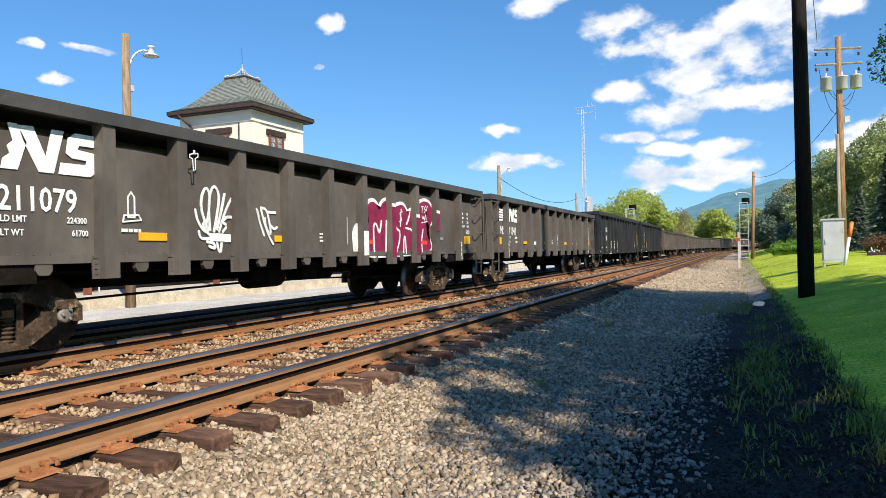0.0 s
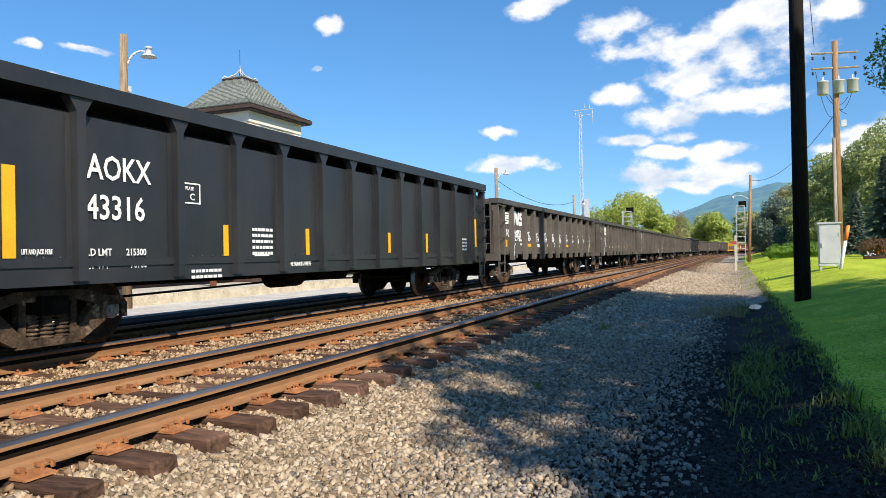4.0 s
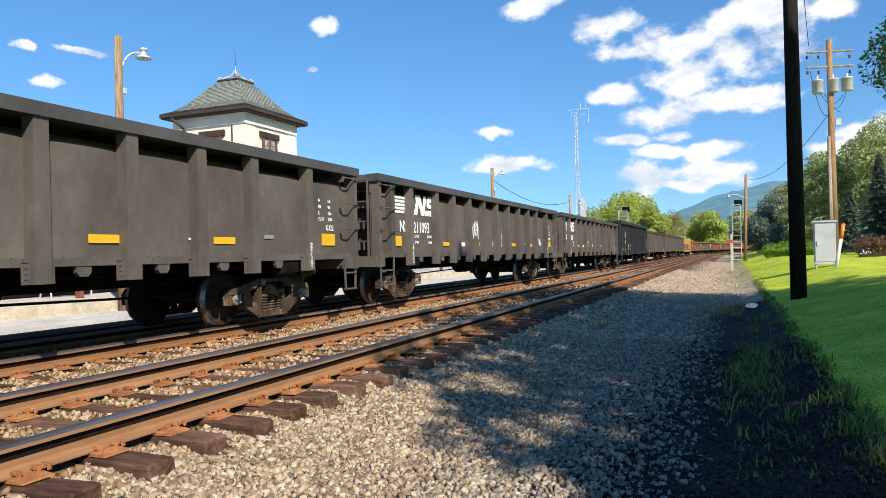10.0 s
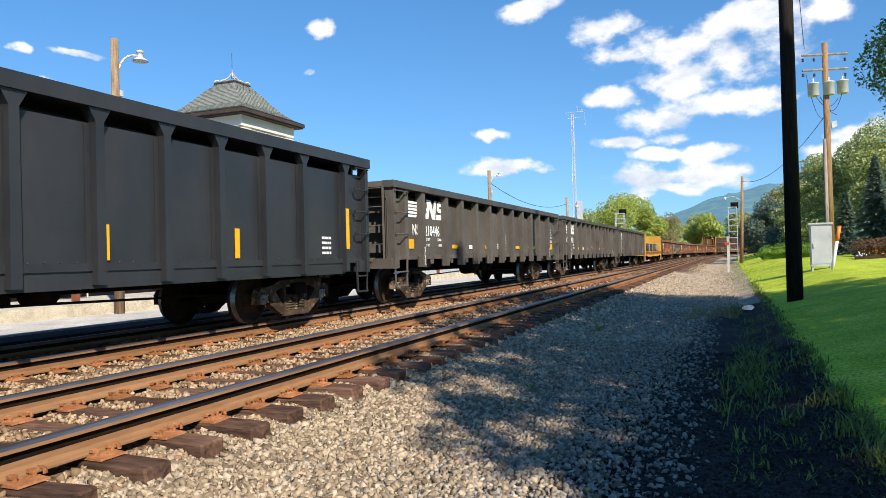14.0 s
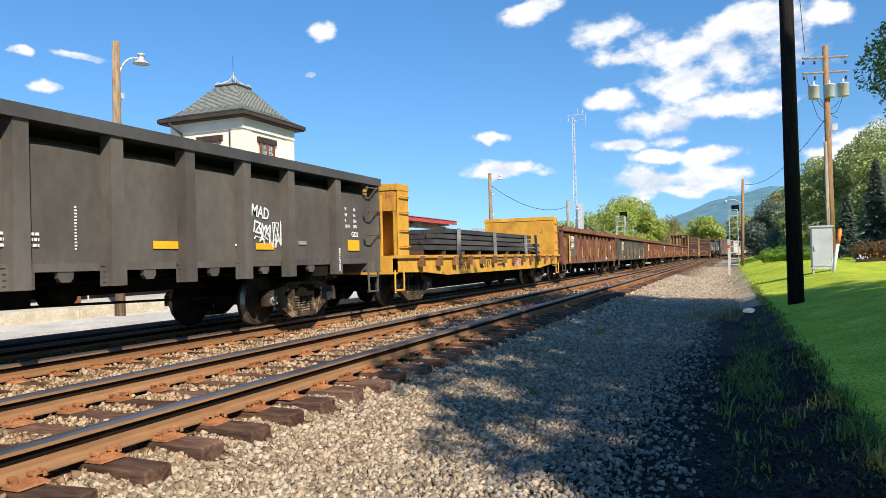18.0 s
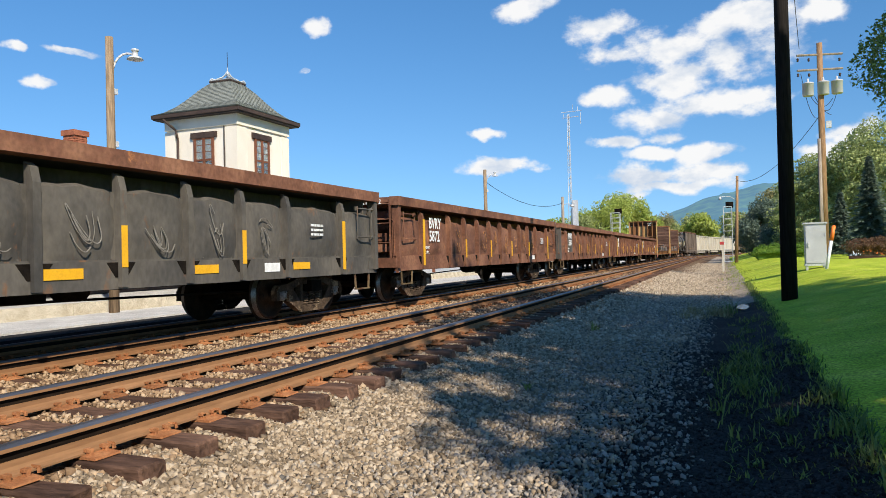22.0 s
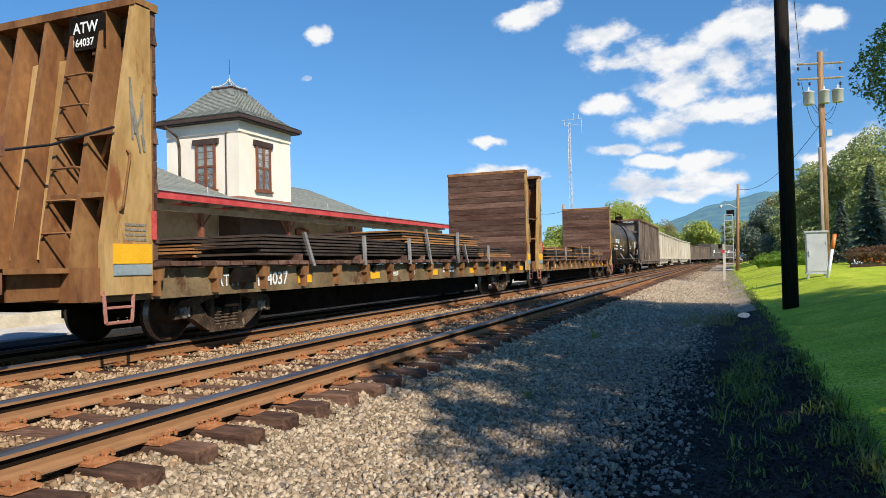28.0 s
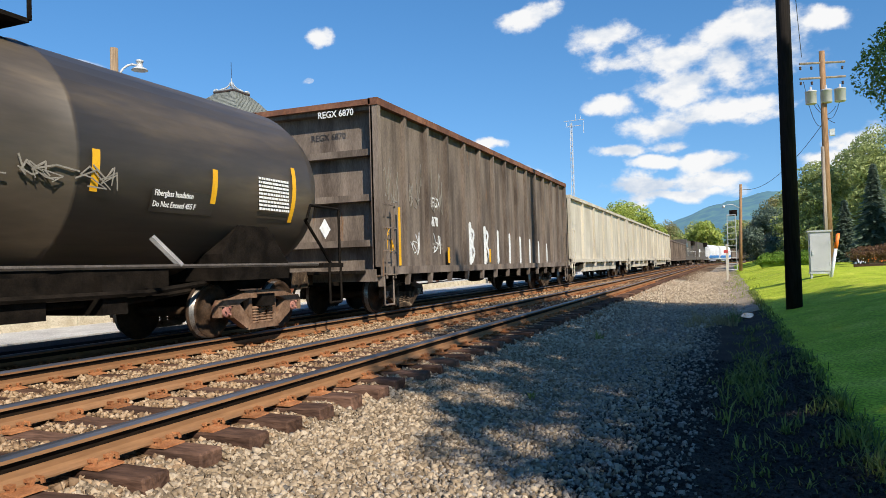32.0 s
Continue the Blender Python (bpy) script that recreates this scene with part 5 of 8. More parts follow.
def fat(car, pts, r, mat, y, name="spray_letter"):
    """A fat rounded stroke of spray paint."""
    bm = BM()
    pts = soften(pts) if len(pts) > 2 else pts
    for (ax, az), (cx, cz) in zip(pts, pts[1:]):
        n = Vector((az - cz, cx - ax))
        n = n.normalized() * r if n.length else Vector((r, 0))
        prism(bm, ((ax + n.x, az + n.y), (cx + n.x, cz + n.y), (cx - n.x, cz - n.y), (ax - n.x, az - n.y)), "y", y - 0.001 - lift(), y + 0.001)
    for x, z in (pts if r > 0.05 else (pts[0], pts[-1])):
        prism(bm, [(x + r * math.cos(k * math.tau / 10), z + r * math.sin(k * math.tau / 10)) for k in range(10)], "y", y - 0.001 - lift(), y + 0.001)
    part(name, bm, mat, car)


OUTLINE = ((1.24, 1.48), (1.31, 1.60), (1.59, 1.64), (1.56, 1.79), (1.47, 1.89), (1.51, 2.01), (1.66, 2.09), (1.85, 2.09), (2.03, 1.92), (2.11, 2.05), (2.26, 2.14), (2.47, 2.14), (2.69, 2.01), (2.92, 2.09), (3.17, 2.10), (3.36, 1.90), (3.51, 1.99), (3.78, 2.03), (3.98, 2.18), (4.26, 2.26), (4.55, 2.22), (4.75, 2.06), (4.77, 1.87), (4.64, 1.76), (4.33, 1.62), (4.40, 1.42), (4.62, 1.25), (4.57, 1.09), (3.70, 1.06), (2.50, 1.04), (1.44, 1.04), (1.34, 1.20))
INNER = (((1.76, 1.10), (1.73, 1.64), (1.87, 1.66), (1.98, 1.44), (2.05, 1.59), (2.09, 1.71)), ((2.26, 1.09), (2.31, 1.72)), ((2.59, 1.74), (2.80, 1.56), (2.95, 1.53), (2.92, 1.32), (2.77, 1.09)), ((3.10, 1.07), (3.13, 1.40), (3.20, 1.42), (3.23, 1.06)), ((3.24, 1.60), (3.55, 1.57), (3.71, 1.41), (3.70, 1.20), (3.58, 1.08)), ((3.27, 1.69), (3.39, 1.81), (3.46, 1.94)), ((4.09, 1.08), (4.05, 1.34), (4.15, 1.58)))
SIGNS = (((3.08, 1.95), (2.92, 1.92), (3.07, 1.76), (2.91, 1.73)), ((3.02, 2.00), (2.96, 1.63)), ((3.66, 1.94), (3.78, 1.99), (3.70, 1.81), (3.67, 1.66)), ((3.74, 1.81), (3.81, 1.68)), ((4.08, 2.11), (4.20, 2.12)), ((4.15, 2.12), (4.12, 1.98)), ((4.33, 2.14), (4.24, 2.07), (4.33, 2.05), (4.26, 1.99)), ((4.42, 2.14), (4.37, 2.03)), ((4.10, 1.90), (4.16, 1.81), (4.22, 1.91), (4.24, 1.81)), ((4.31, 1.93), (4.34, 1.81)), ((4.08, 1.74), (4.40, 1.78)))


def closed(pts):
    """Rounds the corners of a closed outline twice."""
    for k in range(2):
        pts = [q for (ax, az), (cx, cz) in zip(pts, pts[1:] + pts[:1]) for q in ((ax * 0.75 + cx * 0.25, az * 0.75 + cz * 0.25), (ax * 0.25 + cx * 0.75, az * 0.25 + cz * 0.75))]
    return pts


def colour_piece(car):
    """The maroon and white piece of balloon letters on the first wagon."""
    ring = closed(list(OUTLINE))
    fat(car, ring[:-2] + ring[:1], 0.075, M_CHALK, SIDE - 0.002, "spray_halo")
    bm = BM()
    prism(bm, ring, "y", SIDE - 0.018, SIDE - 0.013)
    bmesh.ops.triangulate(bm, faces=bm.faces[:])
    part("spray_fill", bm, M_MAROON, car)
    fat(car, ((1.06, 1.15), (1.02, 1.45), (1.16, 1.56), (1.30, 1.40)), 0.12, M_CHALK, SIDE - 0.004, "spray_halo")
    for pts in INNER:
        fat(car, pts, 0.024, M_CHALK, SIDE - 0.019, "spray_outline")
    for pts in SIGNS:
        fat(car, pts, 0.011, M_CHALK, SIDE - 0.019, "spray_sign")
    for x in (1.45, 4.02):
        patch(car, x, x + 0.36, 1.24, 1.33, SIDE - 0.016, M_REDSPRAY, "spray_bar")
    # the piece runs on over the posts
    for x, z0, z1 in ((1.22, 1.02, 1.42), (2.43, 0.98, 2.02), (3.63, 1.02, 1.84), (4.78, 1.55, 1.98)):
        patch(car, x - 0.09, x + 0.09, z0, z1, -1.603, M_MAROON if x > 2 else M_CHALK, "spray_fill")
        patch(car, x - 0.09, x + 0.09, z1, z1 + 0.07, -1.603, M_CHALK, "spray_halo")


def crown_piece(car):
    for pts in (((-3.03, 1.43), (-3.16, 1.71), (-3.13, 1.92), (-3.03, 2.03), (-2.96, 1.9), (-3.01, 1.59), (-3.09, 1.43)),
                ((-2.98, 1.43), (-3.0, 1.8), (-2.93, 2.02), (-2.84, 2.04), (-2.77, 1.89), (-2.86, 1.54), (-2.9, 1.41)), ((-2.84, 1.44), (-2.74, 1.71), (-2.67, 1.94)), ((-2.79, 1.41), (-2.64, 1.74), (-2.44, 1.98)),
                ((-3.26, 1.69), (-3.22, 1.53), (-3.06, 1.37), (-2.99, 1.46)), ((-3.09, 1.53), (-3.14, 1.46), (-2.98, 1.35)), ((-2.74, 1.54), (-2.64, 1.62), (-2.52, 1.62)), ((-2.7, 1.53), (-2.62, 1.49), (-2.71, 1.41)),
                ((-3.2, 1.4), (-3.17, 1.3), (-2.98, 1.31)), ((-2.85, 1.33), (-2.83, 1.17), (-2.77, 1.09), (-2.74, 1.3)), ((-3.04, 1.26), (-2.91, 1.25), (-2.87, 1.16), (-3.0, 1.2)),
                ((-1.94, 1.76), (-1.87, 1.57), (-1.77, 1.37)), ((-1.84, 1.79), (-1.77, 1.58), (-1.64, 1.34), (-1.55, 1.24)), ((-1.84, 1.79), (-1.7, 1.78), (-1.63, 1.58), (-1.59, 1.35), (-1.73, 1.49), (-1.75, 1.63)),
                ((-1.65, 1.73), (-1.48, 1.73)), ((-1.61, 1.52), (-1.51, 1.46), (-1.44, 1.5))):
        fat(car, pts, 0.021, M_CHALK, SIDE, "spray_stroke")
    patch(car, -2.98, -2.71, 1.27, 1.38, SIDE - 0.006, M_DECAL_W, "notice_label")
    stroke(car, ((-3.43, 2.46), (-3.43, 2.42), (-3.50, 2.4), (-3.50, 2.36), (-3.45, 2.35), (-3.44, 2.2), (-3.40, 2.21), (-3.40, 2.36), (-3.35, 2.38), (-3.35, 2.43), (-3.41, 2.42), (-3.41, 2.46), (-3.43, 2.46)), 0.007, M_CHALK, -1.604)
    x, z = -4.4, 1.55
    stroke(car, ((x, z), (x, z + 0.24), (x + 0.05, z + 0.3), (x + 0.1, z + 0.24), (x + 0.1, z), (x, z)), 0.01, M_CHALK, SIDE)
    stroke(car, ((x - 0.08, z - 0.06), (x + 0.2, z - 0.03), (x + 0.16, z + 0.03), (x - 0.06, z + 0.02), (x - 0.08, z - 0.06)), 0.01, M_CHALK, SIDE)
    bars(car, -4.5, 1.37, 0.3, 1, 0.04, SIDE)


# middle of each wagon along the train at the start
def ns(mid, number, lmt="224600", wt="61400", label="black steel gondola car with white lettering and yellow patches"):
    global NS_BASE
    if NS_BASE is None:
        NS_BASE = gondola("gondola_car", label, recess=0.25, chord_mat=M_CHORD, end_plate=True)
        car = NS_BASE
    else:
        car = copy_thing(NS_BASE, pose(0, 0, 0))
        car["label"] = label
    FRESH.append((car, number, lmt, wt))
    return place(car, mid, 5.85)


NS_BASE, FRESH = None, []
a_car = ns(10.77, "211079", "224300", "61700", "black steel gondola car with maroon and white spray lettering")
b_car = ns(27.4, "211141")
bet_car = ns(77.9, "210850", label="black steel gondola car sprayed with a row of white tags")
f_car = ns(94.95, "211221")
g_car = ns(111.5, "211130")
h_car = ns(128.05, "211231")
i_car = ns(144.75, "211093")
j_car = ns(161.55, "210607", "224300", "61700")
l_car = ns(195.2, "210446")
m_car = ns(211.9, "210912")
n_car = ns(228.3, "211026", "224300", "61700")
for car, number, lmt, wt in FRESH:
    ns_marks(car, number, lmt, wt, -0.1 if car is a_car else 0.0)
colour_piece(a_car)
crown_piece(a_car)
for k, x in enumerate((-6.28, -4.78, -3.63, -2.43, -1.22, 0.0, 1.22, 2.43, 3.63, 4.78)):
    tag_word(bet_car, "BET>", x + (0.36 if abs(x) > 6 else 0.16), 1.47 + 0.015 * math.sin(k * 2.3), 0.31, SIDE, r=0.021)
scrawl(f_car, 3.78, 1.35, 0.75, 0.55, SIDE, 11, n=7, r=0.026)
scrawl(f_car, 5.2, 1.5, 0.45, 0.6, SIDE, 21, n=4, r=0.012)
scrawl(i_car, -2.0, 1.45, 0.55, 0.55, SIDE, 13, n=7, r=0.010)
scrawl(i_car, 5.0, 1.30, 0.8, 0.28, SIDE, 14, n=8, r=0.014)
words("grace", 0.34, M_CHALK, j_car, -1.5, SIDE - 0.002, 1.42, 0.8, name="spray_word")
scrawl(j_car, 2.5, 1.6, 0.6, 0.4, SIDE, 15, n=6, r=0.02)
for k, x in enumerate((-3.1, -1.4)):
    scrawl(n_car, x, 1.4, 0.6, 0.45, SIDE, 16 + k, n=7)
words("MAD", 0.26, M_CHALK, n_car, 3.88, SIDE - 0.004, 1.80, 0.8, ry=8, name="spray_word")
words("IZM", 0.26, M_CHALK, n_car, 3.92, SIDE - 0.004, 1.55, 0.8, ry=12, name="spray_word")
scrawl(n_car, 3.9, 1.30, 0.75, 0.45, SIDE, 19, n=6, r=0.008)


# tall black gondolas
def tall(mid, number):
    global TALL_BASE
    if TALL_BASE is None:
        c = gondola("tall_gondola_car", "clean black tall-sided gondola car with white lettering", half=7.72, top=3.02, floor=1.04, low=0.82,
                    posts=(-5.82, -4.32, -3.15, -2.02, -0.86, 0.18, 1.23, 2.28, 3.33, 4.4, 5.45, 6.85), post_w=0.13, skin=1.46, face=1.60, chord=(2.84, 0.16), mat=M_BLACK_NEW, end_ribs=4, rung=6,
                    scallop=False, recess=0.17, arch=0.0, flare=0.11, signed=True)
        for sgn in (-1, 1):
            y = sgn * 1.48
            part("lower_side_strip", bx(-6.9, 6.9, y - 0.02, y + 0.02, 0.78, 1.04), M_BLACK_NEW, c)
        y = -1.50
        for x, w, z0, z1 in ((-6.68, 0.14, 1.08, 2.02), (-3.4, 0.1, 1.08, 1.52), (-1.32, 0.1, 1.08, 1.52), (1.75, 0.1, 1.1, 1.52), (3.7, 0.1, 1.1, 1.54), (6.795, 0.11, 1.24, 2.0)):
            # the last strip is stuck on the end post
            patch(c, x, x + w, z0, z1, y if x < 6 else -1.602, name="reflector_strip")
        bm = BM()
        for a in ((-4.18, -3.86, 1.78, 1.80), (-4.18, -3.86, 2.04, 2.06), (-4.18, -4.16, 1.80, 2.04), (-3.88, -3.86, 1.80, 2.04)):
            box(bm, a[0], a[1], y - 0.004, y, a[2], a[3])
        part("plate_frame", bm, M_DECAL_W, c)
        words("PLATE", 0.07, M_DECAL_W, c, -4.14, y - 0.002, 1.96, 0.8)
        words("C", 0.13, M_DECAL_W, c, -4.06, y - 0.002, 1.83)
        words("AOKX", 0.40, M_DECAL_W, c, -5.68, y - 0.004, 1.98, 0.82)
        words("LD LMT", 0.115, M_DECAL_W, c, -5.70, y - 0.002, 1.10, 0.9)
        words("215300", 0.115, M_DECAL_W, c, -5.14, y - 0.002, 1.10, 0.9)
        words("LT WT", 0.115, M_DECAL_W, c, -5.70, y - 0.002, 0.95, 0.9)
        words("70700", 0.115, M_DECAL_W, c, -5.08, y - 0.002, 0.95, 0.9)
        words("2 INCH HF COMP SHOES", 0.085, M_DECAL_W, c, -7.4, y - 0.002, 0.90, 0.7)
        words("LIFT AND JACK HERE", 0.075, M_DECAL_W, c, -6.48, y - 0.002, 1.12, 0.5)
        words("RETAINING VALVE", 0.10, M_DECAL_W, c, -1.78, y - 0.004, 0.90, 0.72)
        bars(c, -2.75, 1.45, 0.5, 5, 0.045, y)
        patch(c, -2.7, -2.35, 1.0, 1.1, y, M_DECAL_W, "notice_label")
        bars(c, -4.05, 0.86, 0.6, 2, 0.04, y)
        bars(c, 6.1, 1.42, 0.3, 4, 0.045, y)
        TALL_BASE = c
    else:
        c = copy_thing(TALL_BASE, pose(0, 0, 0))
        for o in list(c.children):
            if o.name.startswith("car_number"):
                bpy.data.objects.remove(o)
    if number == "43310":
        # its middle strip sits a little nearer the number
        for o in c.children:
            if o.name.startswith("reflector_strip") and 1.7 < o.data.vertices[0].co.x < 1.9:
                o.location.x -= 0.43
    words(number, 0.40, M_DECAL_W, c, -5.70, -1.504, 1.52, 0.86, name="car_number")
    return place(c, mid, 5.75)


TALL_BASE = None
tall(44.35, "43302")
tall(61.1, "43316")
tall(178.45, "43310")


# older mill gondolas
def mill(mid, mark, number, mat, lmt="200000", wt="63200", panel=None, dark_end=False, seed=1, label="", load=0):
    c = gondola("mill_gondola_car", label, half=7.85, top=2.40, floor=1.06, low=0.76, posts=(0.0, 1.15, 2.3, 3.43, 4.62, 6.42), post_w=0.10, skin=1.42, face=1.56,
                chord=(2.20, 0.22), mat=mat, end_ribs=5, rung=4, scallop=False, xt=6.0, recess=0.35, arch=0.07, chord_mat=M_RUST, bulge=0.075, dent=0.06, odd=panel, fin=True, grab=(1.46, 2.02))
    for sgn in (-1, 1):
        y0, y1 = sorted((sgn * 1.44, sgn * 1.50))
        part("lower_side_band", bx(-7.85, 7.85, y0, y1, 0.74, 1.07), mat, c)
        # black wedges painted on the band for the shaded recesses below the posts
        tri = BM()
        y0, y1 = sorted((sgn * 1.48, sgn * 1.505))
        prism(tri, ((-0.22, 1.06), (0.22, 1.06), (0.09, 0.88), (-0.09, 0.88)), "y", y0, y1)
        tri = done(tri, "post_gusset", M_UNDER)
        for p in (0.0, 1.15, 2.3, 3.43, 4.62, 6.42):
            for q in {-p, p}:
                put("post_gusset", tri, c, (q, 0, 0))
    rnd = random.Random(seed)
    if dark_end:
        # the end was repainted black, round the corner too
        for o in [q for q in c.children] + [q for e in c.children for q in e.children if e.name.startswith("end_sheet")]:
            if o.name.startswith(("end_sheet", "end_rib", "end_chord", "end_sill", "corner_post", "ladder")) and sum(v.co.x for v in o.data.vertices) < 0:
                o.data.materials[0] = M_BLACK
    for x, w, z0, z1 in ((-6.475, 0.11, 0.84, 1.94), (-3.475, 0.09, 1.0, 1.50), (-1.195, 0.09, 1.0, 1.50), (1.105, 0.09, 1.0, 1.5), (3.385, 0.09, 1.0, 1.5), (6.37, 0.10, 0.84, 1.75)):
        if number == "5404" and x < -5:
            # the whole post is painted yellow here
            x, w, z0, z1 = -6.525, 0.21, 0.80, 2.04
        if not (dark_end and x < -5):
            patch(c, x, x + w, z0, z1, -1.562, name="reflector_strip")
    if mat is M_GREYCAR:
        for x in (-5.0, -2.6, 0.1, 2.4, 4.8):
            patch(c, x, x + 0.5, 0.88, 1.0, -1.506)
    words(mark, 0.37, M_DECAL_W, c, -6.08, -1.548, 1.74, 0.90)
    words(number, 0.37, M_DECAL_W, c, -6.06, -1.548, 1.42, 0.90)
    words("LD LMT " + lmt, 0.09, M_DECAL_W, c, -6.2, -1.50, 1.24, 0.84)
    words("LT WT " + wt, 0.09, M_DECAL_W, c, -6.2, -1.49, 1.12, 0.84)
    words(mark + " " + number, 0.16, M_DECAL_W, c, -7.9, -0.5, 2.24, 0.9, rz=-90)
    bars(c, 5.3, 1.62, 0.40, 3, 0.04, -1.545, M_CHALK)
    patch(c, 4.0, 4.4, 0.86, 1.0, -1.506, M_DECAL_W, "notice_label")
    worn = M_FAINT if mat is not M_RUST else M_SCRATCH
    for k, x in enumerate((-3.99, -2.86, -1.72, -0.57, 0.57, 1.72, 2.86, 3.99)):
        if rnd.random() < 0.8:
            for q in range(3):
                w, h, z, ph = rnd.uniform(0.12, 0.38), rnd.uniform(0.06, 0.26), rnd.uniform(1.2, 1.65), rnd.uniform(0, 6)
                pts = [(x + w * math.sin(1.7 * t + ph) * (0.5 + 0.5 * t / 6), z + h * math.cos(2.3 * t + ph)) for t in [u * 0.5 for u in range(rnd.randint(4, 10))]]
                fat(c, pts, 0.005, worn, -1.535, "spray_stroke")
    if load:
        for k in range(load):
            xx = -7.0 + k * 14.0 / load
            part("scrap_bale", bx(xx, xx + 14.0 / load - 0.2, -1.3, 1.3, 1.05, 1.9 + rnd.uniform(-0.1, 0.3)), M_RUSTPLATE, c, soft=0.08)
    return place(c, mid, 6.0)


brown = "rust-brown steel gondola car with dented sides and yellow strips"
mill(261.4, "BVRY", "5404", M_RUST, panel=M_GREYCAR, seed=2, label=brown, load=3)
mill(278.2, "UMP", "5587", M_GREYCAR, "200000", "60000", seed=3, label="faded grey steel gondola car with a brown top rail")
mill(294.9, "BVRY", "5872", M_RUST, seed=4, label=brown)
mill(311.68, "BVRY", "5584", M_RUST, panel=M_GREYCAR, dark_end=True, seed=5, label="rust-brown steel gondola car with a dark lettered panel")
mill(328.2, "UMP", "5503", M_RUST, seed=6, label=brown)
mill(344.35, "UMP", "5511", M_RUST, seed=7, label=brown)


# yellow bulkhead flat car with a load of steel bars
def yellow_flat(mid):
    c = thing("bulkhead_flat_car", "chipped yellow bulkhead flat car loaded with steel bars", "flat car", "wagons of the freight train")
    part("deck", bx(-7.9, 7.9, -1.45, 1.45, 1.06, 1.15), M_OLDWOOD, c)
    for sgn in (-1, 1):
        bm = BM()
        y = sgn * 1.47
        prism(bm, ((-8.0, 1.16), (8.0, 1.16), (8.0, 0.80), (6.2, 0.76), (4.8, 0.66), (-4.8, 0.66), (-6.2, 0.76), (-8.0, 0.80)), "y", y - 0.03, y + 0.03)
        part("side_sill", bm, M_YELLOW, c)
        bm = BM()
        y0, y1 = sorted((sgn * 1.50, sgn * 1.56))
        box(bm, -8.0, 8.0, y0, y1, 1.10, 1.17)
        part("sill_flange", bm, M_YELLOW, c)
        pk = BM()
        y0, y1 = sorted((sgn * 1.50, sgn * 1.62))
        box(pk, -0.11, 0.11, y0, y1, 0.90, 1.02)
        box(pk, -0.09, 0.09, y0, y1, 1.02, 1.14)
        pk = done(pk, "stake_pocket", M_BULK, 0.01)
        for k in range(13):
            put("stake_pocket", pk, c, (-6.6 + k * 1.1, 0, 0))
    for sgn in (-1, 1):
        xi, xo = sgn * 7.2, sgn * 7.75
        bm = BM()
        x0, x1 = sorted((xi, xi + sgn * 0.06))
        box(bm, x0, x1, -1.5, 1.5, 1.15, 2.70)
        b = part("bulkhead", bm, M_YELLOW, c, "chipped yellow steel bulkhead")
        for y in (-1.46, -0.75, 0.0, 0.75, 1.46):
            bm = BM()
            x0, x1 = sorted((xi + sgn * 0.06, xo))
            box(bm, x0, x1, y - 0.05, y + 0.05, 1.15, 2.62)
            part("bulkhead_rib", bm, M_YELLOW, b, soft=0.02)
        bm = BM()
        x0, x1 = sorted((xi - sgn * 0.02, xo + sgn * 0.03))
        box(bm, x0, x1, -1.54, 1.54, 2.60, 2.74)
        part("top_cap", bm, M_YELLOW, b, soft=0.02)
        part("side_plate", bx(*sorted((xi, xo)), -1.53, -1.50, 1.17, 2.60), M_YELLOW, b, soft=0.008)
        side_rungs(b, *sorted((xi + sgn * 0.04, xo - sgn * 0.04)), -1.53, (1.36, 1.72, 2.12, 2.46), M_YELLOW)
        part("back_plate", bx(*sorted((xo - sgn * 0.02, xo + sgn * 0.01)), -0.5, 1.45, 1.15, 2.6), M_STAINED, b)
        part("head_plate", bx(*sorted((xo - sgn * 0.02, xo + sgn * 0.01)), -1.45, -0.5, 2.15, 2.6), M_STAINED, b)
        part("end_sill", bx(*sorted((sgn * 7.75, sgn * 8.05)), -1.5, 1.5, 0.76, 1.16), M_YELLOW, c, soft=0.02)
        add_ladder(c, sgn * 7.9, -1.2, 1.1, 2.5, 0.42, 4, M_YELLOW, False, False)
        add_coupler(c, sgn * 7.95, sgn)
        bm = BM()
        bent(bm, [(sgn * 7.9 + dx, -1.5, z) for dx, z in ((0, 0.85), (0, 0.4), (-0.45 * sgn, 0.4), (-0.45 * sgn, 0.85))], 0.025, 5)
        part("stirrup_step", bm, M_YELLOW, c)
    rnd = random.Random(31)
    for layer in range(4):
        z = 1.30 + layer * 0.15
        for k in range(7):
            y = -1.25 + k * 0.4 + rnd.uniform(-0.03, 0.03)
            x0, x1 = -6.0 + layer * 0.5 + rnd.uniform(-0.25, 0.25), 4.9 - layer * 0.3 + rnd.uniform(-0.5, 0.5)
            part("steel_bar", bx(x0, x1, y - 0.17, y + 0.17, z, z + 0.115), M_BEAM, c, soft=0.04)
    for k in range(9):
        x = -6.2 + k * 1.4
        part("timber_bearer", bx(x - 0.09, x + 0.09, -1.42, 1.42, 1.15, 1.29), M_OLDWOOD, c, soft=0.01)
    for x, lean in ((-3.9, -0.05), (-0.8, 0.1), (2.8, 0.1), (4.2, 0.2)):
        bm = BM()
        prism(bm, ((x - 0.06 + lean, 1.0), (x + 0.06 + lean, 1.0), (x + 0.06, 1.88), (x - 0.06, 1.88)), "y", -1.53, -1.46)
        part("tie_down_strap", bm, M_STAKE, c)
    words("SVRY", 0.32, M_TRIM, c, -4.0, -1.505, 0.80, 1.0)
    words("53017", 0.32, M_TRIM, c, -2.2, -1.505, 0.80, 1.1)
    bars(c, -0.6, 0.95, 0.5, 2, 0.06, -1.505, M_TRIM)
    scrawl(c, 1.0, 0.8, 1.0, 0.25, -1.505, 33, M_PINK, n=6, r=0.02)
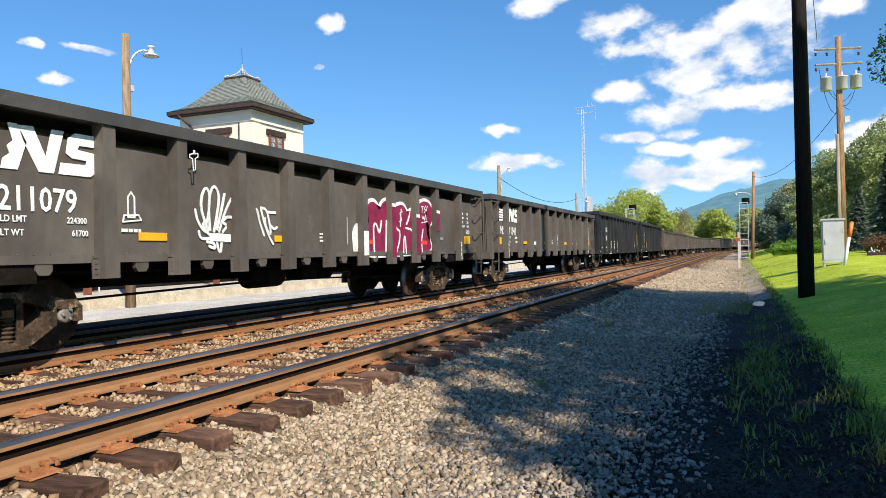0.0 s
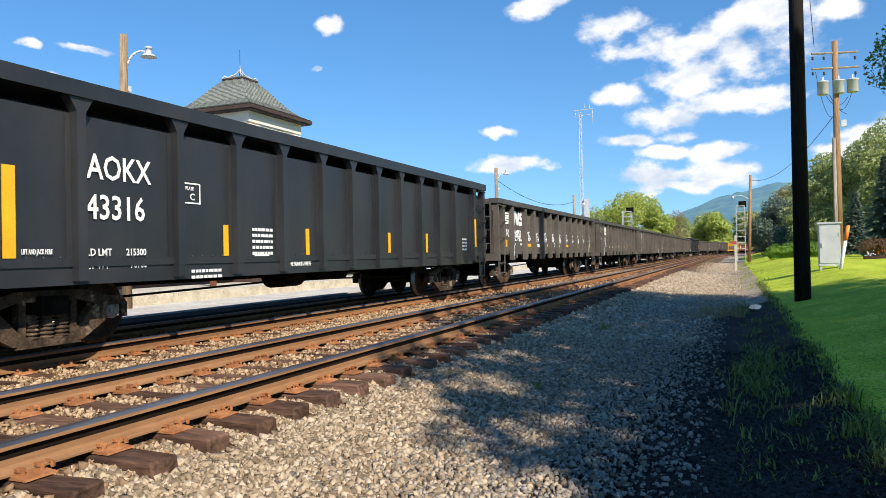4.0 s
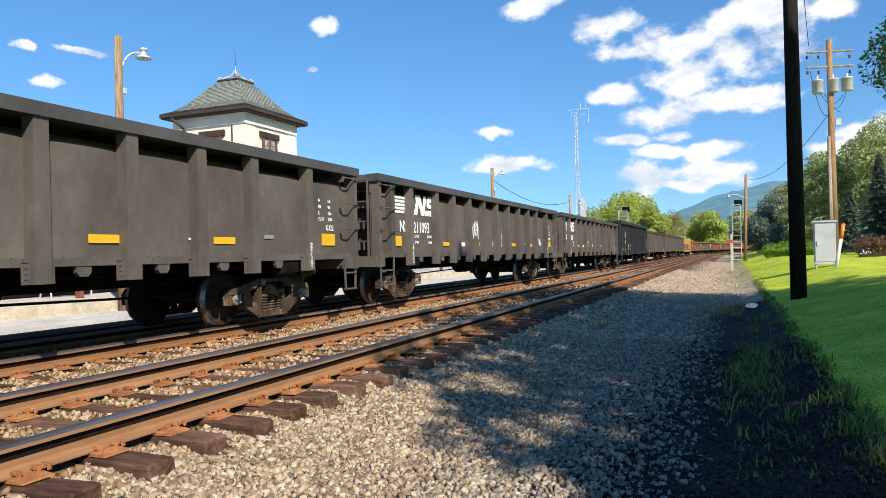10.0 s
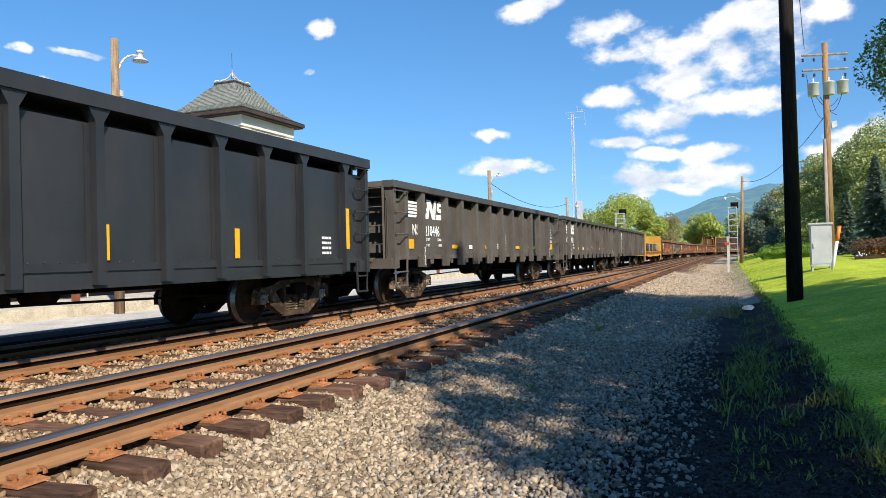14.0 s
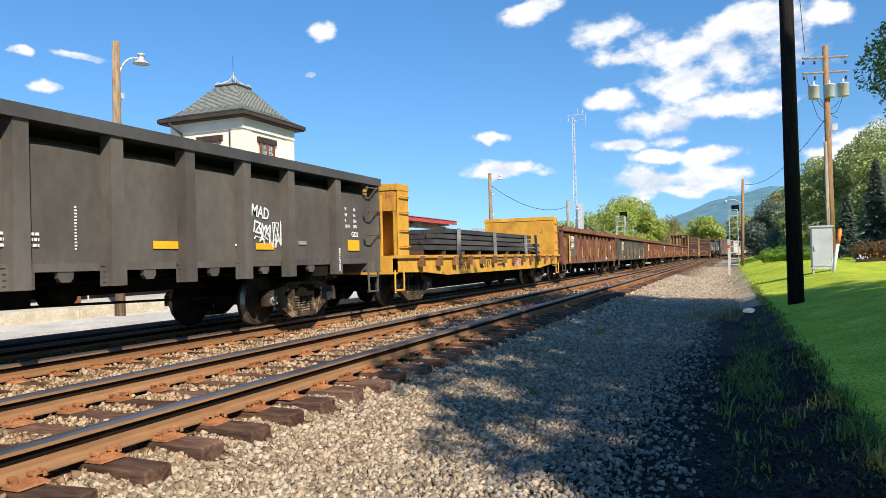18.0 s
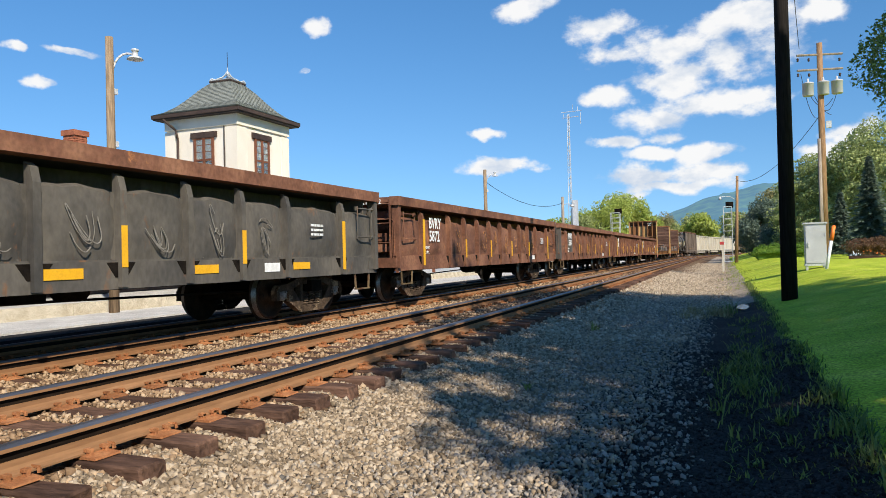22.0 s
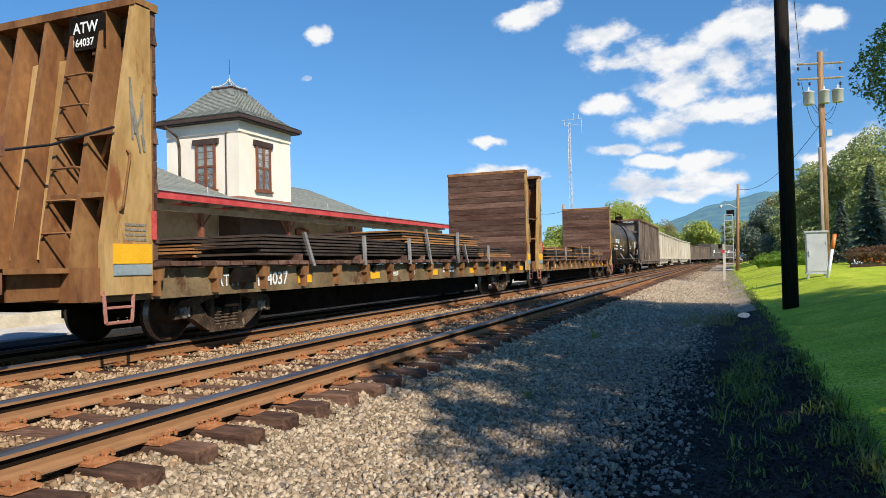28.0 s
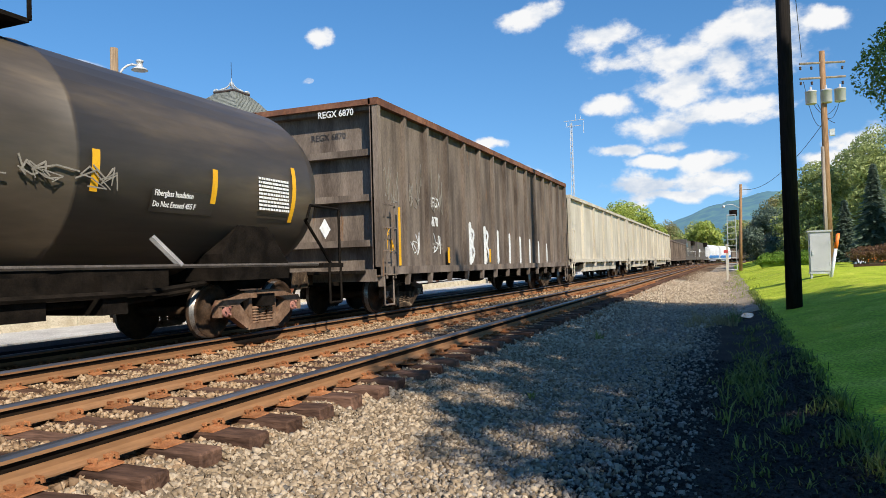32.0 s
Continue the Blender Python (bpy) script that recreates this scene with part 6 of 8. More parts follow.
    add_underframe(c, 7.9, 6.0, 0.62, 1.05)
    part("fishbelly_sill", bx(-4.6, 4.6, -0.5, 0.5, 0.26, 0.62), M_UNDER, c, soft=0.05)
    for x in (-6.0, 6.0):
        add_truck(c, x)
    return place(c, mid, 6.0)


yellow_flat(244.98)


# long bulkhead flat cars with planked ends
def long_flat(mid, number, seed, long_load):
    c = thing("bulkhead_flat_car", "long rust-brown flat car with tall planked bulkheads and stacked steel plate", "flat car", "wagons of the freight train")
    rnd = random.Random(seed)
    for k in range(60):
        x = -9.1 + k * 18.2 / 60
        put("deck_plank", PLANK[k % 3], c, (x + 0.15, 0, 1.12), rz=rnd.uniform(-0.4, 0.4))
    for sgn in (-1, 1):
        y = sgn * 1.30
        bm = BM()
        box(bm, -9.9, 9.9, y - 0.03, y + 0.03, 0.72, 1.06)
        y0, y1 = sorted((sgn * 1.26, sgn * 1.35))
        box(bm, -9.9, 9.9, y0, y1, 0.66, 0.72)
        part("side_sill", bm, M_TAN, c)
        pk = BM()
        y0, y1 = sorted((sgn * 1.33, sgn * 1.45))
        prism(pk, ((-0.10, 1.10), (0.10, 1.10), (0.08, 0.90), (0.03, 0.90), (0.03, 0.70), (-0.03, 0.70), (-0.03, 0.90), (-0.08, 0.90)), "y", y0, y1)
        pk = done(pk, "stake_pocket", M_BULK, 0.01)
        for k in range(16):
            put("stake_pocket", pk, c, (-8.97 + k * 1.148, 0, 0))
    for sgn in (-1, 1):
        xi = sgn * 9.1
        fl = 0.80 if sgn < 0 else 0.42
        b = part("bulkhead", bx(*sorted((xi, xi + sgn * 0.05)), -1.5, 1.5, 1.15, 3.86), M_BULK, c, "rusted tan steel bulkhead")
        for k in range(15):
            z = 1.16 + k * 0.212
            put("bulkhead_plank", PLANK_LONG[(k + seed) % 3], b, (xi - sgn * 0.045, 0, z + 0.105))
        part("top_rail", bx(*sorted((xi - sgn * 0.09, xi + sgn * 0.30)), -1.52, 1.52, 4.34, 4.44), M_BULK, b, soft=0.02)
        # braced steel back: side plates that widen towards the deck
        for y in (-1.47, -1.0, -0.5, 0.0, 0.5, 1.0, 1.47):
            bm = BM()
            prism(bm, ((xi + sgn * 0.05, 0.75), (xi + sgn * fl, 0.75), (xi + sgn * fl, 1.35), (xi + sgn * 0.28, 4.36), (xi + sgn * 0.05, 4.36)), "y", y - (0.05 if abs(y) > 1.4 else 0.035), y + (0.05 if abs(y) > 1.4 else 0.035))
            part("bulkhead_brace", bm, M_OCHRE if abs(y) > 1.4 else M_BULK, b)
        for k, (y0, y1) in enumerate(((-0.46, -0.04), (1.03, 1.42), (0.04, 0.46), (0.54, 0.96))):
            bm = BM()
            prism(bm, ((xi + sgn * (fl - 0.34), 1.2), (xi + sgn * (fl - 0.30), 1.2), (xi + sgn * 0.13, 3.85), (xi + sgn * 0.09, 3.85)), "y", y0, y1)
            part("brace_plate", bm, M_OCHRE if k % 2 == 0 else M_BULK, b)
        # shelves and struts in the ladder bay
        for z in (1.95, 2.72):
            x = xi + sgn * (fl - (z - 1.35) * (fl - 0.28) / 3.0)
            part("brace_shelf", bx(*sorted((xi + sgn * 0.05, x)), -1.42, -0.53, z - 0.03, z + 0.03), M_BULK, b)
            bm = BM()
            tube(bm, (x - sgn * 0.04, -1.38, z), (xi + sgn * 0.10, -0.56, z - 0.62), 0.04, n=5)
            part("brace_strut", bm, M_BULK, b)
        bm = BM()
        x = xi + sgn * fl * 0.72
        bent(bm, ((x, -1.53, 1.75), (x, -1.58, 1.80), (x - sgn * 0.12, -1.58, 2.45), (x - sgn * 0.12, -1.53, 2.50)), 0.016, 6)
        part("hand_hold", bm, M_BULK, b)
        bars(b, *((xi - fl * 0.62, 1.58) if sgn < 0 else (xi + 0.12, 1.58)), 0.34, 4, 0.03, -1.525, M_FAINT)
        scrawl(b, xi - 0.40 if sgn < 0 else xi + 0.1, 2.5, 0.22, 0.9, -1.525, seed + 50, M_FAINT, n=3, r=0.011)
        for k in range(6):
            z = 1.5 + k * 0.4
            x = xi + sgn * (fl - (z - 1.35) * (fl - 0.28) / 3.0)
            bm = BM()
            bent(bm, ((x - sgn * 0.03, -0.97, z), (x + sgn * 0.06, -0.95, z), (x + sgn * 0.06, -0.55, z), (x - sgn * 0.03, -0.53, z)), 0.016, 5)
            part("rung", bm, M_BULK, b)
        bm = BM()
        x = xi + sgn * (fl - 0.18)
        bent(bm, ((x, -1.5, 2.75), (x + sgn * 0.1, -0.6, 2.6), (x + sgn * 0.1, 0.6, 2.6), (x, 1.5, 2.75)), 0.018, 5)
        part("safety_cable", bm, M_WIRE, b)
        part("number_board", bx(*sorted((xi + sgn * 0.30, xi + sgn * 0.33)), -1.05, -0.45, 3.86, 4.30), M_UNDER, b)
        if sgn < 0:
            words("ATW", 0.20, M_DECAL_W, b, xi - 0.335, -0.53, 4.08, 0.9, rz=-90)
            words(number, 0.14, M_DECAL_W, b, xi - 0.335, -0.50, 3.91, 0.9, rz=-90)
        x0, x1 = sorted((xi + sgn * 0.08, xi + sgn * (fl - 0.12 if sgn < 0 else fl)))
        part("warning_panel", bx(x0, x1, -1.536, -1.524, 1.12, 1.36), M_DECAL_Y, b)
        part("warning_stripe", bx(x0, x1, -1.536, -1.524, 0.98, 1.11), M_BLUEGREY, b)
        part("red_reflector", bx(*sorted((xi + sgn * 0.0, xi + sgn * 0.07)), -1.54, -1.525, 1.42, 1.78), M_RED, b)
        part("end_sill", bx(*sorted((sgn * 9.85, sgn * 10.15)), -1.45, 1.45, 0.68, 1.08), M_BULK, c, soft=0.03)
        add_coupler(c, sgn * 10.1, sgn)
        if sgn < 0 and mid < 370:
            part("end_platform", bx(-10.95, -9.9, -1.25, 0.6, 1.02, 1.08), M_BULK, c)
            part("platform_bracket", bx(-10.8, -10.1, -1.1, -0.95, 0.72, 1.02), M_BULK, c, soft=0.02)
            bm = BM()
            bent(bm, ((-10.3, -0.3, 0.72), (-10.5, -0.4, 0.5), (-10.8, -0.45, 0.42), (-11.1, -0.4, 0.5)), 0.03, 6)
            part("air_hose", bm, M_WIRE, c)
        bm = BM()
        bent(bm, [(sgn * (9.9 - dx), -1.5, z) for dx, z in ((0, 0.8), (0.03, 0.42), (0.42, 0.42), (0.45, 0.8))], 0.022, 5)
        bent(bm, [(sgn * (9.9 - dx), -1.5, 0.6) for dx in (0.02, 0.43)], 0.018, 5)
        part("stirrup_step", bm, M_PINKBASE, c)
    # stacks of plate, strapped down
    for x0, x1, ys, n in long_load:
        for j in range(n):
            for y0, y1 in ys:
                dx = rnd.uniform(-0.18, 0.18)
                z = 1.24 + j * 0.062
                part("steel_plate", bx(x0 + dx, x1 + dx + rnd.uniform(-0.4, 0.1), y0, y1, z, z + 0.038), M_RUSTPLATE if rnd.random() < 0.5 else M_STEELPLATE, c)
        for k in range(int((x1 - x0) / 2.2)):
            x = x0 + 1.0 + k * 2.2
            z1 = 1.24 + n * 0.062
            bm = BM()
            lean = 0.30 if k == 0 else 0.04
            prism(bm, ((x + lean - 0.04, 1.05), (x + lean + 0.04, 1.05), (x + 0.04, z1 + 0.03), (x - 0.04, z1 + 0.03)), "y", -1.49, -1.44)
            part("tie_down_strap", bm, M_STAKE, c)
            part("timber_bearer", bx(x - 0.06, x + 0.06, -1.4, 1.4, 1.15, 1.255), M_OLDWOOD, c)
    for x in (-5.6, -2.9, 0.4, 3.3, 6.6, 8.7):
        patch(c, x, x + 0.42, 0.76, 0.90, -1.337)
    words("ATW", 0.25, M_CHALK, c, -7.75, -1.336, 0.78, 1.0)
    words(number, 0.30, M_CHALK, c, -6.80, -1.336, 0.76, 0.98)
    words("183300", 0.13, M_CHALK, c, -1.9, -1.336, 0.80, 0.9)
    words("79700", 0.13, M_CHALK, c, -0.9, -1.336, 0.80, 0.9)
    bars(c, 1.2, 0.92, 0.8, 2, 0.05, -1.336, M_CHALK)
    add_underframe(c, 9.9, 7.2, 0.55, 1.04)
    part("fishbelly_sill", bx(-5.6, 5.6, -0.7, 0.7, 0.20, 0.60), M_UNDER, c, soft=0.05)
    for x in (-7.2, 7.2):
        add_truck(c, x)
    return place(c, mid, 7.2)


def planks(name, sx, sy, sz):
    out = []
    for k in range(3):
        bm = BM()
        box(bm, -sx / 2, sx / 2, -sy / 2, sy / 2, -sz / 2, sz / 2)
        bmesh.ops.subdivide_edges(bm, edges=[e for e in bm.edges if abs(e.verts[0].co.y - e.verts[1].co.y) > 1], cuts=5)
        for v in bm.verts:
            v.co += Vector((random.uniform(-0.006, 0.006), random.uniform(-0.02, 0.02) if abs(v.co.y) > sy * 0.49 else 0, random.uniform(-0.007, 0.004)))
        out.append(done(bm, name, M_OLDWOOD))
    return out


PLANK = planks("deck_plank", 0.285, 2.95, 0.07)
PLANK_LONG = planks("bulkhead_plank", 0.08, 2.98, 0.203)
long_flat(363.4, "164037", 1, ((-6.6, 0.3, ((-1.3, -0.1), (0.1, 1.3)), 6), (-1.2, 4.2, ((-1.35, -0.05), (0.05, 1.3)), 10), (1.5, 7.8, ((-1.3, -0.1), (0.1, 1.3)), 5)))
long_flat(384.0, "164081", 2, ((-7.6, -2.0, ((-1.3, -0.1), (0.1, 1.3)), 7), (-1.5, 4.0, ((-1.3, -0.1), (0.1, 1.3)), 9), (3.6, 7.6, ((-1.3, -0.1), (0.1, 1.3)), 5)))


# tank car
def tank_car(mid):
    c = thing("tank_car", "dusty black tank car with white lettering and yellow strips", "tank car", "wagons of the freight train")
    zc, r = 2.44, 1.48
    bm = BM()
    prof = [(0.05, -7.0), (0.62, -6.94), (1.08, -6.74), (1.36, -6.44), (r, -6.05), (r, -1.5), (r + 0.012, -1.49), (r + 0.012, -1.43), (r, -1.42), (r, 1.42), (r + 0.012, 1.43), (r + 0.012, 1.49), (r, 1.5), (r, 6.2), (1.36, 6.6), (1.08, 6.9), (0.62, 7.1), (0.05, 7.15)]
    lathe(bm, prof, (0, 0, zc), 40, "x")
    part("tank_shell", bm, M_TANK, c)

    def ring(x0, x1, a0, a1, mat, lift=0.012, name="reflector_strip"):
        """A patch that lies on the shell; angles from the side in view, upwards."""
        verts, faces = [], []
        n = 8
        for k in range(n + 1):
            a = radians(a0 + (a1 - a0) * k / n)
            for x in (x0, x1):
                verts.append((x, -(r + lift) * math.cos(a), zc + (r + lift) * math.sin(a)))
        for k in range(n):
            faces.append((2 * k, 2 * k + 1, 2 * k + 3, 2 * k + 2))
        put(name, raw(name, verts, faces, mat), c)

    for x in (-5.85, -3.05, -1.40, 1.65, 3.7, 5.68):
        ring(x, x + 0.11, -17 if abs(x) < 4 else -24, 2 if abs(x) < 4 else 12, M_DECAL_Y)
    ring(-5.70, -3.15, -29, 4, M_LETTERING, 0.010, "lettering_panel")
    ring(-2.95, -1.75, -27, -15, M_LETTERING, 0.010, "notice_panel")
    ring(2.6, 3.8, -24, -12, M_LETTERING, 0.010, "notice_panel")
    y = -(r + 0.02)

    def shell_words(txt, size, x, up, sx, mat=M_DECAL_W):
        """Lettering that lies on the curved shell, up metres above its middle."""
        a = math.asin((up + size * 0.35) / (r + 0.014))
        words(txt, size, mat, c, x, -(r + 0.016) * math.cos(a) - size * 0.35 * math.sin(a), zc + up, sx, rx=90 - math.degrees(a))

    shell_words("GATX", 0.40, -5.66, -0.24, 0.86)
    shell_words("12261", 0.41, -4.62, -0.24, 0.88)
    shell_words("LD LMT 192800 LB 87450 KG", 0.14, -5.66, -0.46, 0.86)
    shell_words("LT WT 70200 LB 31850 KG SHRN 2-79", 0.14, -5.66, -0.66, 0.86)
    shell_words("CONSULT OWNER", 0.11, -2.84, -0.46, 0.80)
    shell_words("BEFORE REPAIRING TANK", 0.11, -2.92, -0.60, 0.72)
    shell_words("Fiberglass Insulation", 0.11, 2.64, -0.40, 0.80)
    shell_words("Do Not Exceed 455 F", 0.11, 2.64, -0.54, 0.80)
    bars(c, -1.2, zc - 0.62, 0.7, 3, 0.03, y + 0.13)
    bars(c, 4.75, zc + 0.02, 0.8, 9, 0.035, y - 0.002, gap=1.7)
    scrawl(c, 0.50, zc - 0.42, 1.5, 0.30, y + 0.01, 44, M_FAINT, n=9, r=0.008)
    # manway platform
    for x0, x1, y0, y1 in ((-1.3, 1.3, -0.95, -0.45), (-1.3, 1.3, 0.45, 0.95), (-1.3, -0.7, -0.45, 0.45), (0.7, 1.3, -0.45, 0.45)):
        part("platform_grating", bx(x0, x1, y0, y1, 3.92, 3.97), M_UNDER, c)
    bm = BM()
    lathe(bm, ((0.36, 3.8), (0.36, 4.12), (0.42, 4.13), (0.42, 4.19), (0.25, 4.24), (0.02, 4.25)), (-0.1, 0, 0), 18)
    part("manway", bm, M_UNDER, c)
    bm = BM()
    lathe(bm, ((0.12, 3.8), (0.12, 4.2), (0.16, 4.2), (0.16, 4.3), (0.02, 4.34)), (0.55, -0.1, 0), 12)
    part("valve_housing", bm, M_UNDER, c)
    for pts in (((-1.3, -0.95, 3.95), (-1.3, -0.95, 4.52), (-1.3, 0.95, 4.52), (-1.3, 0.95, 3.95)), ((1.3, -0.95, 3.95), (1.3, -0.95, 4.52), (1.3, 0.95, 4.52), (1.3, 0.95, 3.95)),
                ((-1.3, 0.95, 4.52), (1.3, 0.95, 4.52)), ((-1.3, 0.95, 4.4), (1.3, 0.95, 4.4)), ((-1.3, -0.95, 4.52), (0.5, -0.95, 4.52), (0.5, -0.95, 3.95)), ((0, 0.95, 3.95), (0, 0.95, 4.52))):
        bm = BM()
        bent(bm, pts, 0.028, 6)
        part("safety_rail", bm, M_UNDER, c)
    # side ladder that follows the shell
    for dx in (-0.22, 0.22):
        bm = BM()
        pts = [(0.05 + dx, -(r + 0.12) * math.cos(radians(a)), zc + (r + 0.12) * math.sin(radians(a))) for a in (62, 45, 30, 15, 0)] + [(0.05 + dx, -r - 0.12, 1.5), (0.05 + dx, -r - 0.06, 0.45)]
        bent(bm, pts, 0.03, 6)
        part("ladder_rail", bm, M_UNDER, c)
    for k in range(11):
        a = 62 - k * 12.4
        if a > 0:
            p = (-(r + 0.12) * math.cos(radians(a)), zc + (r + 0.12) * math.sin(radians(a)))
        else:
            p = (-r - 0.11, 2.35 - (k - 5) * 0.32)
        bm = BM()
        tube(bm, (-0.17, p[0], p[1]), (0.27, p[0], p[1]), 0.018, n=5)
        part("rung", bm, M_UNDER, c)
    bm = BM()
    bent(bm, ((-6.2, -1.62, 1.12), (6.2, -1.62, 1.12)), 0.03, 6)
    part("grab_rail", bm, M_TANKRAIL, c)
    bm = BM()
    bent(bm, ((-6.2, 1.62, 1.12), (6.2, 1.62, 1.12)), 0.03, 6)
    part("grab_rail", bm, M_TANKRAIL, c)
    for x in (-2.6, 2.9):
        bm = BM()
        bent(bm, ((x, -1.62, 1.12), (x - 0.28, -1.40, 1.50)), 0.05, 6)
        part("rail_bracket", bm, M_STAKE, c)
    for sgn in (-1, 1):
        bm = BM()
        prism(bm, ((sgn * 4.1, 1.3), (sgn * 4.55, 1.85), (sgn * 5.1, 1.85), (sgn * 5.8, 1.15), (sgn * 5.8, 0.9), (sgn * 4.1, 0.9)), "y", -1.3, 1.3)
        part("tank_saddle", bm, M_UNDER, c, soft=0.02)
        part("stub_sill", bx(*sorted((sgn * 4.0, sgn * 7.3)), -0.3, 0.3, 0.72, 1.12), M_UNDER, c)
        part("end_platform", bx(*sorted((sgn * 6.6, sgn * 7.3)), -1.5, 1.5, 1.06, 1.14), M_UNDER, c)
        for s2 in (-1, 1):
            bm = BM()
            bent(bm, ((sgn * 7.25, s2 * 1.45, 1.1), (sgn * 7.25, s2 * 1.45, 2.15), (sgn * 6.2, s2 * 1.5, 2.15), (sgn * 6.0, s2 * 1.55, 1.9)), 0.025, 6)
            part("hand_rail", bm, M_UNDER, c)
            bm = BM()
            bent(bm, ((sgn * 7.2, s2 * 1.5, 1.1), (sgn * 7.2, s2 * 1.5, 0.42), (sgn * 6.8, s2 * 1.5, 0.42), (sgn * 6.8, s2 * 1.5, 1.1)), 0.025, 5)
            part("stirrup_step", bm, M_UNDER, c)
            bm = BM()
            bent(bm, ((sgn * 7.2, s2 * 1.3, 1.12), (sgn * 6.1, s2 * 1.45, 1.9)), 0.03, 5)
            part("end_brace", bm, M_UNDER, c)
        add_coupler(c, sgn * 7.3, sgn)
    for x, w in ((-2.6, 0.5), (-1.2, 0.35), (0.9, 0.6), (2.3, 0.4)):
        part("valve_gear", bx(x, x + w, -0.9, 0.5, 0.52, 1.02), M_UNDER, c, soft=0.05)
    for dy, z in ((-0.95, 0.78), (-0.6, 0.66)):
        bm = BM()
        bent(bm, ((-4.2, dy, z + 0.1), (-3.0, dy, z), (3.0, dy, z), (4.2, dy, z + 0.1)), 0.045, 6)
        part("under_pipe", bm, M_UNDER, c)
    part("belly_jacket", bx(-3.6, 3.6, -0.75, 0.75, 0.72, 1.10), M_UNDER, c, soft=0.08)
    bm = BM()
    prism(bm, ((6.45, 1.75), (6.63, 1.93), (6.81, 1.75), (6.63, 1.57)), "y", -1.53, -1.515)
    part("diamond_placard", bm, M_DECAL_W, c, "white diamond placard")
    for x in (-5.35, 5.35):
        add_truck(c, x, RUSTY_TRUCK)
    return place(c, mid, 5.35)


tank_car(401.3)


# tall ribbed hopper-sided gondola and the covered hoppers
def ribbed(name, label, mid, half, top, mat, ribs, sill=1.0, roof=None, mark="", number="", xt=None, dark_top=None, category="hopper car", detail=True):
    c = thing(name, label, category, "wagons of the freight train")
    xt = xt or half - 2.2
    part("floor", bx(-half + 0.4, half - 0.4, -1.45, 1.45, sill - 0.1, sill), M_UNDER, c)
    for sgn in (-1, 1):
        y = sgn * 1.46
        part("side_sheet", bx(-half, half, y - 0.02, y + 0.02, sill, top - 0.1), mat, c)
        y0, y1 = sorted((sgn * 1.40, sgn * 1.62))
        part("top_chord", bx(-half - 0.02, half + 0.02, y0, y1, top - 0.15, top), dark_top or mat, c, soft=0.02)
        y0, y1 = sorted((sgn * 1.44, sgn * 1.60))
        part("side_sill", bx(-half, half, y0, y1, sill - 0.12, sill + 0.05), mat, c)
        rb = BM()
        y0, y1 = sorted((sgn * 1.475, sgn * 1.59))
        prism(rb, ((-0.07, sill), (0.07, sill), (0.06, top - 0.15), (-0.06, top - 0.15)), "y", y0, y1)
        rb = done(rb, "side_rib", mat, 0.012)
        for k in range(ribs):
            put("side_rib", rb, c, (-half + 0.12 + k * (2 * half - 0.24) / (ribs - 1), 0, 0))
        if detail:
            lg = BM()
            y0, y1 = sorted((sgn * 1.50, sgn * 1.60))
            prism(lg, ((-0.05, sill - 0.1), (0.09, sill - 0.1), (0.02, sill - 0.36), (-0.05, sill - 0.36)), "y", y0, y1)
            lg = done(lg, "sill_leg", mat)
            for k in range(ribs):
                put("sill_leg", lg, c, (-half + 0.12 + k * (2 * half - 0.24) / (ribs - 1), 0, 0))
    for sgn in (-1, 1):
        x0, x1 = sorted((sgn * (half - 0.36), sgn * (half - 0.30)))
        e = part("end_sheet", bx(x0, x1, -1.45, 1.45, sill, top - 0.05), mat, c)
        for k in range(4):
            z = sill + 0.55 + k * (top - sill - 0.7) / 3
            part("end_rib", bx(*sorted((sgn * (half - 0.30), sgn * (half - 0.08))), -1.45, 1.45, z - 0.07, z + 0.07), mat, e)
        for s2 in (-1, 1):
            y0, y1 = sorted((s2 * 1.42, s2 * 1.61))
            part("corner_post", bx(*sorted((sgn * (half - 0.14), sgn * half)), y0, y1, sill - 0.15, top - 0.02), mat, c, soft=0.012)
            lx = half - 0.62 if sgn > 0 else -half + 0.16
            if detail:
                add_ladder(c, lx, s2 * 1.60, sill - 0.2, sill + 1.4, 0.42, 4, mat)
        part("end_chord", bx(*sorted((sgn * (half - 0.4), sgn * (half + 0.02))), -1.45, 1.45, top - 0.13, top - 0.01), dark_top or mat, c)
        part("end_sill", bx(*sorted((sgn * (half - 0.1), sgn * (half + 0.1))), -1.5, 1.5, sill - 0.25, sill), mat, c)
        part("end_platform", bx(*sorted((sgn * (half + 0.08), sgn * (half + 0.5))), -1.3, 1.3, sill - 0.08, sill - 0.02), M_UNDER, c)
        add_coupler(c, sgn * (half + 0.2), sgn)
    if roof:
        bm = BM()
        prism(bm, ((-1.5, top - 0.02), (1.5, top - 0.02), (0.9, top + 0.14), (-0.9, top + 0.14)), "x", -half, half)
        part("roof", bm, roof, c)
    else:
        # a load of coal-dark scrap inside, below the rim
        part("load", bx(-half + 0.5, half - 0.5, -1.4, 1.4, sill, top - 0.7), M_UNDER, c)
    if mark:
        words(mark, 0.34, M_CHALK, c, -half + 2.92, -1.485, 2.50, 0.80)
        words(number, 0.34, M_CHALK, c, -half + 2.92, -1.485, 2.02, 0.80)
        bars(c, -half + 2.92, 1.55, 0.8, 2, 0.05, -1.485, M_FAINT)
        words(mark + " " + number, 0.2, M_CHALK, c, -half - 0.03, -0.2, top - 0.32, 0.9, rz=-90)
    add_underframe(c, half, xt, 0.66, sill - 0.1)
    for x in (-xt, xt):
        add_truck(c, x)
    return place(c, mid, xt)


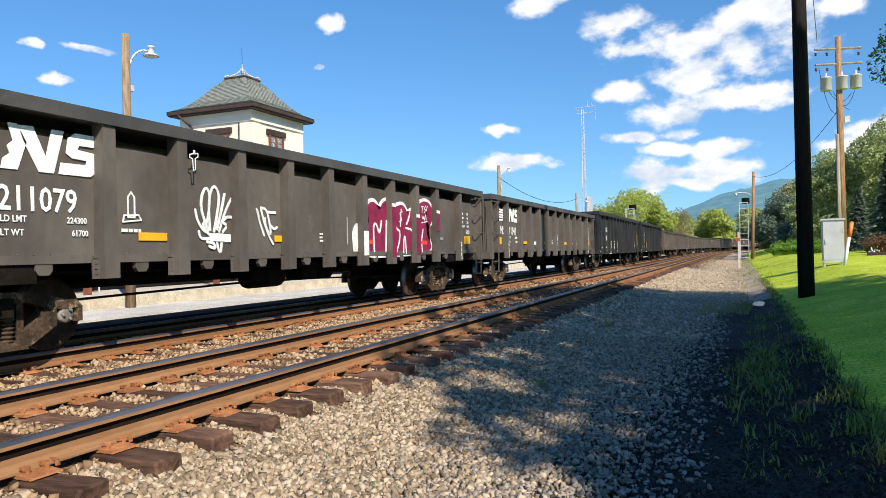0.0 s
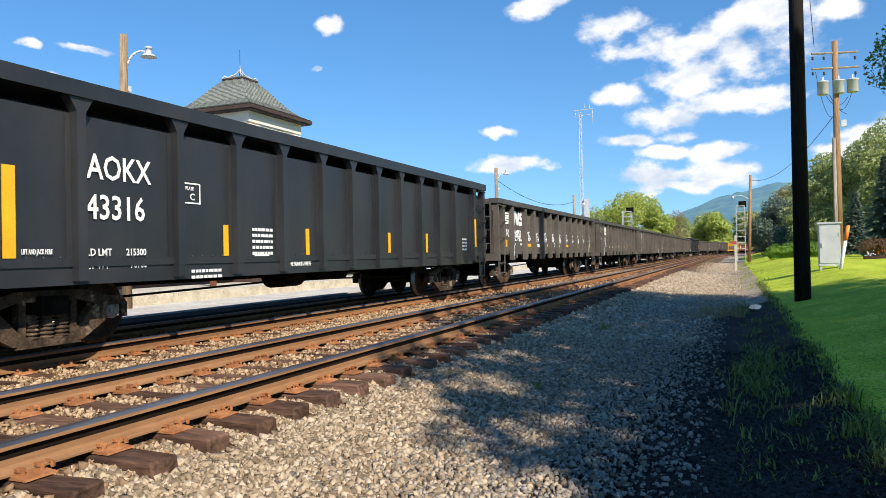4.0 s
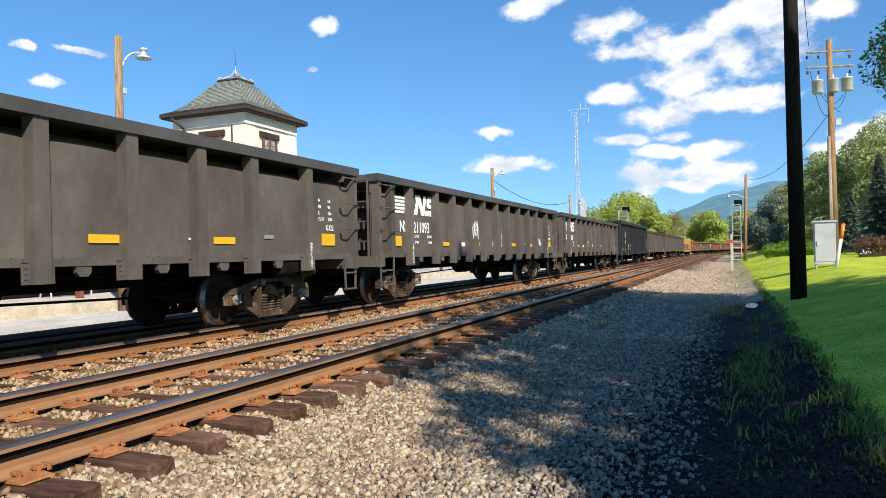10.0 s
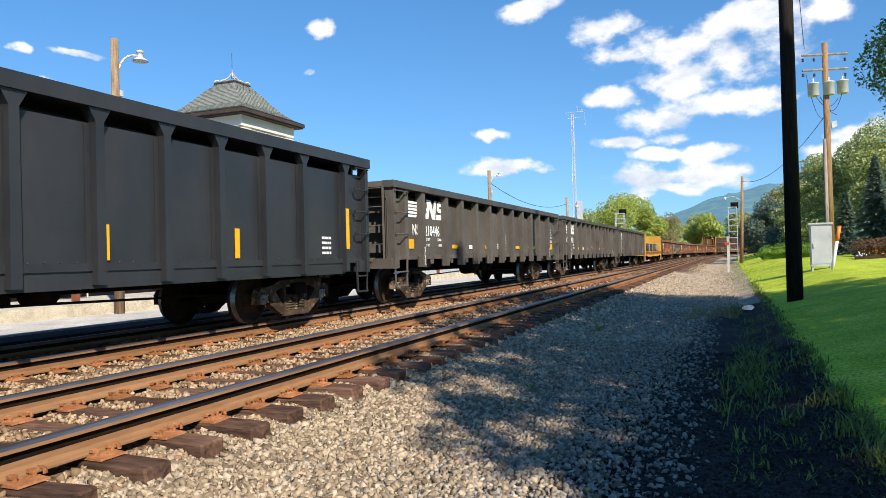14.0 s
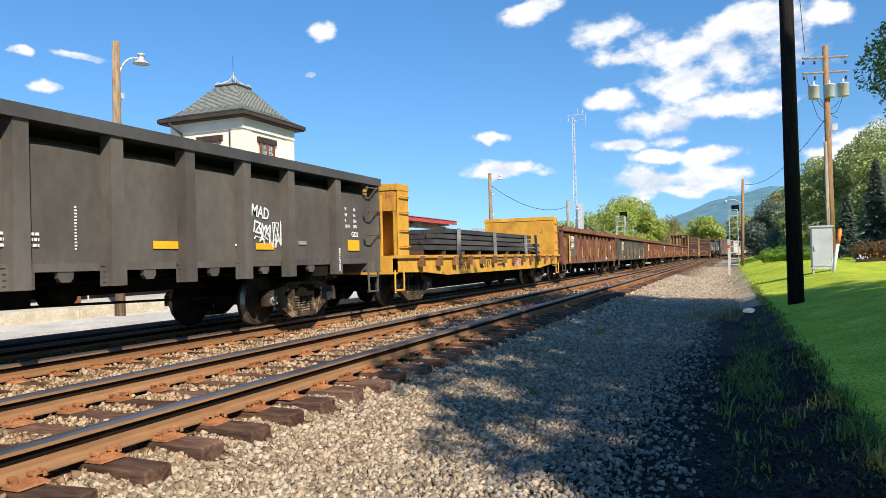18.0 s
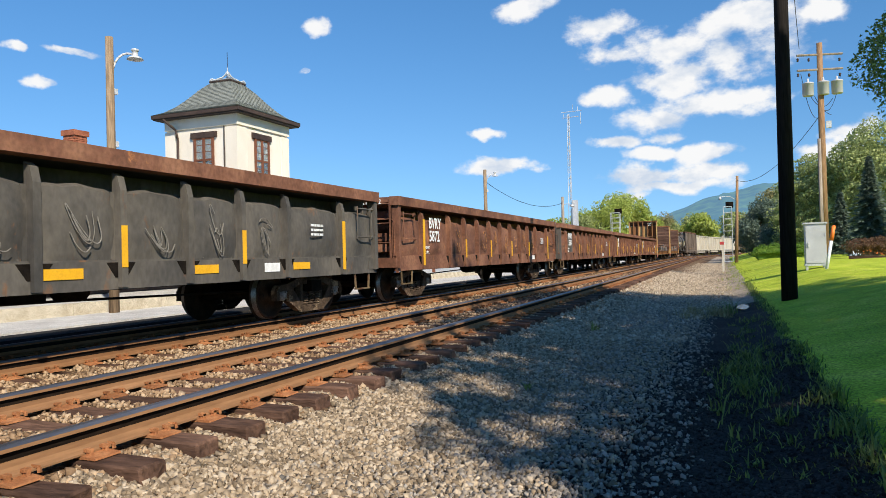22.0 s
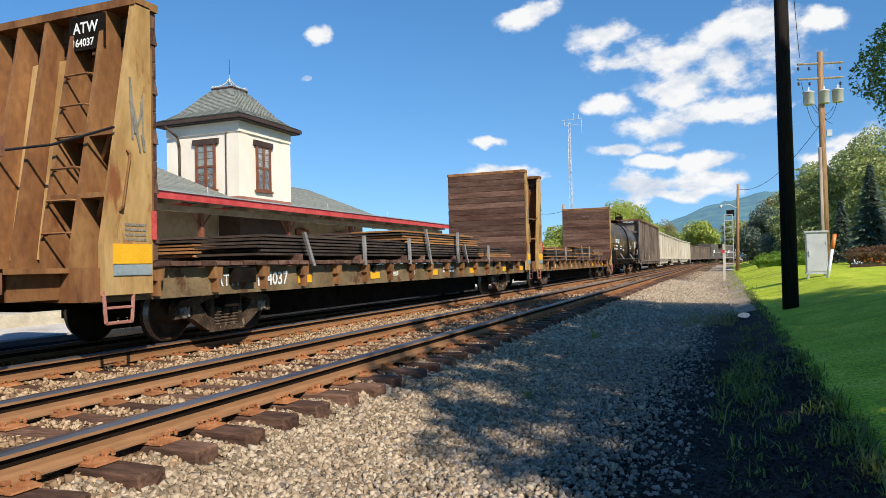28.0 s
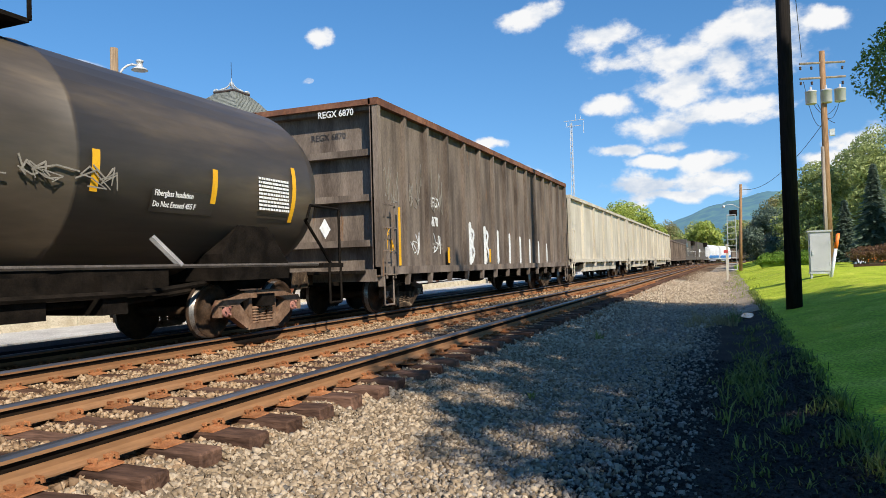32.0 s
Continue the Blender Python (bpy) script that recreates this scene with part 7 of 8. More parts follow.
rg = ribbed("hopper_gondola_car", "weathered dark ribbed gondola car with sprayed side and rusty rim", 419.15, 9.2, 4.56, M_WEATHER, 15, mark="REGX", number="6870", dark_top=M_RUST)
for k in range(3):
    scrawl(rg, -8.75 + 1.297 * k, 2.3, 0.7, 1.2, -1.487, 41 + k, M_FAINT, n=5, r=0.010)
    scrawl(rg, -8.75 + 1.297 * k, 1.3, 0.5, 0.6, -1.487, 47 + k, M_CHALK if k else M_DECAL_Y, n=3, r=0.009)
for k in range(8):
    x = -9.08 + 1.297 * (k + 4.5)
    fat(rg, ((x - 0.12, 1.12), (x - 0.10, 1.5), (x - 0.12, 2.15 - 0.06 * k)), 0.11 if k < 2 else 0.09, M_CHALK, -1.487, "spray_stroke")
    if k < 2:
        fat(rg, ((x - 0.05, 2.05), (x + 0.22, 1.95), (x, 1.62), (x + 0.25, 1.4), (x, 1.15)), 0.06, M_CHALK, -1.489, "spray_stroke")
stroke(rg, [(-8.3, 1.1), (-8.3, 2.3)], 0.05, M_DECAL_Y, -1.62)
patch(rg, -5.4, -5.28, 1.1, 1.5, -1.60, name="reflector_strip")
patch(rg, -2.0, -1.88, 1.1, 1.5, -1.60, name="reflector_strip")

at = 428.7
for L, kind in ((20.6, 0), (20.6, 0), (20.6, 0), (17.0, 1), (17.0, 1), (21.5, 2), (21.5, 2), (17.5, 3), (17.5, 3), (17.0, 1), (17.0, 1), (17.0, 1), (17.0, 1)):
    mid, half = at + L / 2, L / 2 - 0.5
    if kind == 0:
        h = ribbed("covered_hopper_car", "stained cream covered hopper car with ribbed sides", mid, half, 4.15, M_CREAM, 7, roof=M_CREAM, sill=1.15)
        part("hopper_bay", bx(-half + 4.2, half - 4.2, -1.35, 1.35, 0.55, 1.05), M_CREAM, h)
    elif kind == 1:
        ribbed("hopper_gondola_car", "weathered dark ribbed gondola car", mid, half, 3.6, M_WEATHER, 13, detail=False)
    elif kind == 2:
        # idle locomotives hauled in the train
        c = thing("locomotive", "dark diesel locomotive with long hood and cab", "locomotive", "wagons of the freight train")
        part("frame", bx(-half, half, -1.5, 1.5, 0.9, 1.5), M_BLACK, c)
        part("hood", bx(-half + 4.4, half - 0.6, -0.95, 0.95, 1.5, 4.5), M_BLACK, c, soft=0.08)
        cab = part("cab", bx(-half + 1.9, -half + 4.4, -1.5, 1.5, 1.5, 4.55), M_BLACK, c, soft=0.12)
        for x in (-half + 2.2, -half + 3.3):
            part("cab_window", bx(x, x + 0.8, -1.53, -1.49, 3.2, 3.9), M_GLASS, cab)
        part("nose", bx(-half + 0.4, -half + 1.9, -0.9, 0.9, 1.5, 3.2), M_BLACK, c, soft=0.1)
        part("radiator", bx(half - 4.2, half - 0.9, -1.45, 1.45, 3.7, 4.6), M_UNDER, c, soft=0.05)
        part("fuel_tank", bx(-2.4, 2.4, -1.4, 1.4, 0.35, 0.95), M_TRUCK, c, soft=0.1)
        bm = BM()
        bent(bm, ((-half + 4.6, -1.5, 1.5), (-half + 4.6, -1.5, 2.5), (half - 0.4, -1.5, 2.5), (half - 0.4, -1.5, 1.5)), 0.03, 5)
        part("hand_rail", bm, M_DECAL_W, c)
        patch(c, -1.5, 0.6, 2.4, 3.1, -0.97, M_DECAL_W, "emblem")
        for x in (-half + 4.2, half - 4.2):
            add_truck(c, x)
        place(c, mid, half - 4.2)
    else:
        c = thing("covered_hopper_car", "white rounded covered hopper car with a blue band", "hopper car", "wagons of the freight train")
        bm = BM()
        prism(bm, ((-1.3, 1.3), (1.3, 1.3), (1.55, 1.9), (1.58, 2.8), (1.45, 3.7), (0.9, 4.2), (-0.9, 4.2), (-1.45, 3.7), (-1.58, 2.8), (-1.55, 1.9)), "x", -half + 1.0, half - 1.0)
        part("body", bm, M_WHITE, c, soft=0.1)
        part("blue_band", bx(-half + 1.05, half - 1.05, -1.60, 1.60, 1.2, 1.75), M_BLUE, c)
        part("sill", bx(-half, half, -1.4, 1.4, 0.85, 1.2), M_WHITE, c)
        part("hopper_bay", bx(-4.5, 4.5, -1.1, 1.1, 0.45, 0.9), M_WHITE, c)
        for sgn in (-1, 1):
            part("end_frame", bx(*sorted((sgn * (half - 0.9), sgn * (half - 0.75))), -1.3, 1.3, 1.2, 3.9), M_WHITE, c)
        for x in (-half + 2.2, half - 2.2):
            add_truck(c, x)
        place(c, mid, half - 2.2)
    at += L


# ---- line-side things on the lawn ----
def ground_at(x, y):
    return height(x, y) + 0.012


def plain_pole(name, x, y, h, r, mat, label, category="utility pole", lean=(0, 0)):
    p = thing(name, label, category, at=(x, y, ground_at(x, y)))
    bm = BM()
    tube(bm, (0, 0, -0.5), (lean[0], lean[1], h), r, r * 0.72, 16)
    part("pole", bm, mat, p)
    return p


plain_pole("line_pole", 18.9, -1.46, 14.5, 0.185, M_TARPOLE, "black creosoted wooden pole standing in the lawn", lean=(0, 0.0))


def transformer_pole():
    x, y = 41.9, -5.0
    z = ground_at(x, y)
    p = plain_pole("utility_pole", x, y, 11.5, 0.19, M_POLE, "tall wooden utility pole with cross-arms and three grey transformers")
    for h, c in ((10.75, 0.2), (9.95, 0.25)):
        bm = BM()
        # the arms run across the view and a little towards it
        tube(bm, (-0.48, 1.12, h + 0.1), (0.48, -1.12, h + 0.4 * c + 0.1), 0.06, n=6)
        arm = part("cross_arm", bm, M_POLEGREY, p)
        for t in (-1.0, -0.5, 0.9):
            bm = BM()
            lathe(bm, ((0.03, 0), (0.07, 0.05), (0.04, 0.09), (0.07, 0.13), (0.03, 0.18)), (0.45 * t, -1.08 * t, h - 0.22), 8)
            part("insulator", bm, M_TRIM, arm)
    for k, t in enumerate((-0.62, 0.12, 0.78)):
        bm = BM()
        lathe(bm, ((0.24, 0), (0.27, 0.03), (0.27, 0.62), (0.29, 0.63), (0.29, 0.68), (0.12, 0.74), (0.05, 0.76), (0.05, 0.92), (0.02, 0.93)), (0.42 * t - 0.15, -1.02 * t, 8.72 + 0.08 * t), 16)
        part("transformer", bm, M_CABINET, p, "grey cylindrical pole transformer")
    for a, b, sag in (((-0.4, 0.95, 9.9), (0, 0.1, 7.6), 0.8), ((-0.3, 0.6, 8.9), (0.3, -0.6, 8.6), 0.6), ((0.4, -1.0, 9.8), (0, -0.1, 8.0), 0.7), ((-0.1, 0.3, 8.7), (0.2, -0.5, 7.7), 0.2)):
        bm = BM()
        n = 8
        bent(bm, [(a[0] + (b[0] - a[0]) * k / n, a[1] + (b[1] - a[1]) * k / n, a[2] + (b[2] - a[2]) * k / n - sag * 4 * (k / n) * (1 - k / n)) for k in range(n + 1)], 0.014, 5)
        part("jumper_cable", bm, M_WIRE, p)
    part("pole_box", bx(-0.1, 0.1, -0.45, -0.2, 7.0, 7.35), M_GALV, p)
    q = plain_pole("stub_pole", 40.7, -4.72, 6.3, 0.11, M_POLEGREY, "short grey wooden stub pole beside the utility pole")
    bm = BM()
    tube(bm, (-0.14, 0.05, 0.0), (-0.12, 0.04, 5.0), 0.04, n=8)
    part("conduit", bm, M_POLEGREY, q)


transformer_pole()


def cabinet():
    x, y = 30.4, -3.28
    c = thing("signal_cabinet", "pale grey metal signal cabinet on short legs in the lawn", "cabinet", at=(x, y, ground_at(x, y) - 0.03), rz=-3)
    b = part("body", bx(-0.35, 0.35, -0.36, 0.36, 0.18, 1.72), M_CABINET, c, soft=0.012)
    part("roof", bx(-0.40, 0.40, -0.41, 0.41, 1.72, 1.78), M_CABINET, c, soft=0.015)
    part("base_skirt", bx(-0.37, 0.37, -0.38, 0.38, 0.14, 0.20), M_GALV, c)
    for dx in (-0.3, 0.3):
        for dy in (-0.3, 0.3):
            part("leg", bx(dx - 0.035, dx + 0.035, dy - 0.035, dy + 0.035, -0.1, 0.15), M_GALV, c)
    d = part("door", bx(-0.375, -0.35, -0.33, 0.33, 0.24, 1.66), M_CABINET, c, soft=0.006)
    part("handle", bx(-0.41, -0.375, 0.22, 0.27, 0.85, 1.02), M_GALV, d)
    for k in range(2):
        part("hinge", bx(-0.39, -0.37, -0.35, -0.31, 0.45 + k * 0.8, 0.58 + k * 0.8), M_GALV, d)


cabinet()
m = thing("cable_marker", "leaning white cable marker post with an orange top", "marker post", at=(28.35, -3.38, ground_at(28.35, -3.38) - 0.1))
bm = BM()
tube(bm, (0, 0, 0), (0.05, -0.20, 1.12), 0.055, n=10)
part("post", bm, M_WHITE, m)
bm = BM()
tube(bm, (0.05, -0.20, 1.12), (0.07, -0.29, 1.62), 0.065, n=10)
lathe(bm, ((0.065, 0), (0.05, 0.03), (0.01, 0.04)), (0.07, -0.29, 1.62), 10)
part("cap", bm, M_ORANGE, m)

w = thing("mile_post", "white wooden railway post with a small red mark", "post", at=(51.8, 0.0, ground_at(51.8, 0) - 0.1))
part("post", bx(-0.07, 0.07, -0.07, 0.07, 0, 2.55), M_CREAM, w, soft=0.01)
part("mark", bx(-0.1, -0.08, -0.07, 0.2, 1.95, 2.15), M_RED, w)

f = plain_pole("street_lamp", 76.0, -1.2, 8.6, 0.17, M_POLE, "brown wooden pole with a small lamp on a thin arm", "street lamp", (0, -0.3))
bm = BM()
bent(bm, ((0, -0.2, 6.2), (-0.3, 0.5, 6.6), (-0.6, 1.3, 6.55)), 0.03, 6)
part("lamp_arm", bm, M_GALV, f)
bm = BM()
lathe(bm, ((0.12, -0.16), (0.13, 0), (0.07, 0.1), (0.02, 0.14)), (-0.6, 1.35, 6.45), 12)
part("lamp_head", bm, M_GALV, f)


def lattice(x, y, h0, h1, w, name, label):
    """A galvanised signal ladder-mast with its hooded heads on top."""
    p = thing(name, label, "railway signal", "line-side signals", (x, y, 0))
    for dx in (-w, w):
        for dy in (-w, w):
            bm = BM()
            tube(bm, (dx, dy, h0), (dx, dy, h1), 0.035, n=5)
            part("mast_leg", bm, M_GALV, p)
    n = int((h1 - h0) / 0.62)
    for k in range(n + 1):
        z = h0 + (h1 - h0) * k / n
        bm = BM()
        for a, b in (((-w, -w), (w, -w)), ((w, -w), (w, w)), ((w, w), (-w, w)), ((-w, w), (-w, -w))):
            tube(bm, (*a, z), (*b, z), 0.028, n=5)
        part("mast_ring", bm, M_GALV, p)
    part("signal_back", bx(w + 0.05, w + 0.12, -w - 0.2, w * 0.4, h1 - 0.1, h1 + 0.55), M_UNDER, p, soft=0.1)
    for k in range(2):
        bm = BM()
        lathe(bm, ((0.10, 0), (0.10, 0.25), (0.08, 0.25), (0.08, 0.02)), (w - 0.18, -0.2, h1 + 0.38 - k * 0.26), 10, "x")
        part("lamp_hood", bm, M_UNDER, p)
    return p


lattice(82.3, -0.55, 0.3, 6.2, 0.42, "signal_mast", "galvanised lattice railway signal mast with dark hooded heads")
lattice(88.0, 12.1, 0.2, 6.4, 0.5, "signal_mast", "galvanised lattice railway signal mast with dark hooded heads")


def mast():
    x, y = 74.7, 14.9
    p = thing("radio_mast", "slender grey lattice radio mast with aerials", "radio mast", at=(x, y, 0.2))
    for k in range(3):
        a = k * math.tau / 3
        bm = BM()
        tube(bm, (0.28 * math.cos(a), 0.28 * math.sin(a), 0), (0.12 * math.cos(a), 0.12 * math.sin(a), 16.2), 0.04, 0.03, 5)
        part("mast_leg", bm, M_GALV, p)
    for k in range(22):
        bm = BM()
        z, r = 0.5 + k * 0.72, 0.28 - 0.16 * (k * 0.72) / 16
        for j in range(3):
            a, b = j * math.tau / 3, (j + 1) * math.tau / 3
            tube(bm, (r * math.cos(a), r * math.sin(a), z), (r * math.cos(b), r * math.sin(b), z + 0.6), 0.018, n=4)
        part("mast_brace", bm, M_GALV, p)
    for z, w in ((16.4, 1.4), (15.8, 1.1)):
        bm = BM()
        tube(bm, (0, w * 0.55, z), (0, -w, z + 0.05), 0.035, n=5)
        part("aerial_boom", bm, M_GALV, p)
    for dy, z0, z1 in ((-1.3, 16.3, 15.0), (0.5, 16.2, 15.9), (-0.5, 16.5, 17.1), (-1.0, 16.5, 16.9)):
        bm = BM()
        tube(bm, (0, dy, z0), (0, dy, z1), 0.025, n=5)
        part("aerial_rod", bm, M_GALV, p)
    part("lower_cabinet", bx(-0.3, 0.3, -0.75, -0.25, 0, 7.0), M_GALV, p)
    q = plain_pole("line_pole", 69.5, 14.65, 7.0, 0.19, M_POLEGREY, "grey wooden pole beside the radio mast")
    bm = BM()
    bent(bm, ((0, 0, 6.2), (0, -0.5, 6.3), (0, -0.9, 6.1)), 0.03, 5)
    part("lamp_arm", bm, M_GALV, q)
    bm = BM()
    lathe(bm, ((0.18, -0.15), (0.2, 0), (0.05, 0.1)), (0, -0.95, 6.1), 10)
    part("lamp_head", bm, M_GALV, q)


mast()


def wire(a, b, sag, r=0.014):
    bm = BM()
    n = 14
    a, b = Vector(a), Vector(b)
    bent(bm, [a.lerp(b, k / n) - Vector((0, 0, sag * 4 * (k / n) * (1 - k / n))) for k in range(n + 1)], r, 4)
    one("overhead_cable", bm, M_WIRE, "thin black overhead cable between two poles", "cable", "overhead cables")


wire((41.9, -5.0, 8.6), (76.0, -1.45, 8.4), 1.2, 0.02)
wire((41.4, -4.0, 12.0), (18.9, -1.46, 14.2), 0.5)
wire((45.7, 14.9, 6.6), (69.5, 14.65, 6.6), 0.9, 0.02)

# far white-roofed shed beyond the station
sh = thing("shed", "pale grey gabled shed roof beyond the station", "shed", at=(86, 28.5, 0))
part("wall", bx(-5, 5, -4, 4, 0, 3.4), M_STUCCO, sh)
bm = BM()
prism(bm, ((-4.3, 3.4), (4.3, 3.4), (0, 5.4)), "x", -5.3, 5.3)
part("roof", bm, M_ZINC, sh)

# flower bed on the lawn
fb = thing("flower_bed", "low timber-edged flower bed with bright flowers", "flower bed", at=(46.2, -7.6, ground_at(46.2, -7.6) - 0.15), rz=-10)
part("timber_edge", bx(-0.5, 0.5, -1.3, 0.9, 0.0, 0.28), M_OLDWOOD, fb, soft=0.03)
rnd = random.Random(8)
for name, mat, n, y0, y1 in (("white_flowers", M_WHITE, 16, 0.25, 0.85), ("orange_flowers", M_ORANGE, 22, -1.2, 0.2)):
    verts, faces = [], []
    for k in range(n):
        cx, cy, cz, r = rnd.uniform(-0.45, 0.3), rnd.uniform(y0, y1), rnd.uniform(0.3, 0.6), rnd.uniform(0.018, 0.035)
        i = len(verts)
        for j in range(6):
            verts.append((cx + r * math.cos(j), cy + r * math.sin(j * 1.047), cz + r * math.cos(j * 1.047)))
        faces.append(tuple(range(i, i + 6)))
    tagged(put(name, raw(name, verts, faces, mat), fb), kind="stuff")


# ---- plants ----
def leaves(name, blobs, n, size, mat, seed, fill=0.35, flat=0.0):
    """A crown of small leaves: blobs are (centre, radii); leaves crowd at their skins, with gaps."""
    rs = np.random.RandomState(seed)
    vol = np.array([b[1][0] * b[1][1] + b[1][1] * b[1][2] for b in blobs])
    verts, faces = [], []
    for (c, r), share in zip(blobs, vol / vol.sum()):
        k = int(n * share)
        d = rs.normal(size=(k, 3))
        d /= np.linalg.norm(d, axis=1)[:, None]
        rad = np.where(rs.rand(k) < fill, rs.rand(k) ** 0.5, 1 - np.abs(rs.normal(scale=0.10, size=k)))
        lump = 1 + 0.22 * np.sin(d[:, 0] * 5.1 + seed) * np.sin(d[:, 1] * 4.3 + 1) + 0.16 * np.sin(d[:, 2] * 7 + d[:, 0] * 6)
        p = np.array(c) + d * rad[:, None] * lump[:, None] * np.array(r)
        u = rs.normal(size=(k, 3))
        u /= np.linalg.norm(u, axis=1)[:, None]
        v = np.cross(u, d + rs.normal(scale=0.6, size=(k, 3)))
        v /= np.linalg.norm(v, axis=1)[:, None] + 1e-6
        s = size * (0.6 + 0.8 * rs.rand(k))[:, None]
        quad = np.stack([p - u * s, p + v * s * 0.55, p + u * s, p - v * s * 0.55], 1).reshape(-1, 3)
        i = len(verts)
        verts += quad.tolist()
        faces += [(i + 4 * j, i + 4 * j + 1, i + 4 * j + 2, i + 4 * j + 3) for j in range(k)]
    return raw(name, verts, faces, mat)


def tree(x, y, h, w, mat, n, size, seed, label, trunk=0.2, low=0.3, z=None, group="", fill=0.3):
    z = ground_at(x, y) - 0.1 if z is None else z
    t = thing("tree", label, "tree", group, (x, y, z))
    rnd = random.Random(seed)
    bm = BM()
    bend = [(0, 0, -0.3)]
    for k in range(1, 5):
        bend.append((rnd.uniform(-0.05, 0.05) * w, rnd.uniform(-0.05, 0.05) * w, h * 0.2 * k))
    for k in range(4):
        tube(bm, bend[k], bend[k + 1], trunk * (1 - 0.2 * k), trunk * (0.8 - 0.2 * k), 8)
    blobs = []
    for k in range(9):
        a, e = rnd.uniform(0, math.tau), low + (0.95 - low) * (k + 0.5) / 9
        rr = w * 0.5 * math.sin(math.pi * min(0.95, 0.22 + 0.72 * (e - low) / (1 - low))) * rnd.uniform(0.35, 0.75)
        c = (rr * math.cos(a), rr * math.sin(a), h * e)
        s = w * rnd.uniform(0.20, 0.30)
        blobs.append((c, (s, s, s * rnd.uniform(0.7, 0.95))))
        tube(bm, (0, 0, h * e * 0.62), (c[0] * 0.85, c[1] * 0.85, c[2]), trunk * 0.28, trunk * 0.08, 5)
    part("trunk", bm, M_BARK, t)
    put("crown", leaves("crown", blobs, n, size, mat, seed, fill), t)
    return t


def spruce(x, y, h, w, n, seed):
    t = thing("spruce_tree", "dark blue-green spruce tree with drooping branches", "tree", at=(x, y, ground_at(x, y) - 0.1))
    bm = BM()
    tube(bm, (0, 0, -0.2), (0, 0, h), 0.16, 0.02, 8)
    part("trunk", bm, M_BARK, t)
    rs = np.random.RandomState(seed)
    k = n
    e = rs.rand(k) ** 1.5
    tier = np.floor(e * 13) / 13
    frac = e * 13 - np.floor(e * 13)
    a = rs.rand(k) * math.tau
    rr = (1 - tier) * w * 0.5 * (0.35 + 0.65 * (1 - frac)) * np.sqrt(rs.rand(k)) * (0.85 + 0.25 * np.sin(a * 7 + tier * 40)) + 0.03
    p = np.stack([rr * np.cos(a), rr * np.sin(a), 0.25 + e * (h - 0.3) - rr * 0.28], 1)
    u = np.stack([np.cos(a), np.sin(a), -0.45 + 0.3 * rs.rand(k)], 1)
    v = np.stack([-np.sin(a), np.cos(a), rs.normal(scale=0.4, size=k)], 1)
    s = (0.12 + 0.12 * rs.rand(k))[:, None]
    verts = np.stack([p - u * s, p + v * s * 0.4, p + u * s, p - v * s * 0.4], 1).reshape(-1, 3).tolist()
    put("crown", raw("crown", verts, [(4 * j, 4 * j + 1, 4 * j + 2, 4 * j + 3) for j in range(k)], M_LEAF_DARK), t)


green, pale, rusty = "leafy green broadleaf tree beside the lawn", "tall yellow-green broadleaf tree beyond the line", "broadleaf tree turning rusty in autumn"
# the trees that shade the path; a bough of the second hangs into view
shade_tree = tree(0.42, -12.72, 16.0, 11.0, M_LEAF, 17500, 0.17, 11, green, 0.34, 0.44, group="trees by the path")
# out-of-view bough and limb, added to throw shade on the nearest ground
put("bough", leaves("bough", [((-5.1, 1.9, 11.2), (0.9, 0.8, 0.6)), ((-4.1, 1.5, 11.4), (0.7, 0.7, 0.5))], 800, 0.17, M_LEAF, 16, 0.35), shade_tree)
bm = BM()
tube(bm, (0, 0, 8.0), (-4.9, 1.8, 11.2), 0.10, 0.03, 6)
part("limb", bm, M_BARK, shade_tree)
bt = tree(8.0, -11.5, 16.0, 11.5, M_LEAF, 19000, 0.17, 12, green, 0.34, 0.44, group="trees by the path")
put("bough", leaves("bough", [((7.4, 8.35, 4.15), (1.0, 0.65, 0.80)), ((7.9, 7.95, 3.35), (0.8, 0.5, 0.5)), ((7.2, 7.5, 4.9), (1.3, 0.9, 0.8)), ((5.8, 6.0, 5.9), (1.2, 1.2, 0.8)), ((4.0, 4.0, 6.6), (1.2, 1.2, 0.8))], 30000, 0.036, M_LEAF, 15, 0.35), bt)
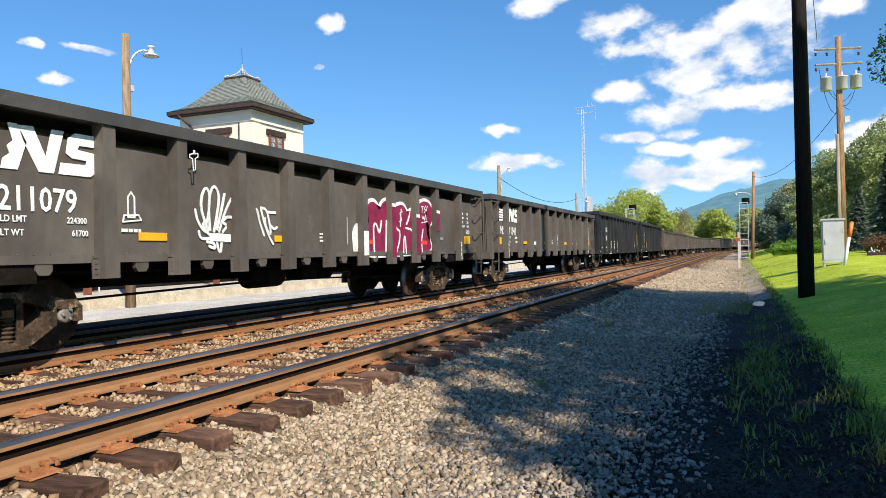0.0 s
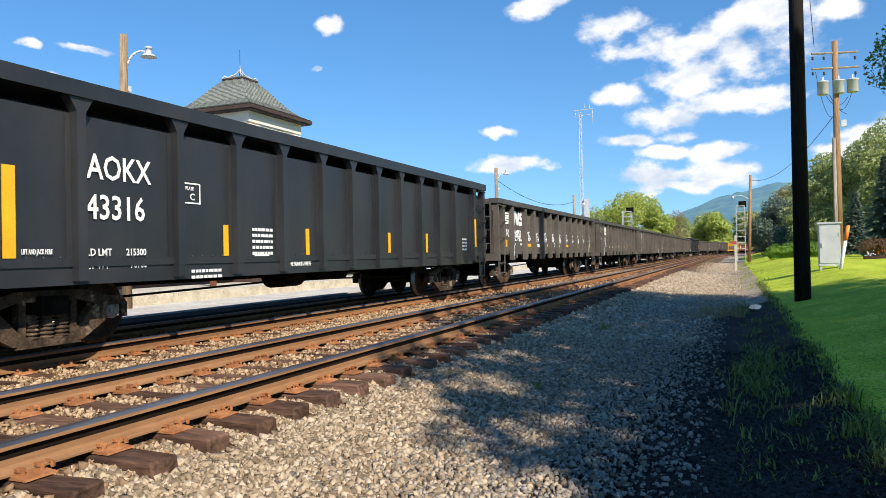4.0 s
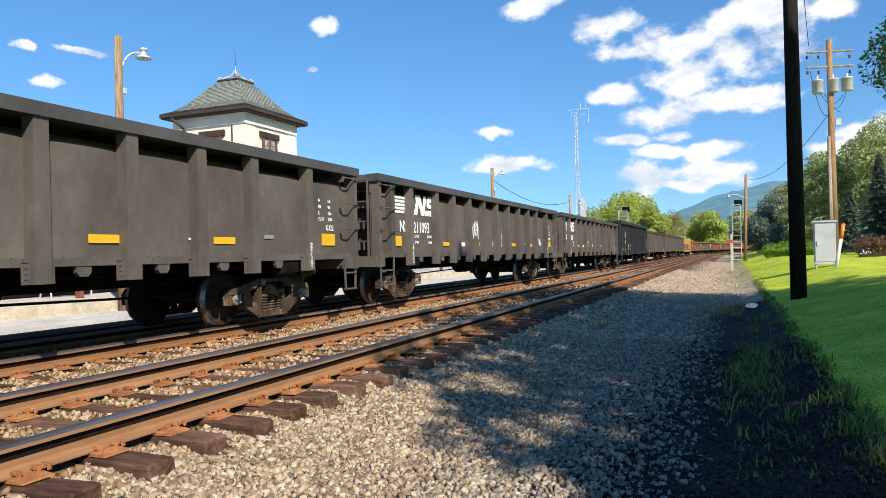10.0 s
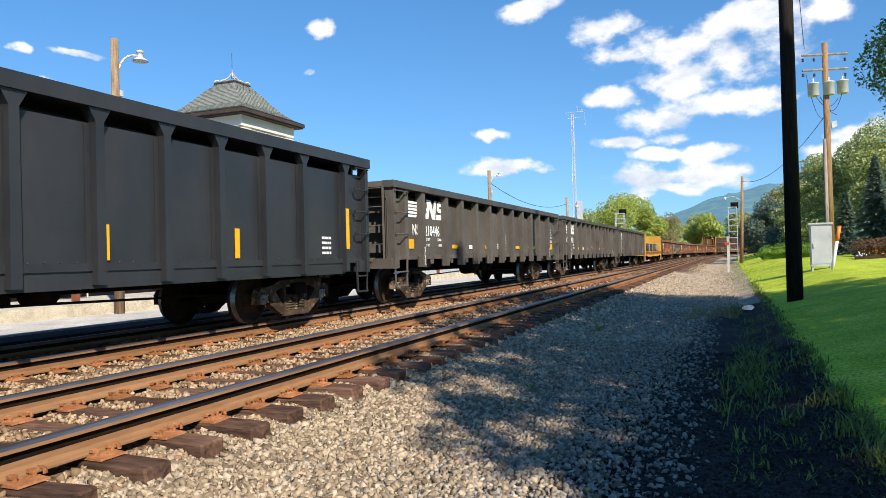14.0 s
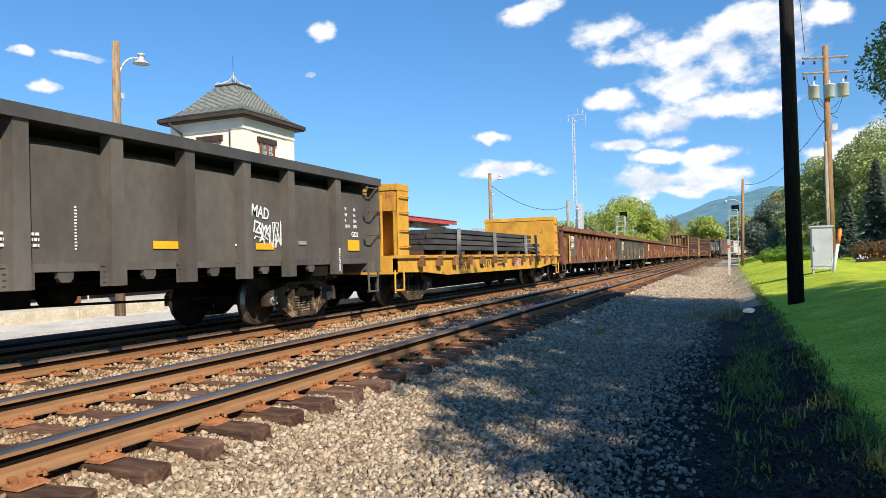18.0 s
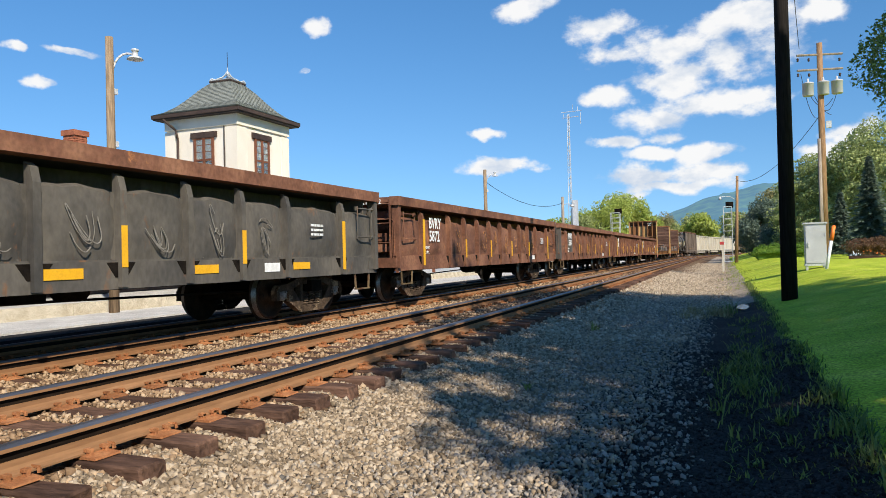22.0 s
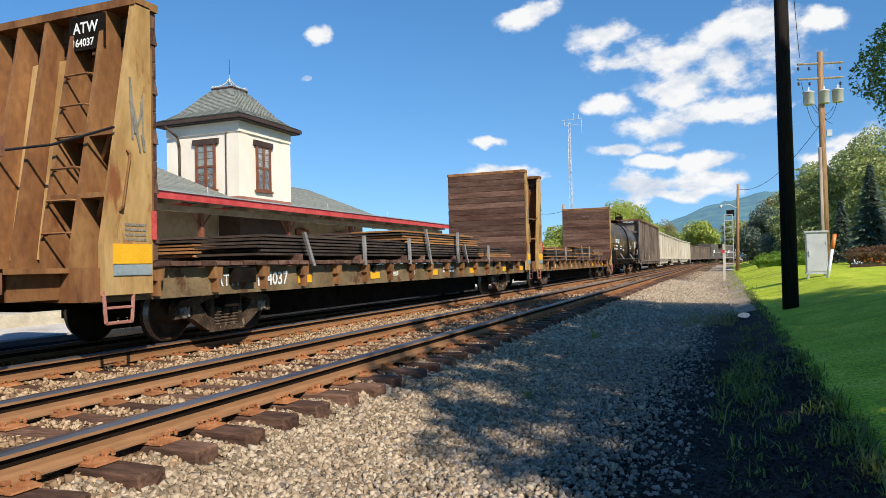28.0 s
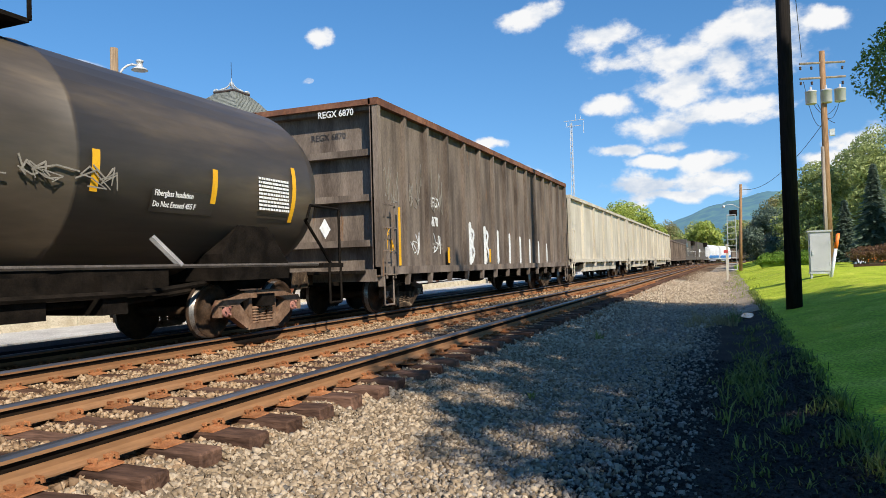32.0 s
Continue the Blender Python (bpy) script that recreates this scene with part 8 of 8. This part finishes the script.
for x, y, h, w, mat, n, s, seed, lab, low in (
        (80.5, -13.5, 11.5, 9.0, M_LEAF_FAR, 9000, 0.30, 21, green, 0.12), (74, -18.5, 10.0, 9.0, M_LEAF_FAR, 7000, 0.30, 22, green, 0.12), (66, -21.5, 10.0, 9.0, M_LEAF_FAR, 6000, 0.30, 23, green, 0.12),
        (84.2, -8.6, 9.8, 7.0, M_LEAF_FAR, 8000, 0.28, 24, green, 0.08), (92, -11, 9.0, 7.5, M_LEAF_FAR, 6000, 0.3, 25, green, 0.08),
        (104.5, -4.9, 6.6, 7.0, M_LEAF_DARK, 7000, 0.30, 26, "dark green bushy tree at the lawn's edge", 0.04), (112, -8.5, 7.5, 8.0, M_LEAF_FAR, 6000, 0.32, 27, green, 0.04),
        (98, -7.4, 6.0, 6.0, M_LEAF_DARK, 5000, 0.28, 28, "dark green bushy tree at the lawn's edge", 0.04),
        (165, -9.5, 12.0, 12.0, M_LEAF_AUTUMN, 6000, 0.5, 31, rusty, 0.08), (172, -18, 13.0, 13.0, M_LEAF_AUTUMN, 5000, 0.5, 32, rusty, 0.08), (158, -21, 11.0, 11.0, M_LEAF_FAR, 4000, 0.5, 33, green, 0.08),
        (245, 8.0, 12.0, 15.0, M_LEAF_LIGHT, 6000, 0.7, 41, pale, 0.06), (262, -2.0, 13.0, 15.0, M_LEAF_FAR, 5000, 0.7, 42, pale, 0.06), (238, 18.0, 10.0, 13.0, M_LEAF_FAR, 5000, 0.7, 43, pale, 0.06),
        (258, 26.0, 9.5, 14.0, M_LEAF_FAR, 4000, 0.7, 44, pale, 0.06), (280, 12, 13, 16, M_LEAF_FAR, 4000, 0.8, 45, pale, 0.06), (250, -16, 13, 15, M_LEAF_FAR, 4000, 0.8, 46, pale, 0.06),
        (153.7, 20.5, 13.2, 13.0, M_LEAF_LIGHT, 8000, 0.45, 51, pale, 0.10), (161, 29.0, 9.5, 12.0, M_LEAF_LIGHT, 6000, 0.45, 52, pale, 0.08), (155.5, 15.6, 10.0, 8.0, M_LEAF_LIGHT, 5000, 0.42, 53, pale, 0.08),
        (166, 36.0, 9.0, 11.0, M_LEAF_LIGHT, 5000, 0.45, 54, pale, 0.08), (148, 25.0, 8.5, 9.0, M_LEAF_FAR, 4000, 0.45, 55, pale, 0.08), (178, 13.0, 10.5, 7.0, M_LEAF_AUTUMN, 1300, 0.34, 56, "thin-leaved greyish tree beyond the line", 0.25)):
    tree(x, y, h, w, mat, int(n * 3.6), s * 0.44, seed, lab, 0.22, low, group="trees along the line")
spruce(55.4, -9.4, 6.6, 4.6, 9000, 61)
spruce(62.5, -10.6, 7.6, 5.0, 8000, 62)
spruce(68.5, -9.4, 5.4, 4.2, 6000, 63)
spruce(52.0, -12.5, 7.5, 5.0, 6000, 64)

hd = thing("hedge", "clipped bright green hedge on the lawn", "hedge", at=(63.2, -4.5, ground_at(63.2, -4.5) - 0.1))
put("foliage", leaves("foliage", [((0, -1.5, 0.55), (0.9, 1.0, 0.60)), ((0, -0.6, 0.57), (0.95, 1.1, 0.60)), ((0, 0.5, 0.55), (0.95, 1.1, 0.60)), ((0, 1.4, 0.5), (0.9, 0.9, 0.55))], 26000, 0.045, M_HEDGE, 71, 0.1), hd)
put("hedge_core", done(bx(-0.6, 0.6, -2.1, 1.9, 0, 0.85), "hedge_core", M_GRASS, 0.2), hd)
bu = thing("bush", "rounded red-brown bush behind the flower bed", "bush", at=(48.6, -8.1, ground_at(48.6, -8.1) + 0.25))
put("foliage", leaves("foliage", [((0, -0.6, 0.45), (0.7, 0.9, 0.5)), ((0, 0.5, 0.4), (0.7, 0.8, 0.45))], 5000, 0.05, M_BUSH, 72, 0.3), bu)
put("stems", done(bx(-0.15, 0.15, -0.5, 0.4, -0.3, 0.3), "stems", M_BARK), bu)


def blades(name, spots, mat, label, seed, width=0.005):
    """Grass and weeds: spots are (x, y, spread, how many, height)."""
    rs = np.random.RandomState(seed)
    sp = np.repeat(np.array(spots, float), [int(q[3]) for q in spots], axis=0)
    n = len(sp)
    x, y = sp[:, 0] + rs.normal(size=n) * sp[:, 2], sp[:, 1] + rs.normal(size=n) * sp[:, 2] * 0.6
    z = np.array([height(u, v) for u, v in zip(x, y)]) - 0.005
    a, h = rs.rand(n) * math.tau, sp[:, 4] * (0.2 + 0.85 * rs.rand(n) ** 1.8)
    lean = h * (0.25 + 1.1 * rs.rand(n))
    c, s, w = np.cos(a), np.sin(a), width * (0.6 + 0.8 * rs.rand(n))
    pts = []
    for f, g, k in ((0, 0, 1), (0, 0, -1), (0.3, 0.6, -0.8), (0.3, 0.6, 0.8), (1.0, 0.95, 0)):
        pts.append(np.stack([x + c * lean * f - s * w * k, y + s * lean * f + c * w * k, z + h * g], 1))
    verts = np.stack(pts, 1).reshape(-1, 3).tolist()
    faces = []
    for k in range(n):
        i = 5 * k
        faces += [(i, i + 1, i + 2, i + 3), (i + 3, i + 2, i + 4)]
    tagged(new(name, raw(name, verts, faces, mat)), label, "grass", kind="stuff")


M_BLADE = leaf("green_weed_blades", (0.06, 0.095, 0.02), (0.28, 0.33, 0.075))
M_TURF = leaf("lawn_blades", (0.16, 0.21, 0.016), (0.36, 0.42, 0.045))
rnd = random.Random(5)
verge = [(x, -0.86 + rnd.gauss(0, 0.06), rnd.uniform(0.04, 0.12), rnd.choice((5, 12, 28)), rnd.uniform(0.05, 0.16)) for x in [4.4 + 26 * rnd.random() ** 1.4 for k in range(260)]]
# the thick patch of weeds half way along the path, and sprigs nearer by
tufts = [(8.9 + rnd.gauss(0, 0.9), -0.22 + rnd.gauss(0, 0.17), rnd.uniform(0.04, 0.14), rnd.choice((5, 12, 24)), rnd.uniform(0.08, 0.26)) for k in range(95)]
tufts += [(rnd.uniform(10, 15.5), rnd.uniform(-0.7, -0.1), rnd.uniform(0.05, 0.14), rnd.choice((8, 16, 30)), rnd.uniform(0.06, 0.18)) for k in range(50)]
tufts += [(rnd.uniform(4.6, 7.4), rnd.uniform(-0.8, 0.0), rnd.uniform(0.03, 0.09), rnd.choice((4, 7, 12)), rnd.uniform(0.06, 0.18)) for k in range(60)]
tufts += [(7.5, 2.03, 0.05, 40, 0.14), (13.3, 2.26, 0.06, 60, 0.24), (5.15, -0.84, 0.12, 80, 0.2), (5.8, -0.81, 0.12, 70, 0.2), (7.1, -0.82, 0.14, 90, 0.22), (17.6, -0.1, 0.14, 120, 0.40)]
blades("verge_grass", verge + tufts, M_BLADE, "ragged green weeds along the edge of the lawn", 81, 0.007)
turf = [(x, -0.9 - rnd.random() * (0.4 + 0.18 * x), 0.16, 34, 0.035) for x in [4.5 + 22 * rnd.random() ** 1.2 for k in range(1500)]]
blades("lawn_grass", turf, M_TURF, "short mown grass of the lawn", 84, 0.004)
blades("dry_weeds", [(17.1 + rnd.uniform(-1.2, 1.6), 0.30 + rnd.uniform(-0.45, 0.55), rnd.uniform(0.05, 0.16), 22, rnd.uniform(0.14, 0.42)) for k in range(52)]
       + [(9.65, 1.13, 0.12, 40, 0.09), (6.6, 0.33, 0.08, 30, 0.05), (8.2, 2.5, 0.12, 24, 0.08), (24, 0.8, 0.8, 60, 0.12), (30, 0.4, 1.2, 80, 0.12)], M_DRY, "dry straw-coloured weeds on the path", 82, 0.004)
far_verge = [(x + rnd.random(), -0.7 + rnd.uniform(-0.5, 0.4), 0.4, 26, rnd.uniform(0.06, 0.2)) for x in range(26, 80)]
blades("far_verge_grass", far_verge, M_TURF, "ragged grass along the far edge of the lawn", 83, 0.01)


# a puddle in the dip at the lawn's edge
bm = BM()
prism(bm, [(18.8 + (0.75 + 0.12 * math.sin(3 * a)) * math.cos(a), -0.5 + (0.26 + 0.05 * math.cos(2 * a + 1)) * math.sin(a)) for a in [k * math.tau / 22 for k in range(22)]], "z", height(18.8, -0.5) - 0.02, height(18.8, -0.5) + 0.028)
one("puddle", bm, M_WATER, "shallow puddle reflecting the sky beside the path", "puddle", kind="structure")

# ---- stones ----
def stones(name, n, region, size, mat, label, seed, sink=0.3):
    """Broken stones: each a split and chipped block, tumbled at random, strewn over region(rs, n)."""
    base = np.array([(-1, -1, -1), (1, -1, -1), (1, 1, -1), (-1, 1, -1), (-1, -1, 1), (1, -1, 1), (1, 1, 1), (-1, 1, 1)], float) * 0.62
    tri = np.array([(0, 2, 1), (0, 3, 2), (4, 5, 6), (4, 6, 7), (0, 1, 5), (0, 5, 4), (1, 2, 6), (1, 6, 5), (2, 3, 7), (2, 7, 6), (3, 0, 4), (3, 4, 7)])
    rs = np.random.RandomState(seed)
    xy = region(rs, n)
    n = len(xy)
    z = np.array([height(a, b) for a, b in xy])
    shape = base[None] * (1 + 0.75 * (rs.rand(n, 8, 3) - 0.5)) * np.sort(0.35 + 1.1 * rs.rand(n, 1, 3), axis=2)
    # each stone is turned its own way
    q = rs.normal(size=(n, 4))
    q /= np.linalg.norm(q, axis=1)[:, None]
    w, i, j, k = q.T
    rot = np.stack([1 - 2 * (j * j + k * k), 2 * (i * j - k * w), 2 * (i * k + j * w), 2 * (i * j + k * w), 1 - 2 * (i * i + k * k), 2 * (j * k - i * w),
                    2 * (i * k - j * w), 2 * (j * k + i * w), 1 - 2 * (i * i + j * j)], 1).reshape(n, 3, 3)
    sz = size * (0.5 + 0.95 * rs.rand(n) ** 1.6)
    p = np.einsum("nij,nkj->nki", rot, shape) * sz[:, None, None]
    p[:, :, 0] += xy[:, 0:1]
    p[:, :, 1] += xy[:, 1:2]
    p[:, :, 2] += (z + sz * (0.8 - sink) * rs.rand(n) + 0.012)[:, None]
    verts = p.reshape(-1, 3)
    faces = (tri[None] + 8 * np.arange(n)[:, None, None]).reshape(-1, 3)
    me = bpy.data.meshes.new(name)
    me.vertices.add(len(verts))
    me.vertices.foreach_set("co", verts.ravel())
    me.loops.add(len(faces) * 3)
    me.loops.foreach_set("vertex_index", faces.ravel().astype(np.int32))
    me.polygons.add(len(faces))
    me.polygons.foreach_set("loop_start", np.arange(0, len(faces) * 3, 3, dtype=np.int32))
    me.update(calc_edges=True)
    me.materials.append(mat)
    tagged(new(name, me), label, "stones", kind="stuff")


def stone_mat(name, a, b):
    """Stones that differ one from another."""
    m = bpy.data.materials.new(name)
    m.use_nodes = True
    nt = m.node_tree
    N, K = nt.nodes.new, nt.links.new
    geo, ramp, bs = N("ShaderNodeNewGeometry"), N("ShaderNodeValToRGB"), nt.nodes["Principled BSDF"]
    el = ramp.color_ramp.elements
    el[0].color, el[1].color = (*a, 1), (*b, 1)
    mid = el.new(0.55)
    mid.color = (*[(p * 0.45 + q * 0.55) * t for p, q, t in zip(a, b, (1.06, 1.0, 0.92))], 1)
    K(geo.outputs["Random Per Island"], ramp.inputs[0])
    tc, nz, hs, mr = N("ShaderNodeTexCoord"), N("ShaderNodeTexNoise"), N("ShaderNodeHueSaturation"), N("ShaderNodeMapRange")
    nz.inputs["Scale"].default_value, nz.inputs["Detail"].default_value = 45, 4
    K(tc.outputs["Object"], nz.inputs["Vector"])
    mr.inputs[3].default_value, mr.inputs[4].default_value = 0.6, 1.4
    K(nz.outputs[0], mr.inputs[0])
    K(mr.outputs[0], hs.inputs["Value"])
    K(ramp.outputs[0], hs.inputs["Color"])
    K(hs.outputs[0], bs.inputs["Base Color"])
    bs.inputs["Roughness"].default_value, bs.inputs["Specular IOR Level"].default_value = 0.92, 0.1
    return m


M_ROCKS = stone_mat("broken_limestone", (0.14, 0.105, 0.07), (0.48, 0.39, 0.285))
M_CRIB = stone_mat("rust_stained_limestone", (0.155, 0.095, 0.055), (0.47, 0.345, 0.225))
M_PALE_ROCKS = stone_mat("dusty_pale_limestone", (0.22, 0.175, 0.125), (0.56, 0.47, 0.36))
M_GRAVEL = stone_mat("grey_path_gravel", (0.13, 0.115, 0.10), (0.36, 0.32, 0.275))
M_CLINKER = stone_mat("dark_clinker", (0.012, 0.012, 0.012), (0.065, 0.06, 0.055))


def clear_of_rails(xy):
    keep = np.ones(len(xy), bool)
    for yc in (Y1, Y2):
        for s in (-0.7525, 0.7525):
            keep &= np.abs(xy[:, 1] - yc - s) > 0.09
        on = np.min(np.abs(xy[:, 0:1] - np.array([t for t in TIES[yc] if t < 50])[None]), axis=1) < 0.135
        keep &= ~(on & (np.abs(xy[:, 1] - yc) < 1.33))
    return xy[keep]


def strip(x0, x1, y0, y1, crowd=1.15, toward=0.0):
    """Places strewn over a stretch, denser at its near end."""
    def region(rs, n):
        y = y0 + (y1 - y0) * (rs.rand(n) if toward == 0 else (rs.rand(n) + rs.rand(n)) / 2) if toward <= 0 else y1 - (y1 - y0) * (1 - rs.rand(n) ** (1 / toward))
        return clear_of_rails(np.stack([x0 + (x1 - x0) * rs.rand(n) ** crowd, y], 1))
    return region


stones("bank_stones", 52000, strip(2.0, 14, 0.5, 3.6, 1.25, 2.2), 0.0225, M_ROCKS, "loose pale broken limestone ballast stones", 91)
stones("crib_stones", 42000, strip(2.0, 17, 3.3, 7.5, 1.2), 0.024, M_CRIB, "loose pale broken limestone between the sleepers", 92, 0.1)
stones("far_stones", 18000, strip(12, 50, 3.0, 7.4, 1.4), 0.030, M_CRIB, "loose rust-stained broken limestone along the track", 93)
stones("far_bank_stones", 14000, strip(12, 50, 0.4, 3.4, 1.4, 1.6), 0.030, M_PALE_ROCKS, "loose pale broken limestone on the bank", 97)
stones("mixed_gravel", 30000, strip(2.2, 22, 0.1, 2.9, 1.3, -1), 0.019, M_GRAVEL, "grey gravel thinning out from the ballast", 94, 0.4)
stones("path_cinders", 20000, strip(2.5, 11, -0.9, 1.3, 1.3), 0.012, M_CLINKER, "dark cinders strewn over the path", 95, 0.5)
stones("far_gravel", 20000, strip(18, 85, -0.5, 3.0, 1.25, -1), 0.022, M_PALE_ROCKS, "pale gravel scattered over the far path", 96, 0.5)


# ---- distance ----
def hill():
    """The wooded ridge: heading and height above the horizon, in degrees."""
    ridge = ((18, 0.6), (12, 0.9), (8, 1.3), (5.5, 2.2), (3.5, 3.2), (1.5, 4.0), (-1, 4.6), (-3.5, 5.0), (-6, 5.2), (-10, 5.1), (-16, 4.6), (-24, 4.0), (-34, 3.2))
    verts, faces = [], []
    na, nr = 150, 14
    for i in range(na):
        a = 18 - 52 * i / (na - 1)
        for k in range(len(ridge) - 1):
            if ridge[k][0] >= a >= ridge[k + 1][0]:
                t = (ridge[k][0] - a) / (ridge[k][0] - ridge[k + 1][0])
                e = ridge[k][1] * (1 - t) + ridge[k + 1][1] * t
        for j in range(nr):
            u = j / (nr - 1)
            d = 1700 + 1000 * u
            z = math.tan(radians(e)) * 2700 * (u ** 0.8) * (1 + 0.05 * noise.noise((a * 0.6, u * 3, 0))) + 5 * noise.noise((a * 3, u * 9, 2))
            verts.append((d * math.cos(radians(a)), d * math.sin(radians(a)), z - 6))
    for i in range(na - 1):
        for j in range(nr - 1):
            k = i * nr + j
            faces.append((k, k + 1, k + nr + 1, k + nr))
    m = bpy.data.materials.new("distant_wooded_ridge")
    m.use_nodes = True
    nt = m.node_tree
    N, K = nt.nodes.new, nt.links.new
    bs, tc, nz, ramp = nt.nodes["Principled BSDF"], N("ShaderNodeTexCoord"), N("ShaderNodeTexNoise"), N("ShaderNodeValToRGB")
    nz.inputs["Scale"].default_value, nz.inputs["Detail"].default_value = 0.02, 9
    K(tc.outputs["Object"], nz.inputs["Vector"])
    K(nz.outputs[0], ramp.inputs[0])
    # woodland tones shifted to blue, with some distance haze in the colour
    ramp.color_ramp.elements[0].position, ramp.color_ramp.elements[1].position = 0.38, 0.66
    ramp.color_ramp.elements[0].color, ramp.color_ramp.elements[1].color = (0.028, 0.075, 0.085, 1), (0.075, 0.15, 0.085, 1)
    K(ramp.outputs[0], bs.inputs["Base Color"])
    bs.inputs["Roughness"].default_value = 1.0
    # haze of the air in front of it, put in as a faint blue glow
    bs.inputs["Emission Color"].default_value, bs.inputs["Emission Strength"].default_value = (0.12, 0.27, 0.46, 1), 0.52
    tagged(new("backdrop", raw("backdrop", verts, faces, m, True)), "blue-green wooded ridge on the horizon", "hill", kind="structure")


hill()


# ---- what moves ----
def on_line(mid, xt, t):
    s = mid - SPEED * t
    ax, ay, _ = along(s - xt)
    bx_, by_, _ = along(s + xt)
    return pose((ax + bx_) / 2, (ay + by_) / 2, Z2, 0, 0, math.degrees(math.atan2(by_ - ay, bx_ - ax)))


def motions():
    for car, mid, xt in CARS:
        walk(car, [(t, on_line(mid, xt, t)) for t in range(33)])
    # wheels roll while their wagon is within sight of the camera
    for wheel, at, mid in WHEELS:
        t0, t1 = max(0.0, (mid - 62) / SPEED), min(32.0, (mid + 12) / SPEED)
        if t1 <= t0:
            continue
        ts = [k / FPS for k in range(math.ceil(t0 * FPS), int(t1 * FPS) + 1)]
        rows = [(t, pose(*at, 0, math.degrees(-SPEED * (t - t0) / 0.43), 0)) for t in ts]
        if ts[0] > 0:
            rows.insert(0, (0.0, rows[0][1]))
        if ts[-1] < 32:
            rows.append((32.0, rows[-1][1]))
        walk(wheel, rows)


motions()
